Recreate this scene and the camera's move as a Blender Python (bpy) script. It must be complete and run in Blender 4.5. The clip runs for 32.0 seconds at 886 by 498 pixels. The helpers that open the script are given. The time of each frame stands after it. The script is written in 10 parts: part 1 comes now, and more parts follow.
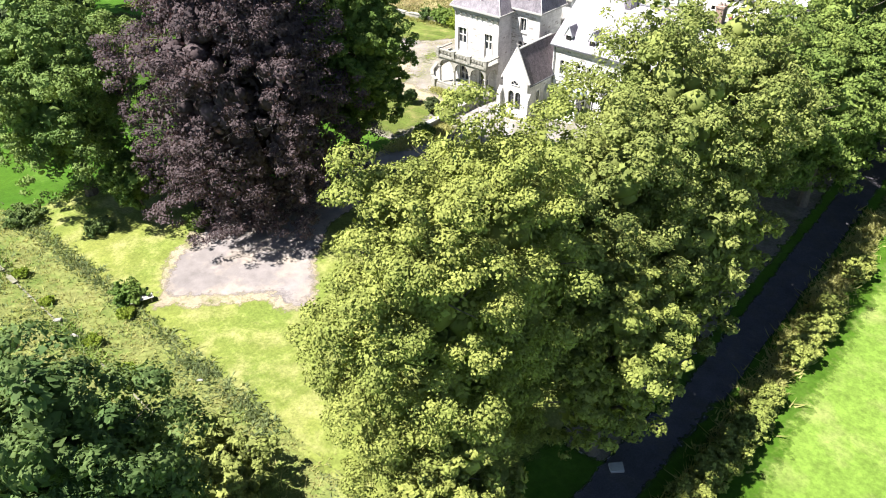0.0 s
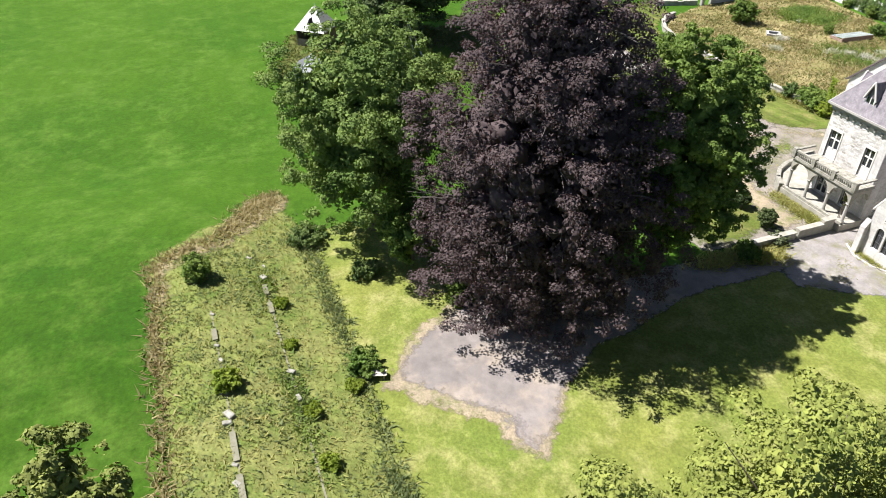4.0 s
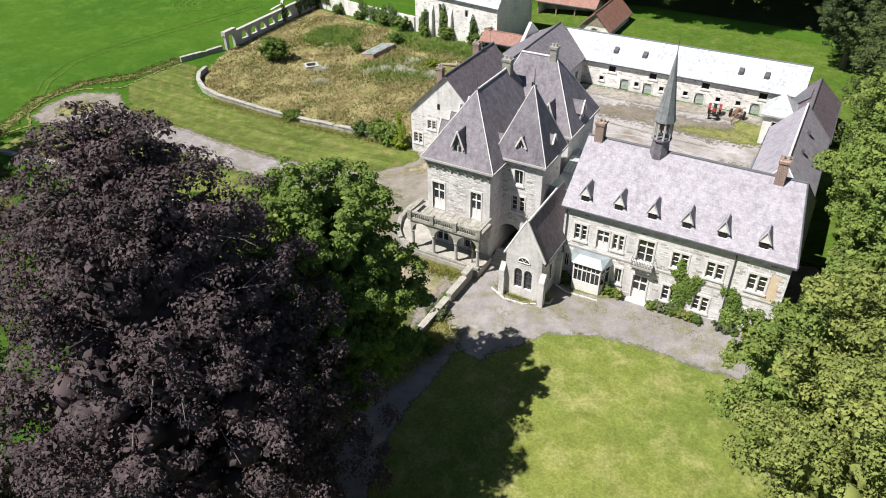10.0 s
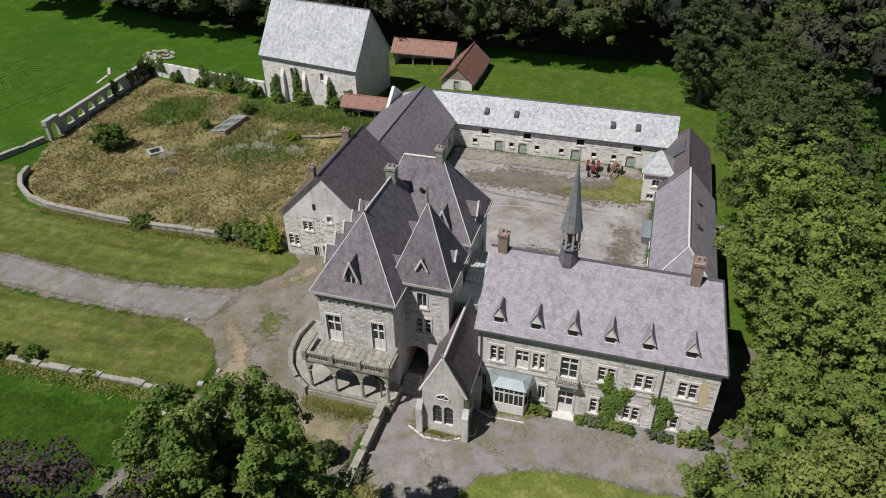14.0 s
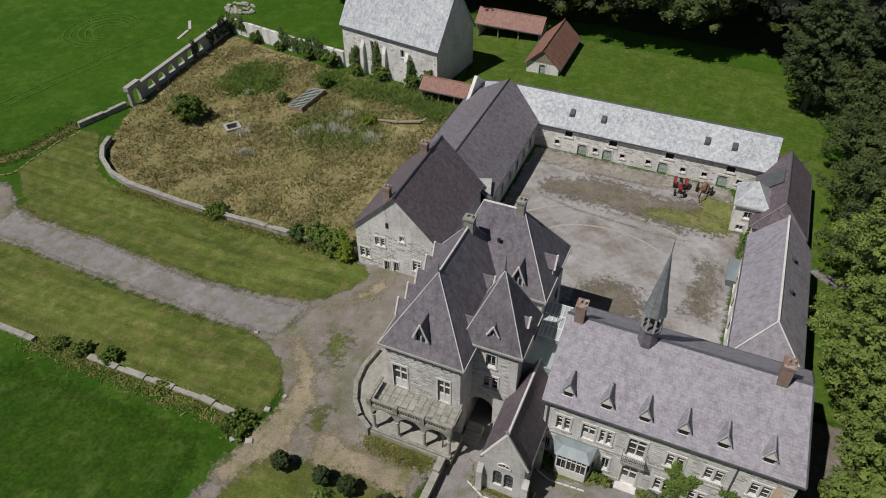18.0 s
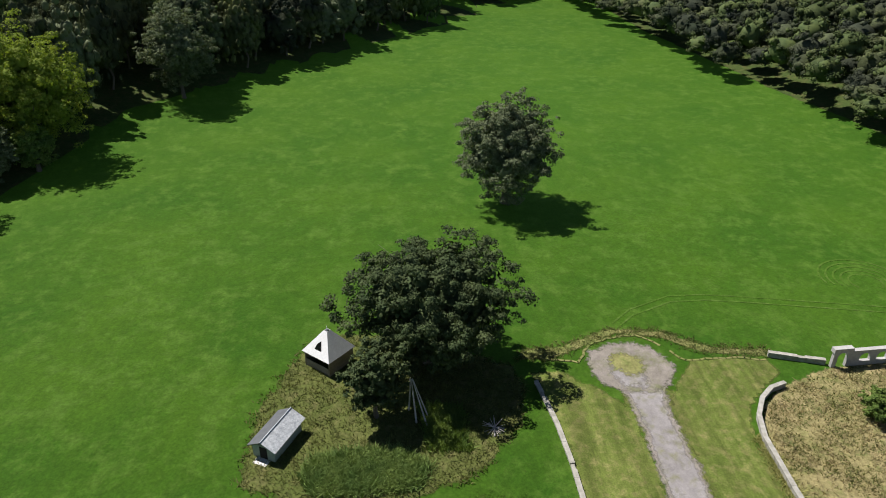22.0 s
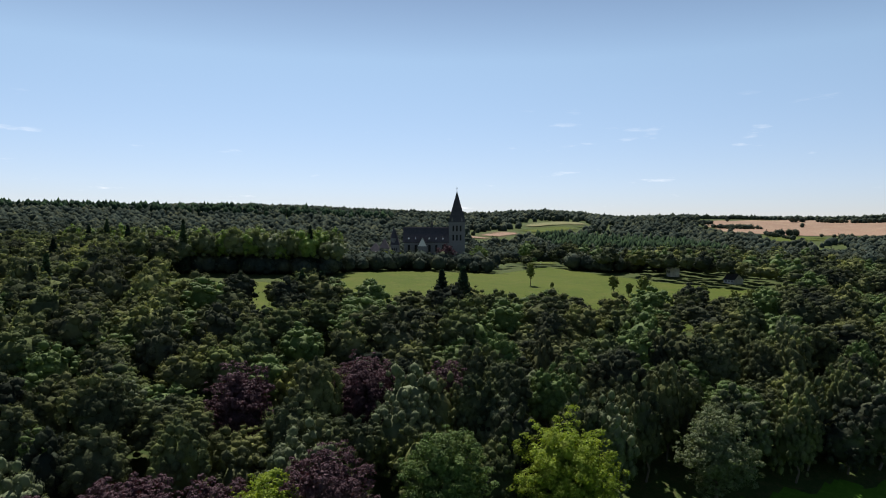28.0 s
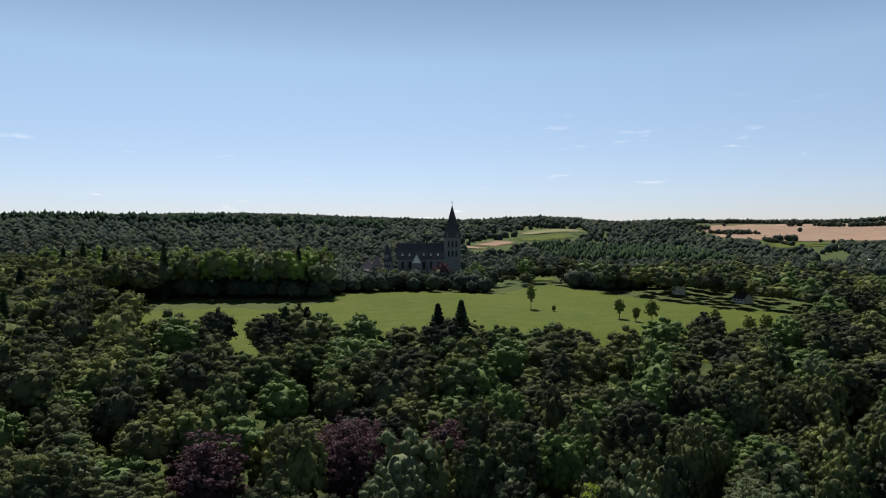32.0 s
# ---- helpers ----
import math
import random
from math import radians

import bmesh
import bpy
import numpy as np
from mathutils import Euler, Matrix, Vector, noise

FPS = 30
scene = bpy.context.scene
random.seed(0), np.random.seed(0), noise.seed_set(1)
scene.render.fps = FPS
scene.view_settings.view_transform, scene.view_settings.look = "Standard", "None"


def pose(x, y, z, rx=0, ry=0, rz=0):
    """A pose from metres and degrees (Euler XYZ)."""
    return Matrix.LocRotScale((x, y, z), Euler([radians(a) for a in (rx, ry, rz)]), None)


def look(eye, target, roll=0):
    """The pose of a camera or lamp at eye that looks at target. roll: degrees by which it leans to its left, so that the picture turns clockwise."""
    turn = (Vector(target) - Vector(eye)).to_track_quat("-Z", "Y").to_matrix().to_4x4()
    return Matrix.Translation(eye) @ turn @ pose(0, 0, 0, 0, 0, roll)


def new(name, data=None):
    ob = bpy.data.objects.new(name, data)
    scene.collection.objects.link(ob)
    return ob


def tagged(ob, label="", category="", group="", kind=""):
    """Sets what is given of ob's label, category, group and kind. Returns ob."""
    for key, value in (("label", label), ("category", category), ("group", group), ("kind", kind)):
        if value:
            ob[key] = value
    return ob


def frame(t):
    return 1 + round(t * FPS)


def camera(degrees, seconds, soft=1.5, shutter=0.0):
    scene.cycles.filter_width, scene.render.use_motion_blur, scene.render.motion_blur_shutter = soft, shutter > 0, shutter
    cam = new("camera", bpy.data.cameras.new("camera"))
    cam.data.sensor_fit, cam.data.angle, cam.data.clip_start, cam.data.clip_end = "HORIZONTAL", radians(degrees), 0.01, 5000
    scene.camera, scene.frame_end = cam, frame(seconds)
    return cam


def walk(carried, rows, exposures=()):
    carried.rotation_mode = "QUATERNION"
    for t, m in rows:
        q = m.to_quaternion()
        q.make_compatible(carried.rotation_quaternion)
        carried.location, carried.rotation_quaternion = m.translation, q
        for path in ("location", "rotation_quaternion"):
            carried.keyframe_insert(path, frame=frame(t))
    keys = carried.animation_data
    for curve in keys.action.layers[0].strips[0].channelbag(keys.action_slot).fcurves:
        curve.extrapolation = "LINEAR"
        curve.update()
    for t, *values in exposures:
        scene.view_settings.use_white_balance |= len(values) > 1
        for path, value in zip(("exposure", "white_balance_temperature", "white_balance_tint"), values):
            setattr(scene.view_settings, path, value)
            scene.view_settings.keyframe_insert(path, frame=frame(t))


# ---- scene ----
cam = camera(64.2, 32.0, soft=1.0)
PATH = [
    (0, (40.687, -65.579, 35.499), (39.624, -64.357, 34.326), -0.3),
    (0.5, (38.984, -64.687, 35.322), (37.898, -63.48, 34.154), 0.1),
    (1, (37.407, -63.947, 35.197), (36.254, -62.8, 34.032), 0.5),
    (1.5, (36.292, -62.713, 35.19), (35.063, -61.646, 34.028), 0.5),
    (2, (35.211, -61.638, 35.41), (33.951, -60.605, 34.25), 0.5),
    (2.5, (34.122, -60.726, 35.684), (32.822, -59.741, 34.525), 0.5),
    (3, (33.159, -59.865, 36.173), (31.768, -59.015, 35.014), 0.6),
    (3.5, (32.059, -58.894, 36.675), (30.587, -58.191, 35.517), 0.6),
    (4, (30.9, -57.978, 37.074), (29.385, -57.381, 35.913), 0.4),
    (4.5, (29.886, -57.291, 37.454), (28.352, -56.747, 36.292), 0.3),
    (6.5, (25.689, -54.966, 39.436), (24.155, -54.42, 38.275), 0.1),
    (7, (24.055, -54.455, 39.608), (22.604, -53.719, 38.444), 0.0),
    (7.5, (22.718, -54.033, 39.89), (21.351, -53.153, 38.725), -0.1),
    (8, (21.451, -53.506, 40.19), (20.168, -52.508, 39.024), -0.2),
    (8.5, (20.293, -52.635, 40.074), (19.113, -51.513, 38.912), -0.3),
    (9, (19.171, -52.005, 40.254), (18.099, -50.779, 39.093), -0.4),
    (9.5, (18.011, -51.147, 40.455), (17.066, -49.821, 39.293), -0.6),
    (10, (16.854, -50.216, 40.618), (16.035, -48.808, 39.457), -0.8),
    (10.5, (15.764, -49.231, 40.782), (15.069, -47.758, 39.622), -0.9),
    (11, (14.676, -48.148, 41.144), (14.083, -46.63, 39.984), -1.0),
    (11.5, (13.631, -46.833, 41.744), (13.045, -45.312, 40.585), -0.9),
    (12, (12.624, -45.569, 42.563), (12.04, -44.045, 41.407), -0.7),
    (12.5, (11.852, -44.36, 43.292), (11.289, -42.828, 42.137), -0.8),
    (13, (11.043, -43.235, 44.011), (10.484, -41.698, 42.859), -0.7),
    (13.5, (10.355, -42.092, 44.681), (9.829, -40.541, 43.533), -0.8),
    (14, (9.736, -41.029, 45.263), (9.256, -39.463, 44.115), -0.8),
    (14.5, (9.115, -39.969, 46.061), (8.637, -38.399, 44.919), -0.6),
    (16.5, (7.043, -35.91, 49.896), (6.613, -34.486, 48.56), -0.4),
    (17, (6.693, -35.065, 50.878), (6.261, -33.639, 49.544), -0.6),
    (17.5, (6.322, -34.151, 51.994), (5.856, -32.736, 50.66), -0.7),
    (18, (5.954, -33.337, 53.035), (5.356, -31.97, 51.703), -0.4),
    (18.5, (5.618, -32.493, 53.98), (4.862, -31.205, 52.649), -0.1),
    (19, (5.095, -31.701, 54.966), (4.149, -30.546, 53.635), 0.3),
    (19.5, (4.847, -30.656, 55.831), (3.758, -29.637, 54.498), 0.5),
    (20, (4.657, -29.632, 56.469), (3.475, -28.719, 55.139), 0.4),
    (20.5, (4.303, -28.744, 57.096), (3.041, -27.944, 55.767), 0.3),
    (21, (3.427, -28.04, 57.901), (2.045, -27.415, 56.597), 0.7),
    (21.5, (2.375, -27.339, 58.719), (0.779, -26.932, 57.585), 0.8),
    (22, (1.663, -25.822, 59.689), (-0.095, -25.703, 58.744), 0.4),
    (22.1, (1.544, -25.649, 59.768), (-0.242, -25.598, 58.87), 0.5),
    (22.5, (0.863, -25.39, 60.266), (-0.99, -25.611, 59.545), 0.5),
    (23, (-0.158, -25.446, 60.806), (-2.008, -26.028, 60.32), 0.7),
    (23.5, (-1.522, -25.248, 61.436), (-3.28, -26.166, 61.172), 0.6),
    (24, (-3.018, -24.941, 61.958), (-4.604, -26.157, 61.891), 0.5),
    (24.5, (-4.205, -24.663, 62.896), (-5.771, -25.906, 62.847), 0.6),
    (25, (-5.306, -24.747, 64.076), (-6.871, -25.991, 64.03), 0.5),
    (25.5, (-6.389, -25.133, 65.256), (-7.954, -26.378, 65.213), 0.4),
    (27.5, (-11.239, -27.547, 71.394), (-12.803, -28.792, 71.357), 0.3),
    (28, (-12.907, -28.655, 72.807), (-14.473, -29.899, 72.772), 0.2),
    (28.5, (-14.852, -30.042, 74.275), (-16.419, -31.284, 74.243), 0.1),
    (29, (-16.861, -31.559, 75.802), (-18.429, -32.8, 75.771), 0.1),
    (29.5, (-18.718, -33.028, 77.254), (-20.287, -34.268, 77.225), -0.0),
    (30, (-20.482, -34.424, 78.764), (-22.052, -35.662, 78.735), -0.1),
    (30.5, (-22.454, -35.94, 80.23), (-24.025, -37.178, 80.202), -0.1),
    (31, (-24.753, -37.865, 81.697), (-26.325, -39.101, 81.668), -0.1),
    (31.5, (-27.7, -40.353, 82.705), (-29.274, -41.586, 82.677), -0.2),
    (32, (-31.177, -43.786, 83.38), (-32.753, -45.018, 83.355), -0.3),
]
EXPOSURES = [(0, 1.7), (1, 1.47), (2, 1.35), (4, 1.2), (7, 1.44), (8, 1.28), (9.5, 0.9), (10.5, 0.62), (12, 0.24), (14, -0.1), (17, -0.38), (19, -0.28), (20, -0.0), (21.5, 0.3), (22.5, 0.88), (23, 1.24), (23.5, 0.9), (24, 0.64), (26, 0.46), (32, 0.4)]
walk(cam, [(t, look(eye, target, roll)) for t, eye, target, roll in PATH], EXPOSURES)

# ---- world and sun ----
SUN_EL, SUN_X, SUN_Y = radians(57), -0.62, -0.785
world = bpy.data.worlds.new("sky")
scene.world = world
world.use_nodes = True
wn = world.node_tree.nodes
wn.clear()
w_out = wn.new("ShaderNodeOutputWorld")
w_bg = wn.new("ShaderNodeBackground")
w_sky = wn.new("ShaderNodeTexSky")
w_sky.sky_type = "NISHITA"
w_sky.sun_disc = False
w_sky.sun_elevation = SUN_EL
w_sky.sun_rotation = math.atan2(SUN_X, SUN_Y)
w_sky.altitude = 200
w_sky.air_density, w_sky.dust_density, w_sky.ozone_density = 0.85, 0.2, 1.2
w_bg.inputs["Strength"].default_value = 0.082
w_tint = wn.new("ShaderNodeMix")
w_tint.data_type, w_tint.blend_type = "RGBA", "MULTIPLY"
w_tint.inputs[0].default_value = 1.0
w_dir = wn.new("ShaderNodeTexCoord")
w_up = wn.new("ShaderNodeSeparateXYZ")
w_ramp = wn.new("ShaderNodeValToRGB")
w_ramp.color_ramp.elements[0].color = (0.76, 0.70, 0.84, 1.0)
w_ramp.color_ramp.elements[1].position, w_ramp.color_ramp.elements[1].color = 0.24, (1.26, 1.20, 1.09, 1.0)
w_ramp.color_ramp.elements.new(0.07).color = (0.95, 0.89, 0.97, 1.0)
# upper sky dimmed below its natural level to weaken fill in shadows
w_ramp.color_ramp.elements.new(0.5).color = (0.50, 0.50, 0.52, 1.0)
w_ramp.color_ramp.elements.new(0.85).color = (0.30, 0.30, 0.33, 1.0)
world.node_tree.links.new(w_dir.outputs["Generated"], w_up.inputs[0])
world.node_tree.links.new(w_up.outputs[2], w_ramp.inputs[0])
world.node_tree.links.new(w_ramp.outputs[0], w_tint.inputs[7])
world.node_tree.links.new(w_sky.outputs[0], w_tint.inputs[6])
# thin fair-weather wisps low over the horizon
w_map = wn.new("ShaderNodeMapping")
w_map.inputs["Scale"].default_value = (9.0, 9.0, 58.0)
w_noise = wn.new("ShaderNodeTexNoise")
w_noise.inputs["Scale"].default_value, w_noise.inputs["Detail"].default_value, w_noise.inputs["Roughness"].default_value = 1.0, 5.0, 0.62
w_wisp = wn.new("ShaderNodeValToRGB")
w_wisp.color_ramp.elements[0].position, w_wisp.color_ramp.elements[0].color = 0.615, (0.0, 0.0, 0.0, 1.0)
w_wisp.color_ramp.elements[1].position, w_wisp.color_ramp.elements[1].color = 0.72, (0.75, 0.75, 0.75, 1.0)
w_low = wn.new("ShaderNodeValToRGB")
w_low.color_ramp.elements[0].position, w_low.color_ramp.elements[0].color = 0.02, (1.0, 1.0, 1.0, 1.0)
w_low.color_ramp.elements[1].position, w_low.color_ramp.elements[1].color = 0.2, (0.0, 0.0, 0.0, 1.0)
w_both = wn.new("ShaderNodeMath")
w_both.operation = "MULTIPLY"
w_cloud = wn.new("ShaderNodeMix")
w_cloud.data_type, w_cloud.blend_type = "RGBA", "MIX"
w_cloud.inputs[7].default_value = (10.5, 10.6, 11.0, 1.0)
world.node_tree.links.new(w_dir.outputs["Generated"], w_map.inputs[0])
world.node_tree.links.new(w_map.outputs[0], w_noise.inputs["Vector"])
world.node_tree.links.new(w_noise.outputs[0], w_wisp.inputs[0])
world.node_tree.links.new(w_up.outputs[2], w_low.inputs[0])
world.node_tree.links.new(w_wisp.outputs[0], w_both.inputs[0])
world.node_tree.links.new(w_low.outputs[0], w_both.inputs[1])
world.node_tree.links.new(w_both.outputs[0], w_cloud.inputs[0])
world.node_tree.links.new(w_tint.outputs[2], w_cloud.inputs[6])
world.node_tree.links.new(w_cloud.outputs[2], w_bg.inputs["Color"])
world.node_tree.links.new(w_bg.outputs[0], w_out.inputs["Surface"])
sun_data = bpy.data.lights.new("sun", "SUN")
sun_data.energy, sun_data.angle, sun_data.color = 5.0, radians(0.5), (1.0, 0.945, 0.915)
sun = new("sun", sun_data)
sun.matrix_world = look((SUN_X * 300 * math.cos(SUN_EL), SUN_Y * 300 * math.cos(SUN_EL), 300 * math.sin(SUN_EL)), (0, 0, 0))

# ---- materials ----
def material(name, build):
    m = bpy.data.materials.new(name)
    m.use_nodes = True
    t = m.node_tree
    t.nodes.clear()
    build(t)
    return m


def node(t, kind, **inputs):
    n = t.nodes.new("ShaderNode" + kind)
    for key, value in inputs.items():
        sock = n.inputs[key.replace("_", " ")]
        if isinstance(value, bpy.types.NodeSocket):
            t.links.new(value, sock)
        else:
            sock.default_value = value
    return n


def rgb(c):
    return (*c, 1.0)


def ramp(t, fac, stops):
    n = t.nodes.new("ShaderNodeValToRGB")
    e = n.color_ramp.elements
    while len(e) < len(stops):
        e.new(0.5)
    for el, (p, c) in zip(e, stops):
        el.position, el.color = p, rgb(c) if not isinstance(c, float) else (c, c, c, 1)
    t.links.new(fac, n.inputs[0])
    return n.outputs[0]


def mix(t, fac, a, b, blend="MIX"):
    n = t.nodes.new("ShaderNodeMix")
    n.data_type, n.blend_type = "RGBA", blend
    for sock, v in ((n.inputs[0], fac), (n.inputs[6], a), (n.inputs[7], b)):
        if isinstance(v, bpy.types.NodeSocket):
            t.links.new(v, sock)
        else:
            sock.default_value = v if isinstance(v, float) else rgb(v)
    return n.outputs[2]


def place(t, scale=1.0):
    """World position, so that the grain keeps its real size; scale: one number or three."""
    g = t.nodes.new("ShaderNodeNewGeometry")
    m = t.nodes.new("ShaderNodeMapping")
    m.inputs["Scale"].default_value = (scale,) * 3 if isinstance(scale, (int, float)) else scale
    t.links.new(g.outputs["Position"], m.inputs["Vector"])
    return m.outputs[0]


def noisy(t, scale, detail=4.0, rough=0.6, vec=None):
    return node(t, "TexNoise", Vector=vec or place(t), Scale=scale, Detail=detail, Roughness=rough).outputs[0]


def finish(t, color, rough=0.85, metal=0.0, bump=None, height=0.02, spec=0.3):
    p = node(t, "BsdfPrincipled", Roughness=rough, Metallic=metal)
    p.inputs["Specular IOR Level"].default_value = spec
    if isinstance(color, bpy.types.NodeSocket):
        t.links.new(color, p.inputs["Base Color"])
    else:
        p.inputs["Base Color"].default_value = rgb(color)
    if bump is not None:
        b = node(t, "Bump", Strength=0.7, Distance=height, Height=bump)
        t.links.new(b.outputs[0], p.inputs["Normal"])
    o = t.nodes.new("ShaderNodeOutputMaterial")
    t.links.new(p.outputs[0], o.inputs[0])
    return p


def ground_mat(name, a, b, c, big=0.06, mid=0.5, fine=6.0, rough=0.95, height=0.05, lo=0.35, hi=0.65, con=0.3, stripes=None, sheen=0.0):
    """Earth, grass or gravel: a and b in broad patches, c as smaller flecks, fine grain over all."""
    def build(t):
        p1, p2 = noisy(t, big, 5), noisy(t, mid, 6, 0.65)
        col = mix(t, ramp(t, p1, [(lo, 0.0), (hi, 1.0)]), a, b)
        col = mix(t, ramp(t, p2, [(0.48, 0.0), (0.68, 1.0)]), col, c)
        g = noisy(t, fine, 5, 0.7)
        col = mix(t, ramp(t, g, [(0.3, 0.0), (0.72, 1.0)]), mix(t, 1.0, col, (1 - con * 1.2,) * 3, "MULTIPLY"), mix(t, 1.0, col, (1 + con * 0.75,) * 3, "MULTIPLY"))
        col = mix(t, 1.0, col, ramp(t, noisy(t, 0.9, 4, 0.65), [(0.3, 0.8), (0.7, 1.16)]), "MULTIPLY")
        if stripes:
            col = mix(t, 1.0, col, ramp(t, noisy(t, 1.0, 3, 0.6, place(t, stripes)), [(0.38, 0.8), (0.62, 1.2)]), "MULTIPLY")
        bsdf = finish(t, col, rough, bump=g, height=height, spec=0.1)
        if sheen:
            # blades seen flat on their side shine more than when looked down upon
            bsdf.inputs["Sheen Weight"].default_value, bsdf.inputs["Sheen Roughness"].default_value = sheen, 0.5
            bsdf.inputs["Sheen Tint"].default_value = rgb([min(1.0, 6.5 * i) for i in b])
        # worn through at the frayed edge of a sheet
        f = t.nodes.new("ShaderNodeAttribute")
        f.attribute_name = "fray"
        s = node(t, "Math", Value=noisy(t, 1.6, 5, 0.7))
        s.operation = "MULTIPLY_ADD"
        s.inputs[1].default_value = 1.5
        t.links.new(f.outputs["Fac"], s.inputs[2])
        gone = node(t, "MapRange", Value=s.outputs[0])
        gone.inputs[1].default_value, gone.inputs[2].default_value = 1.12, 1.5
        gone = node(t, "Math", Value=gone.outputs[0])
        gone.operation = "MULTIPLY"
        some = node(t, "Math", Value=f.outputs["Fac"])
        some.operation = "GREATER_THAN"
        some.inputs[1].default_value = 0.02
        t.links.new(some.outputs[0], gone.inputs[1])
        ms = node(t, "MixShader", Fac=gone.outputs[0])
        t.links.new(bsdf.outputs[0], ms.inputs[1])
        t.links.new(node(t, "BsdfTransparent").outputs[0], ms.inputs[2])
        t.links.new(ms.outputs[0], [n for n in t.nodes if n.type == "OUTPUT_MATERIAL"][0].inputs[0])
    return material(name, build)


def wall_mat(name, a, b, joint, course=0.26, length=0.55, stain=(0.16, 0.15, 0.13), axis="x"):
    """Squared rubble in courses, with pale joints, stains and weathered faces."""
    def build(t):
        g = t.nodes.new("ShaderNodeNewGeometry")
        s = node(t, "SeparateXYZ", Vector=g.outputs["Position"])
        h = node(t, "Math", Value=s.outputs[0])
        h.operation = "ADD"
        t.links.new(s.outputs[1], h.inputs[1])
        v = node(t, "CombineXYZ", X=h.outputs[0], Y=s.outputs[2])
        w = noisy(t, 1.3, 2)
        wob = node(t, "VectorMath", )
        wob.operation = "ADD"
        sc = node(t, "CombineXYZ", X=w, Y=w)
        scl = node(t, "VectorMath")
        scl.operation = "SCALE"
        scl.inputs["Scale"].default_value = 0.16
        t.links.new(sc.outputs[0], scl.inputs[0])
        t.links.new(v.outputs[0], wob.inputs[0])
        t.links.new(scl.outputs[0], wob.inputs[1])
        br = node(t, "TexBrick", Vector=wob.outputs[0], Color1=rgb(a), Color2=rgb(b), Mortar=rgb(joint), Scale=1.0)
        br.inputs["Mortar Size"].default_value = 0.018
        br.inputs["Brick Width"].default_value, br.inputs["Row Height"].default_value = length, course
        br.offset_frequency, br.squash_frequency, br.squash = 2, 3, 0.7
        grain, big = noisy(t, 9.0, 5), noisy(t, 0.35, 5, 0.7)
        col = mix(t, ramp(t, grain, [(0.3, 0.0), (0.75, 0.55)]), br.outputs[0], [1.06 * i for i in a])
        streak = noisy(t, 1.0, 5, 0.7, place(t, (1.4, 1.4, 0.2)))
        col = mix(t, ramp(t, big, [(0.46, 0.0), (0.74, 0.6)]), col, stain)
        col = mix(t, ramp(t, streak, [(0.52, 0.0), (0.75, 0.55)]), col, stain)
        hm = mix(t, 0.6, grain, br.outputs["Fac"], "SUBTRACT")
        finish(t, col, 0.9, bump=hm, height=0.03)
    return material(name, build)


def slate_mat(name, a, b, lichen, course=0.16, amount=0.5):
    """Slates in courses, each of its own tone, with lichen and run-off stains."""
    def build(t):
        g = t.nodes.new("ShaderNodeNewGeometry")
        s = node(t, "SeparateXYZ", Vector=g.outputs["Position"])
        h = node(t, "Math", Value=s.outputs[0])
        h.operation = "ADD"
        t.links.new(s.outputs[1], h.inputs[1])
        v = node(t, "CombineXYZ", X=h.outputs[0], Y=s.outputs[2])
        br = node(t, "TexBrick", Vector=v.outputs[0], Color1=rgb(a), Color2=rgb(b), Mortar=rgb([0.84 * i for i in a]), Scale=1.0)
        br.inputs["Mortar Size"].default_value = 0.008
        br.inputs["Brick Width"].default_value, br.inputs["Row Height"].default_value = 0.24, course
        big, mid = noisy(t, 0.22, 6, 0.7), noisy(t, 2.4, 6, 0.75)
        run = noisy(t, 1.0, 5, 0.7, place(t, (1.9, 1.9, 0.22)))
        fine = noisy(t, 7.0, 5, 0.75)
        col = mix(t, ramp(t, mid, [(0.42, 0.0), (0.66, amount)]), br.outputs[0], lichen)
        col = mix(t, ramp(t, fine, [(0.52, 0.0), (0.68, 0.9 * amount)]), col, [min(1.0, 1.25 * i) for i in lichen])
        col = mix(t, ramp(t, big, [(0.42, 0.0), (0.75, 0.75 * amount)]), col, lichen)
        col = mix(t, ramp(t, run, [(0.46, 0.0), (0.72, 0.7)]), col, [0.55 * i for i in a])
        finish(t, col, 0.6, bump=br.outputs["Fac"], height=-0.012, spec=0.4)
    return material(name, build)


def plain_mat(name, a, b=None, rough=0.7, metal=0.0, scale=3.0, height=0.01, spec=0.3):
    def build(t):
        n = noisy(t, scale, 6, 0.65)
        m = noisy(t, scale * 0.15, 4)
        col = mix(t, ramp(t, n, [(0.35, 0.0), (0.7, 1.0)]), a, b or [0.75 * i for i in a])
        col = mix(t, ramp(t, m, [(0.5, 0.0), (0.8, 0.35)]), col, [0.6 * i for i in a])
        finish(t, col, rough, metal, bump=n, height=height, spec=spec)
    return material(name, build)


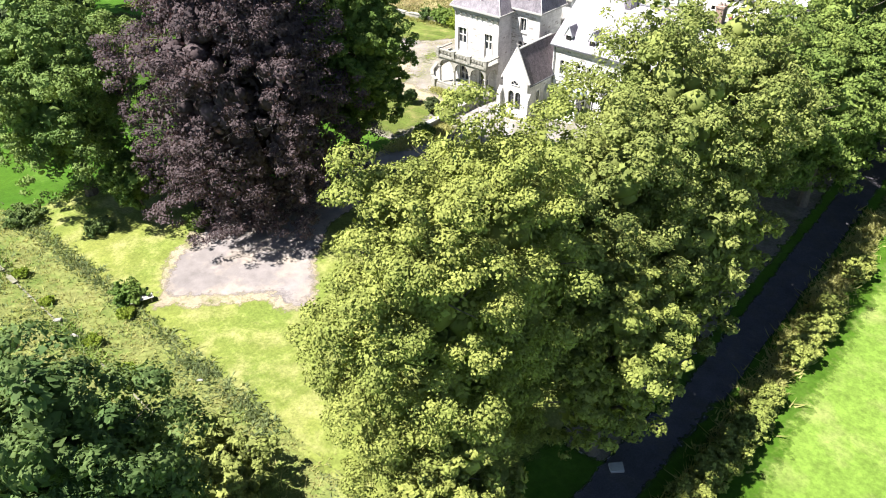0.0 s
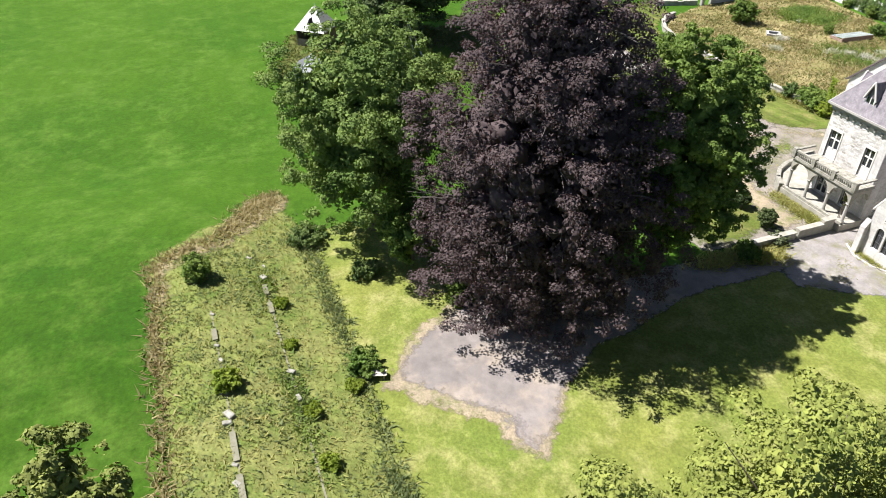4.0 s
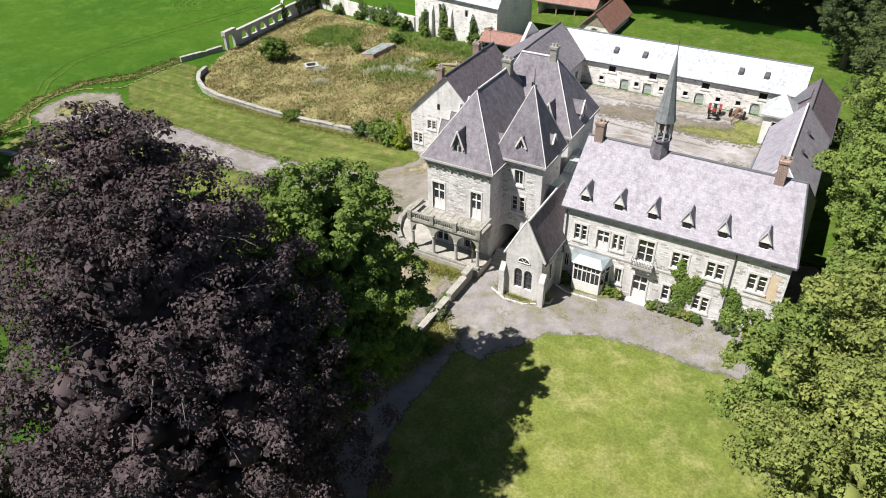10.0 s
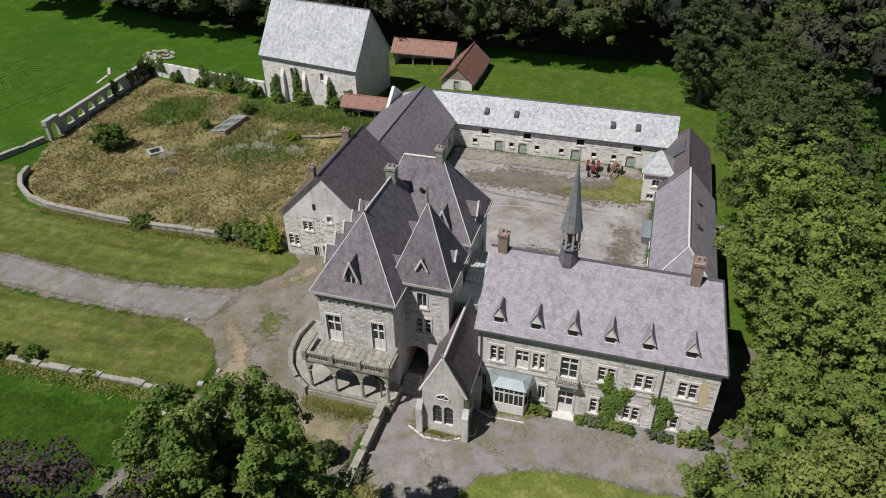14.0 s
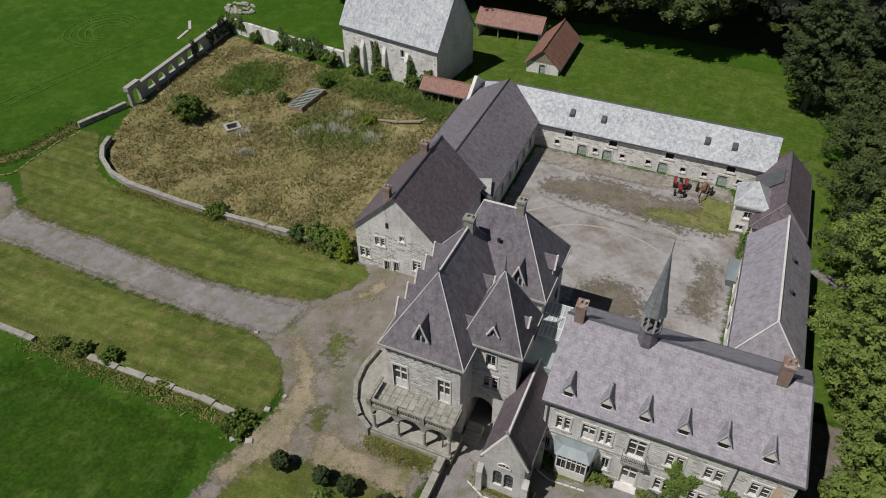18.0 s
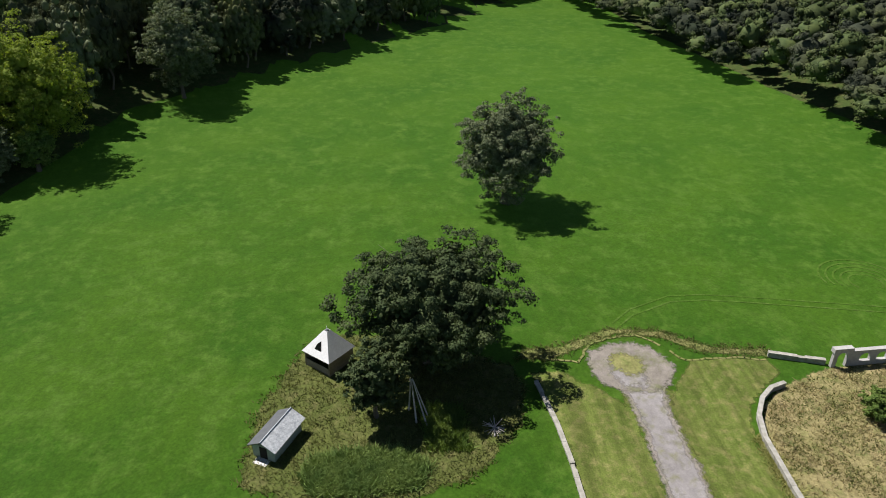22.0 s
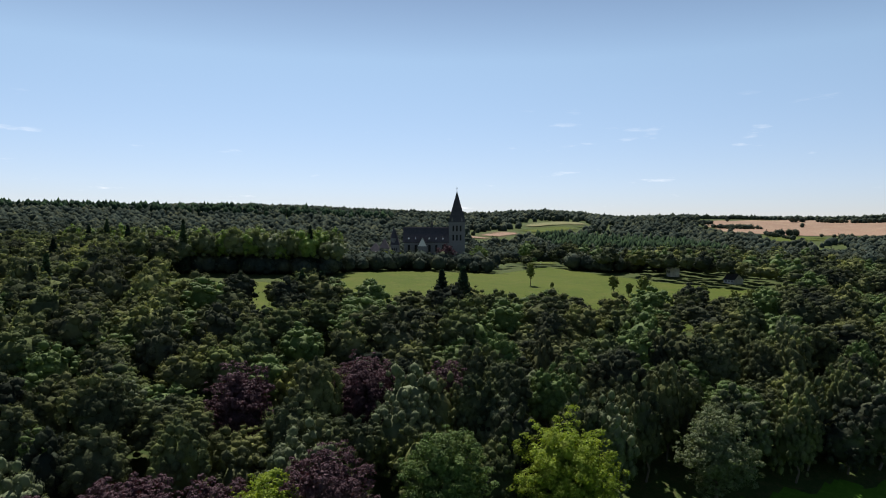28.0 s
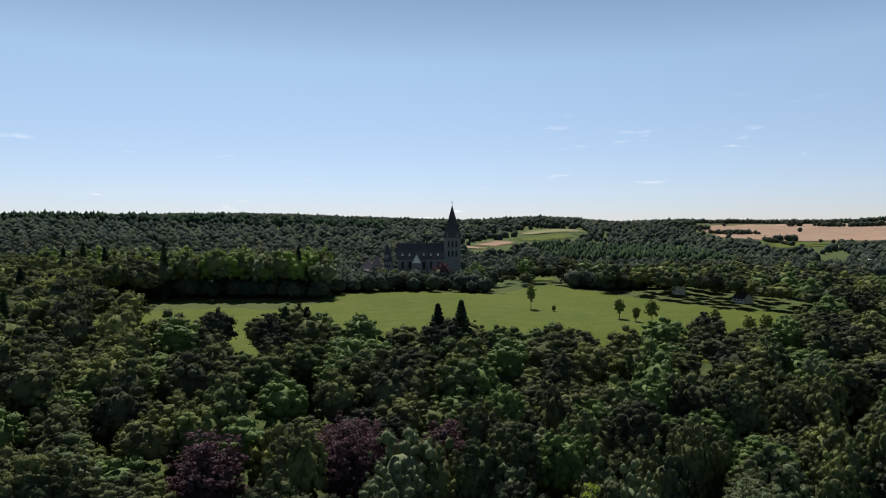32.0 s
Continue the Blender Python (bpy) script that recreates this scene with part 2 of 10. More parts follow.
def leaf_mat(name, a, b, glow, back=0.3, wide=False, tint=False):
    """Leaves: two tones by clump, a third by spray, light shining through."""
    def build(t):
        g = t.nodes.new("ShaderNodeNewGeometry")
        o = t.nodes.new("ShaderNodeObjectInfo")
        n = noisy(t, 0.35, 4, 0.6)
        col = mix(t, ramp(t, n, [(0.35, 0.0), (0.68, 1.0)]), a, b)
        if wide:
            k = noisy(t, 0.075, 2, 0.5)
            col = mix(t, 1.0, col, ramp(t, k, [(0.3, (0.55, 0.62, 0.7)), (0.5, (1.0, 1.0, 1.0)), (0.72, (1.75, 1.5, 1.1))]), "MULTIPLY")
        isl = ramp(t, g.outputs["Random Per Island"], [(0.0, 0.74), (1.0, 1.24)])
        col = mix(t, 1.0, col, isl, "MULTIPLY")
        col = mix(t, 1.0, col, ramp(t, o.outputs["Random"], [(0.0, (0.72, 0.8, 0.8)), (0.5, (0.97, 1.0, 1.0)), (1.0, (1.18, 1.15, 1.0))] if tint else [(0.0, (0.95, 0.95, 0.95)), (1.0, (1.05, 1.05, 1.05))]), "MULTIPLY")
        if tint:
            # whole trees lighter or darker than their neighbours
            col = mix(t, 1.0, col, ramp(t, noisy(t, 0.085, 1, 0.5), [(0.3, (0.5, 0.54, 0.62)), (0.5, (0.95, 0.95, 0.95)), (0.7, (1.5, 1.48, 1.15))]), "MULTIPLY")
        d = node(t, "BsdfPrincipled", Roughness=0.75)
        if tint or wide:
            b_ = node(t, "Bump", Strength=0.8, Distance=0.5 if tint else 2.0, Height=noisy(t, 1.1 if tint else 0.28, 4, 0.7))
            t.links.new(b_.outputs[0], d.inputs["Normal"])
        d.inputs["Specular IOR Level"].default_value = 0.0 if wide or tint else 0.12
        t.links.new(col, d.inputs["Base Color"])
        tr = node(t, "BsdfTranslucent")
        t.links.new(mix(t, 1.0, col, glow, "MULTIPLY"), tr.inputs[0])
        ms = node(t, "MixShader", Fac=back)
        t.links.new(d.outputs[0], ms.inputs[1])
        t.links.new(tr.outputs[0], ms.inputs[2])
        out = t.nodes.new("ShaderNodeOutputMaterial")
        t.links.new(ms.outputs[0], out.inputs[0])
    return material(name, build)


M_MEADOW = ground_mat("meadow_grass", (0.022, 0.067, 0.005), (0.042, 0.093, 0.007), (0.060, 0.117, 0.015), 0.035, 0.3, 3.0, sheen=0.5)
M_LAWN = ground_mat("lawn_grass", (0.190, 0.215, 0.050), (0.140, 0.186, 0.038), (0.245, 0.248, 0.090), 0.09, 0.45, 5.0)
M_PADDOCK = ground_mat("paddock_grass", (0.058, 0.114, 0.013), (0.084, 0.140, 0.018), (0.112, 0.152, 0.034), 0.08, 0.4, 3.0)
M_STRAW = ground_mat("straw_grass", (0.315, 0.258, 0.165), (0.258, 0.226, 0.125), (0.200, 0.205, 0.085), 0.2, 0.6, 3.0, height=0.15)
M_MOWN = ground_mat("mown_strip", (0.120, 0.148, 0.034), (0.086, 0.120, 0.023), (0.180, 0.178, 0.062), 0.12, 0.7, 5.0, stripes=(0.05, 0.75, 1.0))
M_PASTURE = ground_mat("hill_pasture", (0.060, 0.090, 0.010), (0.080, 0.104, 0.013), (0.092, 0.106, 0.020), 0.02, 0.12, 1.5)
M_HAY = ground_mat("dry_grass", (0.335, 0.280, 0.142), (0.236, 0.216, 0.088), (0.140, 0.160, 0.050), 0.1, 0.5, 3.0, height=0.2)
M_FIELD = ground_mat("sunlit_field_grass", (0.150, 0.235, 0.040), (0.112, 0.195, 0.028), (0.200, 0.250, 0.070), 0.05, 0.3, 3.0)
M_ISLAND = ground_mat("uncut_grass", (0.108, 0.124, 0.034), (0.080, 0.106, 0.025), (0.150, 0.146, 0.056), 0.15, 0.6, 3.0, height=0.15)
M_LUSH = ground_mat("lush_grass", (0.026, 0.070, 0.005), (0.042, 0.086, 0.007), (0.060, 0.104, 0.016), 0.12, 0.5, 2.6, con=0.4, height=0.12)
M_ROUGH = ground_mat("rough_grass", (0.188, 0.206, 0.066), (0.238, 0.228, 0.092), (0.138, 0.178, 0.046), 0.12, 0.5, 3.0, height=0.15)
M_UNMOWN = ground_mat("terrace_grass", (0.168, 0.206, 0.054), (0.212, 0.222, 0.078), (0.118, 0.172, 0.038), 0.18, 0.6, 3.0, con=0.36, height=0.15)
M_GRAVEL = ground_mat("grey_gravel", (0.306, 0.290, 0.282), (0.222, 0.208, 0.200), (0.190, 0.188, 0.118), 0.14, 0.6, 9.0, con=0.26, height=0.015, lo=0.3, hi=0.7)
M_YARD = ground_mat("weedy_tan_gravel", (0.262, 0.235, 0.208), (0.225, 0.204, 0.172), (0.158, 0.165, 0.090), 0.2, 0.38, 8.0, con=0.3, height=0.02)
M_TAN = ground_mat("stony_tan_earth", (0.395, 0.325, 0.235), (0.262, 0.232, 0.160), (0.155, 0.160, 0.075), 0.35, 0.9, 7.0, con=0.34, height=0.04)
M_SAND = ground_mat("sandy_gravel", (0.240, 0.218, 0.208), (0.186, 0.170, 0.162), (0.330, 0.285, 0.235), 0.12, 0.35, 16.0, con=0.14, height=0.015)
M_COURT = ground_mat("courtyard_dust", (0.412, 0.402, 0.394), (0.298, 0.284, 0.268), (0.200, 0.172, 0.135), 0.09, 0.22, 9.0, con=0.24, height=0.015)
M_DUST = ground_mat("pale_dust", (0.455, 0.440, 0.418), (0.385, 0.368, 0.342), (0.300, 0.282, 0.255), 0.3, 0.9, 9.0, con=0.2, height=0.01)
M_ROAD = ground_mat("asphalt", (0.080, 0.079, 0.090), (0.098, 0.096, 0.104), (0.10, 0.095, 0.088), 0.2, 0.6, 12.0, height=0.006)
M_DIRT = ground_mat("bare_earth", (0.182, 0.155, 0.128), (0.250, 0.222, 0.185), (0.150, 0.148, 0.085), 0.2, 0.6, 5.0)
M_WHEAT = ground_mat("stubble_field", (0.285, 0.188, 0.130), (0.245, 0.168, 0.116), (0.300, 0.225, 0.150), 0.004, 0.02, 0.3)
M_RIPE = ground_mat("ripening_crop", (0.180, 0.185, 0.085), (0.150, 0.165, 0.070), (0.210, 0.195, 0.100), 0.004, 0.02, 0.3)
M_FOREST_FLOOR = ground_mat("forest_floor", (0.045, 0.070, 0.018), (0.060, 0.088, 0.022), (0.085, 0.085, 0.030), 0.1, 0.4, 3.0)
M_STONE = wall_mat("rubble_limestone", (0.72, 0.71, 0.69), (0.58, 0.57, 0.55), (0.73, 0.72, 0.70), 0.22, 0.5, (0.28, 0.27, 0.255))
M_STONE_GREY = wall_mat("weathered_grey_limestone", (0.65, 0.64, 0.615), (0.50, 0.49, 0.47), (0.66, 0.65, 0.625), 0.24, 0.5, (0.20, 0.195, 0.18))
M_STONE_BARN = wall_mat("whitewashed_rubble", (0.78, 0.765, 0.725), (0.64, 0.625, 0.58), (0.80, 0.785, 0.74), 0.24, 0.6, (0.34, 0.325, 0.29))
M_TRIM = plain_mat("dressed_bluestone", (0.44, 0.43, 0.40), (0.33, 0.325, 0.31), 0.85, scale=2.0)
M_TRIM_PALE = plain_mat("pale_dressed_stone", (0.72, 0.70, 0.66), (0.56, 0.545, 0.51), 0.85, scale=1.6)
M_TERRACE = plain_mat("sunken_grey_stone", (0.22, 0.21, 0.16), (0.14, 0.145, 0.09), 0.9, scale=2.5, height=0.04)
M_MOSSY = plain_mat("mossy_stone", (0.36, 0.35, 0.31), (0.16, 0.16, 0.125), 0.9, scale=3.0, height=0.03)
M_OCHRE = plain_mat("ochre_lichen", (0.62, 0.45, 0.24), (0.62, 0.57, 0.48), 0.9, scale=1.6)
M_COPING = plain_mat("weathered_coping", (0.40, 0.385, 0.34), (0.24, 0.235, 0.195), 0.9, scale=1.3, height=0.03)
M_SLATE = slate_mat("dark_slate", (0.118, 0.106, 0.122), (0.154, 0.139, 0.158), (0.320, 0.302, 0.322), amount=0.42)
M_SLATE_WING = slate_mat("weathered_slate", (0.248, 0.233, 0.264), (0.290, 0.273, 0.304), (0.430, 0.416, 0.446), amount=0.55)
M_SLATE_BARN = slate_mat("pale_lichened_slate", (0.292, 0.320, 0.348), (0.400, 0.428, 0.450), (0.640, 0.665, 0.665), amount=0.75)
M_SPIRE = slate_mat("grey_green_slate", (0.150, 0.162, 0.165), (0.190, 0.202, 0.204), (0.300, 0.320, 0.312), amount=0.5)
M_SLATE_VIOLET = slate_mat("violet_slate", (0.092, 0.072, 0.084), (0.150, 0.121, 0.135), (0.225, 0.198, 0.210), amount=0.4)
M_TILE = slate_mat("red_pantile", (0.225, 0.100, 0.072), (0.285, 0.138, 0.100), (0.310, 0.215, 0.175), 0.3, 0.45)
M_BRICK = wall_mat("chimney_brick", (0.270, 0.135, 0.100), (0.205, 0.105, 0.082), (0.42, 0.36, 0.30), 0.075, 0.22)
M_OLD_ROOF = plain_mat("old_dark_slate", (0.062, 0.060, 0.068), (0.085, 0.082, 0.090), 0.95, scale=0.6, spec=0.02)
M_ZINC = plain_mat("pale_zinc", (0.42, 0.50, 0.50), (0.55, 0.60, 0.58), 0.45, 0.35, 1.2)
M_COPPER = plain_mat("verdigris_metal", (0.24, 0.285, 0.30), (0.32, 0.365, 0.372), 0.5, 0.2, 1.2)
M_LEAD = plain_mat("dark_lead", (0.10, 0.105, 0.115), (0.15, 0.155, 0.165), 0.5, 0.3, 1.5)
M_WHITE = plain_mat("white_paint", (0.78, 0.77, 0.74), (0.66, 0.65, 0.61), 0.5, scale=4.0)
M_GLASS = plain_mat("dark_pane", (0.020, 0.024, 0.028), (0.035, 0.040, 0.045), 0.08, scale=0.8, height=0.002, spec=0.8)
# near-black colour that paints the unlit inside of openings
M_DARK = plain_mat("unlit_inside_black", (0.018, 0.017, 0.016), (0.026, 0.024, 0.022), 0.95)
M_WOOD = plain_mat("weathered_wood", (0.23, 0.19, 0.14), (0.32, 0.27, 0.21), 0.85, scale=4.0)
M_TWIG = plain_mat("grey_twig", (0.17, 0.15, 0.14), (0.12, 0.11, 0.10), 0.9)
M_BARK = plain_mat("bark", (0.105, 0.085, 0.065), (0.17, 0.145, 0.115), 0.95, scale=5.0, height=0.05)
M_DEADWOOD = plain_mat("bleached_wood", (0.55, 0.52, 0.47), (0.42, 0.39, 0.35), 0.85, scale=3.0)
M_RED = plain_mat("red_tractor_paint", (0.26, 0.03, 0.028), (0.17, 0.03, 0.028), 0.45)
M_RUST = plain_mat("rusty_steel", (0.23, 0.12, 0.075), (0.32, 0.20, 0.15), 0.8, 0.2)
M_RUBBER = plain_mat("black_rubber", (0.025, 0.025, 0.025), (0.045, 0.043, 0.04), 0.85)
M_DOOR = plain_mat("faded_green_paint", (0.30, 0.36, 0.31), (0.38, 0.42, 0.37), 0.7)
M_TARP = plain_mat("white_tarpaulin", (0.80, 0.80, 0.79), (0.68, 0.68, 0.67), 0.6)
L_BEECH = leaf_mat("copper_beech_leaf", (0.074, 0.058, 0.060), (0.120, 0.092, 0.094), (1.0, 0.66, 0.62), 0.28)
L_LIME = leaf_mat("lime_leaf", (0.168, 0.204, 0.048), (0.262, 0.288, 0.072), (1.1, 1.1, 0.5), 0.14)
L_LIMEDARK = leaf_mat("old_lime_leaf", (0.134, 0.168, 0.044), (0.218, 0.244, 0.068), (1.1, 1.1, 0.5), 0.12)
L_GREEN = leaf_mat("broadleaf", (0.100, 0.168, 0.038), (0.190, 0.256, 0.062), (1.1, 1.15, 0.5), 0.27)
L_DARK = leaf_mat("dark_broadleaf", (0.066, 0.114, 0.034), (0.132, 0.184, 0.058), (1.1, 1.1, 0.6), 0.22)
L_MAPLE = leaf_mat("maple_leaf", (0.100, 0.166, 0.043), (0.190, 0.258, 0.070), (1.1, 1.1, 0.6), 0.17)
L_OAK = leaf_mat("grey_green_leaf", (0.101, 0.131, 0.068), (0.164, 0.188, 0.101), (1.05, 1.1, 0.6), 0.22)
L_LANE = leaf_mat("lane_tree_leaf", (0.100, 0.152, 0.034), (0.172, 0.222, 0.052), (1.1, 1.1, 0.5), 0.06)
# lane leaf again, darkened: the farther trees' shade is in the colour
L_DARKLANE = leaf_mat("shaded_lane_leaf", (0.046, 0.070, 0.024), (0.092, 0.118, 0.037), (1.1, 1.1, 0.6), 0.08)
L_OLDOAK = leaf_mat("old_oak_leaf", (0.042, 0.066, 0.026), (0.082, 0.108, 0.042), (1.1, 1.1, 0.6), 0.12)
L_BRIGHT = leaf_mat("bright_leaf", (0.176, 0.250, 0.033), (0.262, 0.320, 0.052), (1.1, 1.1, 0.4), 0.35)
L_FIR = leaf_mat("conifer_needles", (0.025, 0.044, 0.028), (0.039, 0.060, 0.037), (1.0, 1.05, 0.7), 0.1, False, True)
L_FOREST = leaf_mat("forest_leaf", (0.072, 0.084, 0.049), (0.116, 0.128, 0.069), (1.05, 1.1, 0.6), 0.22, False, True)
L_FOREST_B = leaf_mat("forest_leaf_dark", (0.048, 0.055, 0.039), (0.076, 0.083, 0.053), (1.05, 1.1, 0.6), 0.15, False, True)
L_FOREST_C = leaf_mat("forest_leaf_light", (0.110, 0.126, 0.060), (0.164, 0.178, 0.086), (1.05, 1.1, 0.6), 0.24, False, True)
# bluish tone of distant haze is put into this leaf colour
L_FAR = leaf_mat("far_haze_leaf", (0.042, 0.056, 0.046), (0.060, 0.074, 0.056), (1.0, 1.0, 0.7), 0.1, True)
L_REED = leaf_mat("reed_leaf", (0.139, 0.185, 0.076), (0.193, 0.230, 0.103), (1.0, 1.0, 0.6), 0.4)
L_COPPER = leaf_mat("pale_copper_leaf", (0.066, 0.038, 0.048), (0.096, 0.056, 0.064), (1.0, 0.55, 0.5), 0.15)
L_HAY = leaf_mat("dry_blades", (0.390, 0.330, 0.178), (0.290, 0.262, 0.118), (1.0, 0.97, 0.7), 0.4)
L_WEED = leaf_mat("meadow_weed_leaf", (0.098, 0.118, 0.034), (0.150, 0.158, 0.050), (1.0, 1.0, 0.6), 0.3)
L_TALL = leaf_mat("tall_grass_blade", (0.330, 0.345, 0.115), (0.410, 0.385, 0.160), (1.0, 1.0, 0.7), 0.5)
L_FLOWER = leaf_mat("white_flower_head", (0.740, 0.710, 0.640), (0.340, 0.370, 0.180), (1.0, 1.0, 0.9), 0.2)
M_TRACK = ground_mat("pressed_grass", (0.070, 0.140, 0.016), (0.058, 0.122, 0.013), (0.095, 0.160, 0.030), 0.05, 0.4, 4.0)
M_COBBLE = ground_mat("worn_cobbles", (0.36, 0.34, 0.30), (0.28, 0.26, 0.225), (0.19, 0.17, 0.12), 0.3, 1.4, 5.0, height=0.04)

# ---- building blocks ----
def part(name, bm, mat, parent=None, label=""):
    """Links a bmesh as one mesh object under a thing or part; world coordinates."""
    me = bpy.data.meshes.new(name)
    bm.to_mesh(me)
    bm.free()
    me.materials.append(mat)
    ob = new(name, me)
    if parent is not None:
        attach(ob, parent)
    return tagged(ob, label)


def attach(ob, parent):
    ob.parent = parent
    if parent.parent is None:
        ob.matrix_parent_inverse = Matrix.Translation(-parent.location)


def thing(name, at, label, category, group="", kind=""):
    ob = new(name)
    ob.location = at
    ob.empty_display_size = 0.3
    return tagged(ob, label, category, group, kind)


def mesh_np(name, verts, faces, mat, parent=None, label="", smooth=False):
    """A mesh from numpy arrays; faces all of one size."""
    me = bpy.data.meshes.new(name)
    k = faces.shape[1]
    me.vertices.add(len(verts))
    me.vertices.foreach_set("co", np.ascontiguousarray(verts, dtype=np.float32).ravel())
    me.loops.add(faces.size)
    me.loops.foreach_set("vertex_index", np.ascontiguousarray(faces, dtype=np.int32).ravel())
    me.polygons.add(len(faces))
    me.polygons.foreach_set("loop_start", np.arange(0, faces.size, k, dtype=np.int32))
    me.polygons.foreach_set("loop_total", np.full(len(faces), k, dtype=np.int32))
    if smooth:
        me.polygons.foreach_set("use_smooth", np.ones(len(faces), dtype=bool))
    me.update(calc_edges=True)
    me.materials.append(mat)
    ob = new(name, me)
    if parent is not None:
        attach(ob, parent)
    return tagged(ob, label)


def box(bm, x0, x1, y0, y1, z0, z1):
    v = [bm.verts.new((x, y, z)) for z in (z0, z1) for x, y in ((x0, y0), (x1, y0), (x1, y1), (x0, y1))]
    for f in ((3, 2, 1, 0), (4, 5, 6, 7), (0, 1, 5, 4), (1, 2, 6, 5), (2, 3, 7, 6), (3, 0, 4, 7)):
        bm.faces.new([v[i] for i in f])
    return bm


def boxes(*rows):
    bm = bmesh.new()
    for r in rows:
        box(bm, *r)
    return bm


def hull(points, faces):
    bm = bmesh.new()
    v = [bm.verts.new(p) for p in points]
    for f in faces:
        bm.faces.new([v[i] for i in f])
    bmesh.ops.recalc_face_normals(bm, faces=bm.faces)
    return bm


def slab_faces(bm, quad, thick):
    """A sloping slab: a polygon of world points with thickness below it."""
    q = [Vector(p) for p in quad]
    n = (q[1] - q[0]).cross(q[-1] - q[0]).normalized()
    if n.z < 0:
        n.negate()
        q.reverse()
    top = [bm.verts.new(p) for p in q]
    low = [bm.verts.new(p - n * thick) for p in q]
    bm.faces.new(top)
    bm.faces.new(low[::-1])
    for i in range(len(q)):
        j = (i + 1) % len(q)
        bm.faces.new((top[j], top[i], low[i], low[j]))


def slabs(quads, thick=0.12):
    bm = bmesh.new()
    for q in quads:
        slab_faces(bm, q, thick)
    return bm


def rod(bm, a, b, r0, r1=None, n=8):
    a, b = Vector(a), Vector(b)
    r1 = r0 if r1 is None else r1
    m = (b - a).to_track_quat("Z", "Y").to_matrix()
    rings = []
    for p, r in ((a, r0), (b, r1)):
        rings.append([bm.verts.new(p + m @ Vector((r * math.cos(2 * math.pi * i / n), r * math.sin(2 * math.pi * i / n), 0))) for i in range(n)])
    for i in range(n):
        bm.faces.new((rings[0][i], rings[0][(i + 1) % n], rings[1][(i + 1) % n], rings[1][i]))
    bm.faces.new(rings[0][::-1])
    bm.faces.new(rings[1])


def rods(*rows):
    bm = bmesh.new()
    for r in rows:
        rod(bm, *r)
    return bm


def lerp_table(x, xs, ys):
    return np.interp(x, xs, ys)


def smooth01(t):
    t = np.clip(t, 0, 1)
    return t * t * (3 - 2 * t)


# ---- the lie of the land ----
def hill_s(x, y):
    """How far a place lies beyond the wood's edge, towards the abbey."""
    return (x + 139) * -0.5 + (y + 107) * -0.866


def land(x, y):
    x, y = np.asarray(x, float), np.asarray(y, float)
    z = 0.5 - 2.0 * smooth01((-16 - x) / 34)
    z = z + 2.0 * smooth01((-50 - y) / 11) * smooth01((x + 50) / 25)
    s = hill_s(x, y)
    w = (x + 139) * -0.866 + (y + 107) * 0.5
    z = z + lerp_table(s, [0, 15, 60, 110, 150, 190, 300, 420, 520, 700, 1000, 1500, 2200, 4500], [0, 1.5, 12, 24, 33, 39, 45, 51, 47, 55, 84, 128, 150, 120]) * (1 - 0.08 * smooth01((w - 200) / 900))
    u, v = -0.784 * (x + 10) - 0.62 * (y + 30), -0.62 * (x + 10) + 0.784 * (y + 30)
    z = z + 75 * smooth01((v / np.maximum(u, 300) - 0.5) / 0.5) * smooth01((np.hypot(u, v) - 1100) / 1100)
    b, far = v / np.maximum(u, 300), smooth01((u - 1150) / 500)
    z = z + far * (7 * np.exp(-((b + 0.28) / 0.16) ** 2) + 16 * np.exp(-((b - 0.15) / 0.075) ** 2) + 11 * smooth01((b - 0.24) / 0.1) * smooth01((u - 1500) / 800))
    north = lerp_table(y - 0.05 * np.abs(x), [85, 140, 250, 500, 2500], [0, 12, 40, 75, 110])
    z = z + north * smooth01((-x + 60) / 60) * smooth01((40 - s) / 60)
    return z


def at_land(x, y):
    return float(land(x, y))


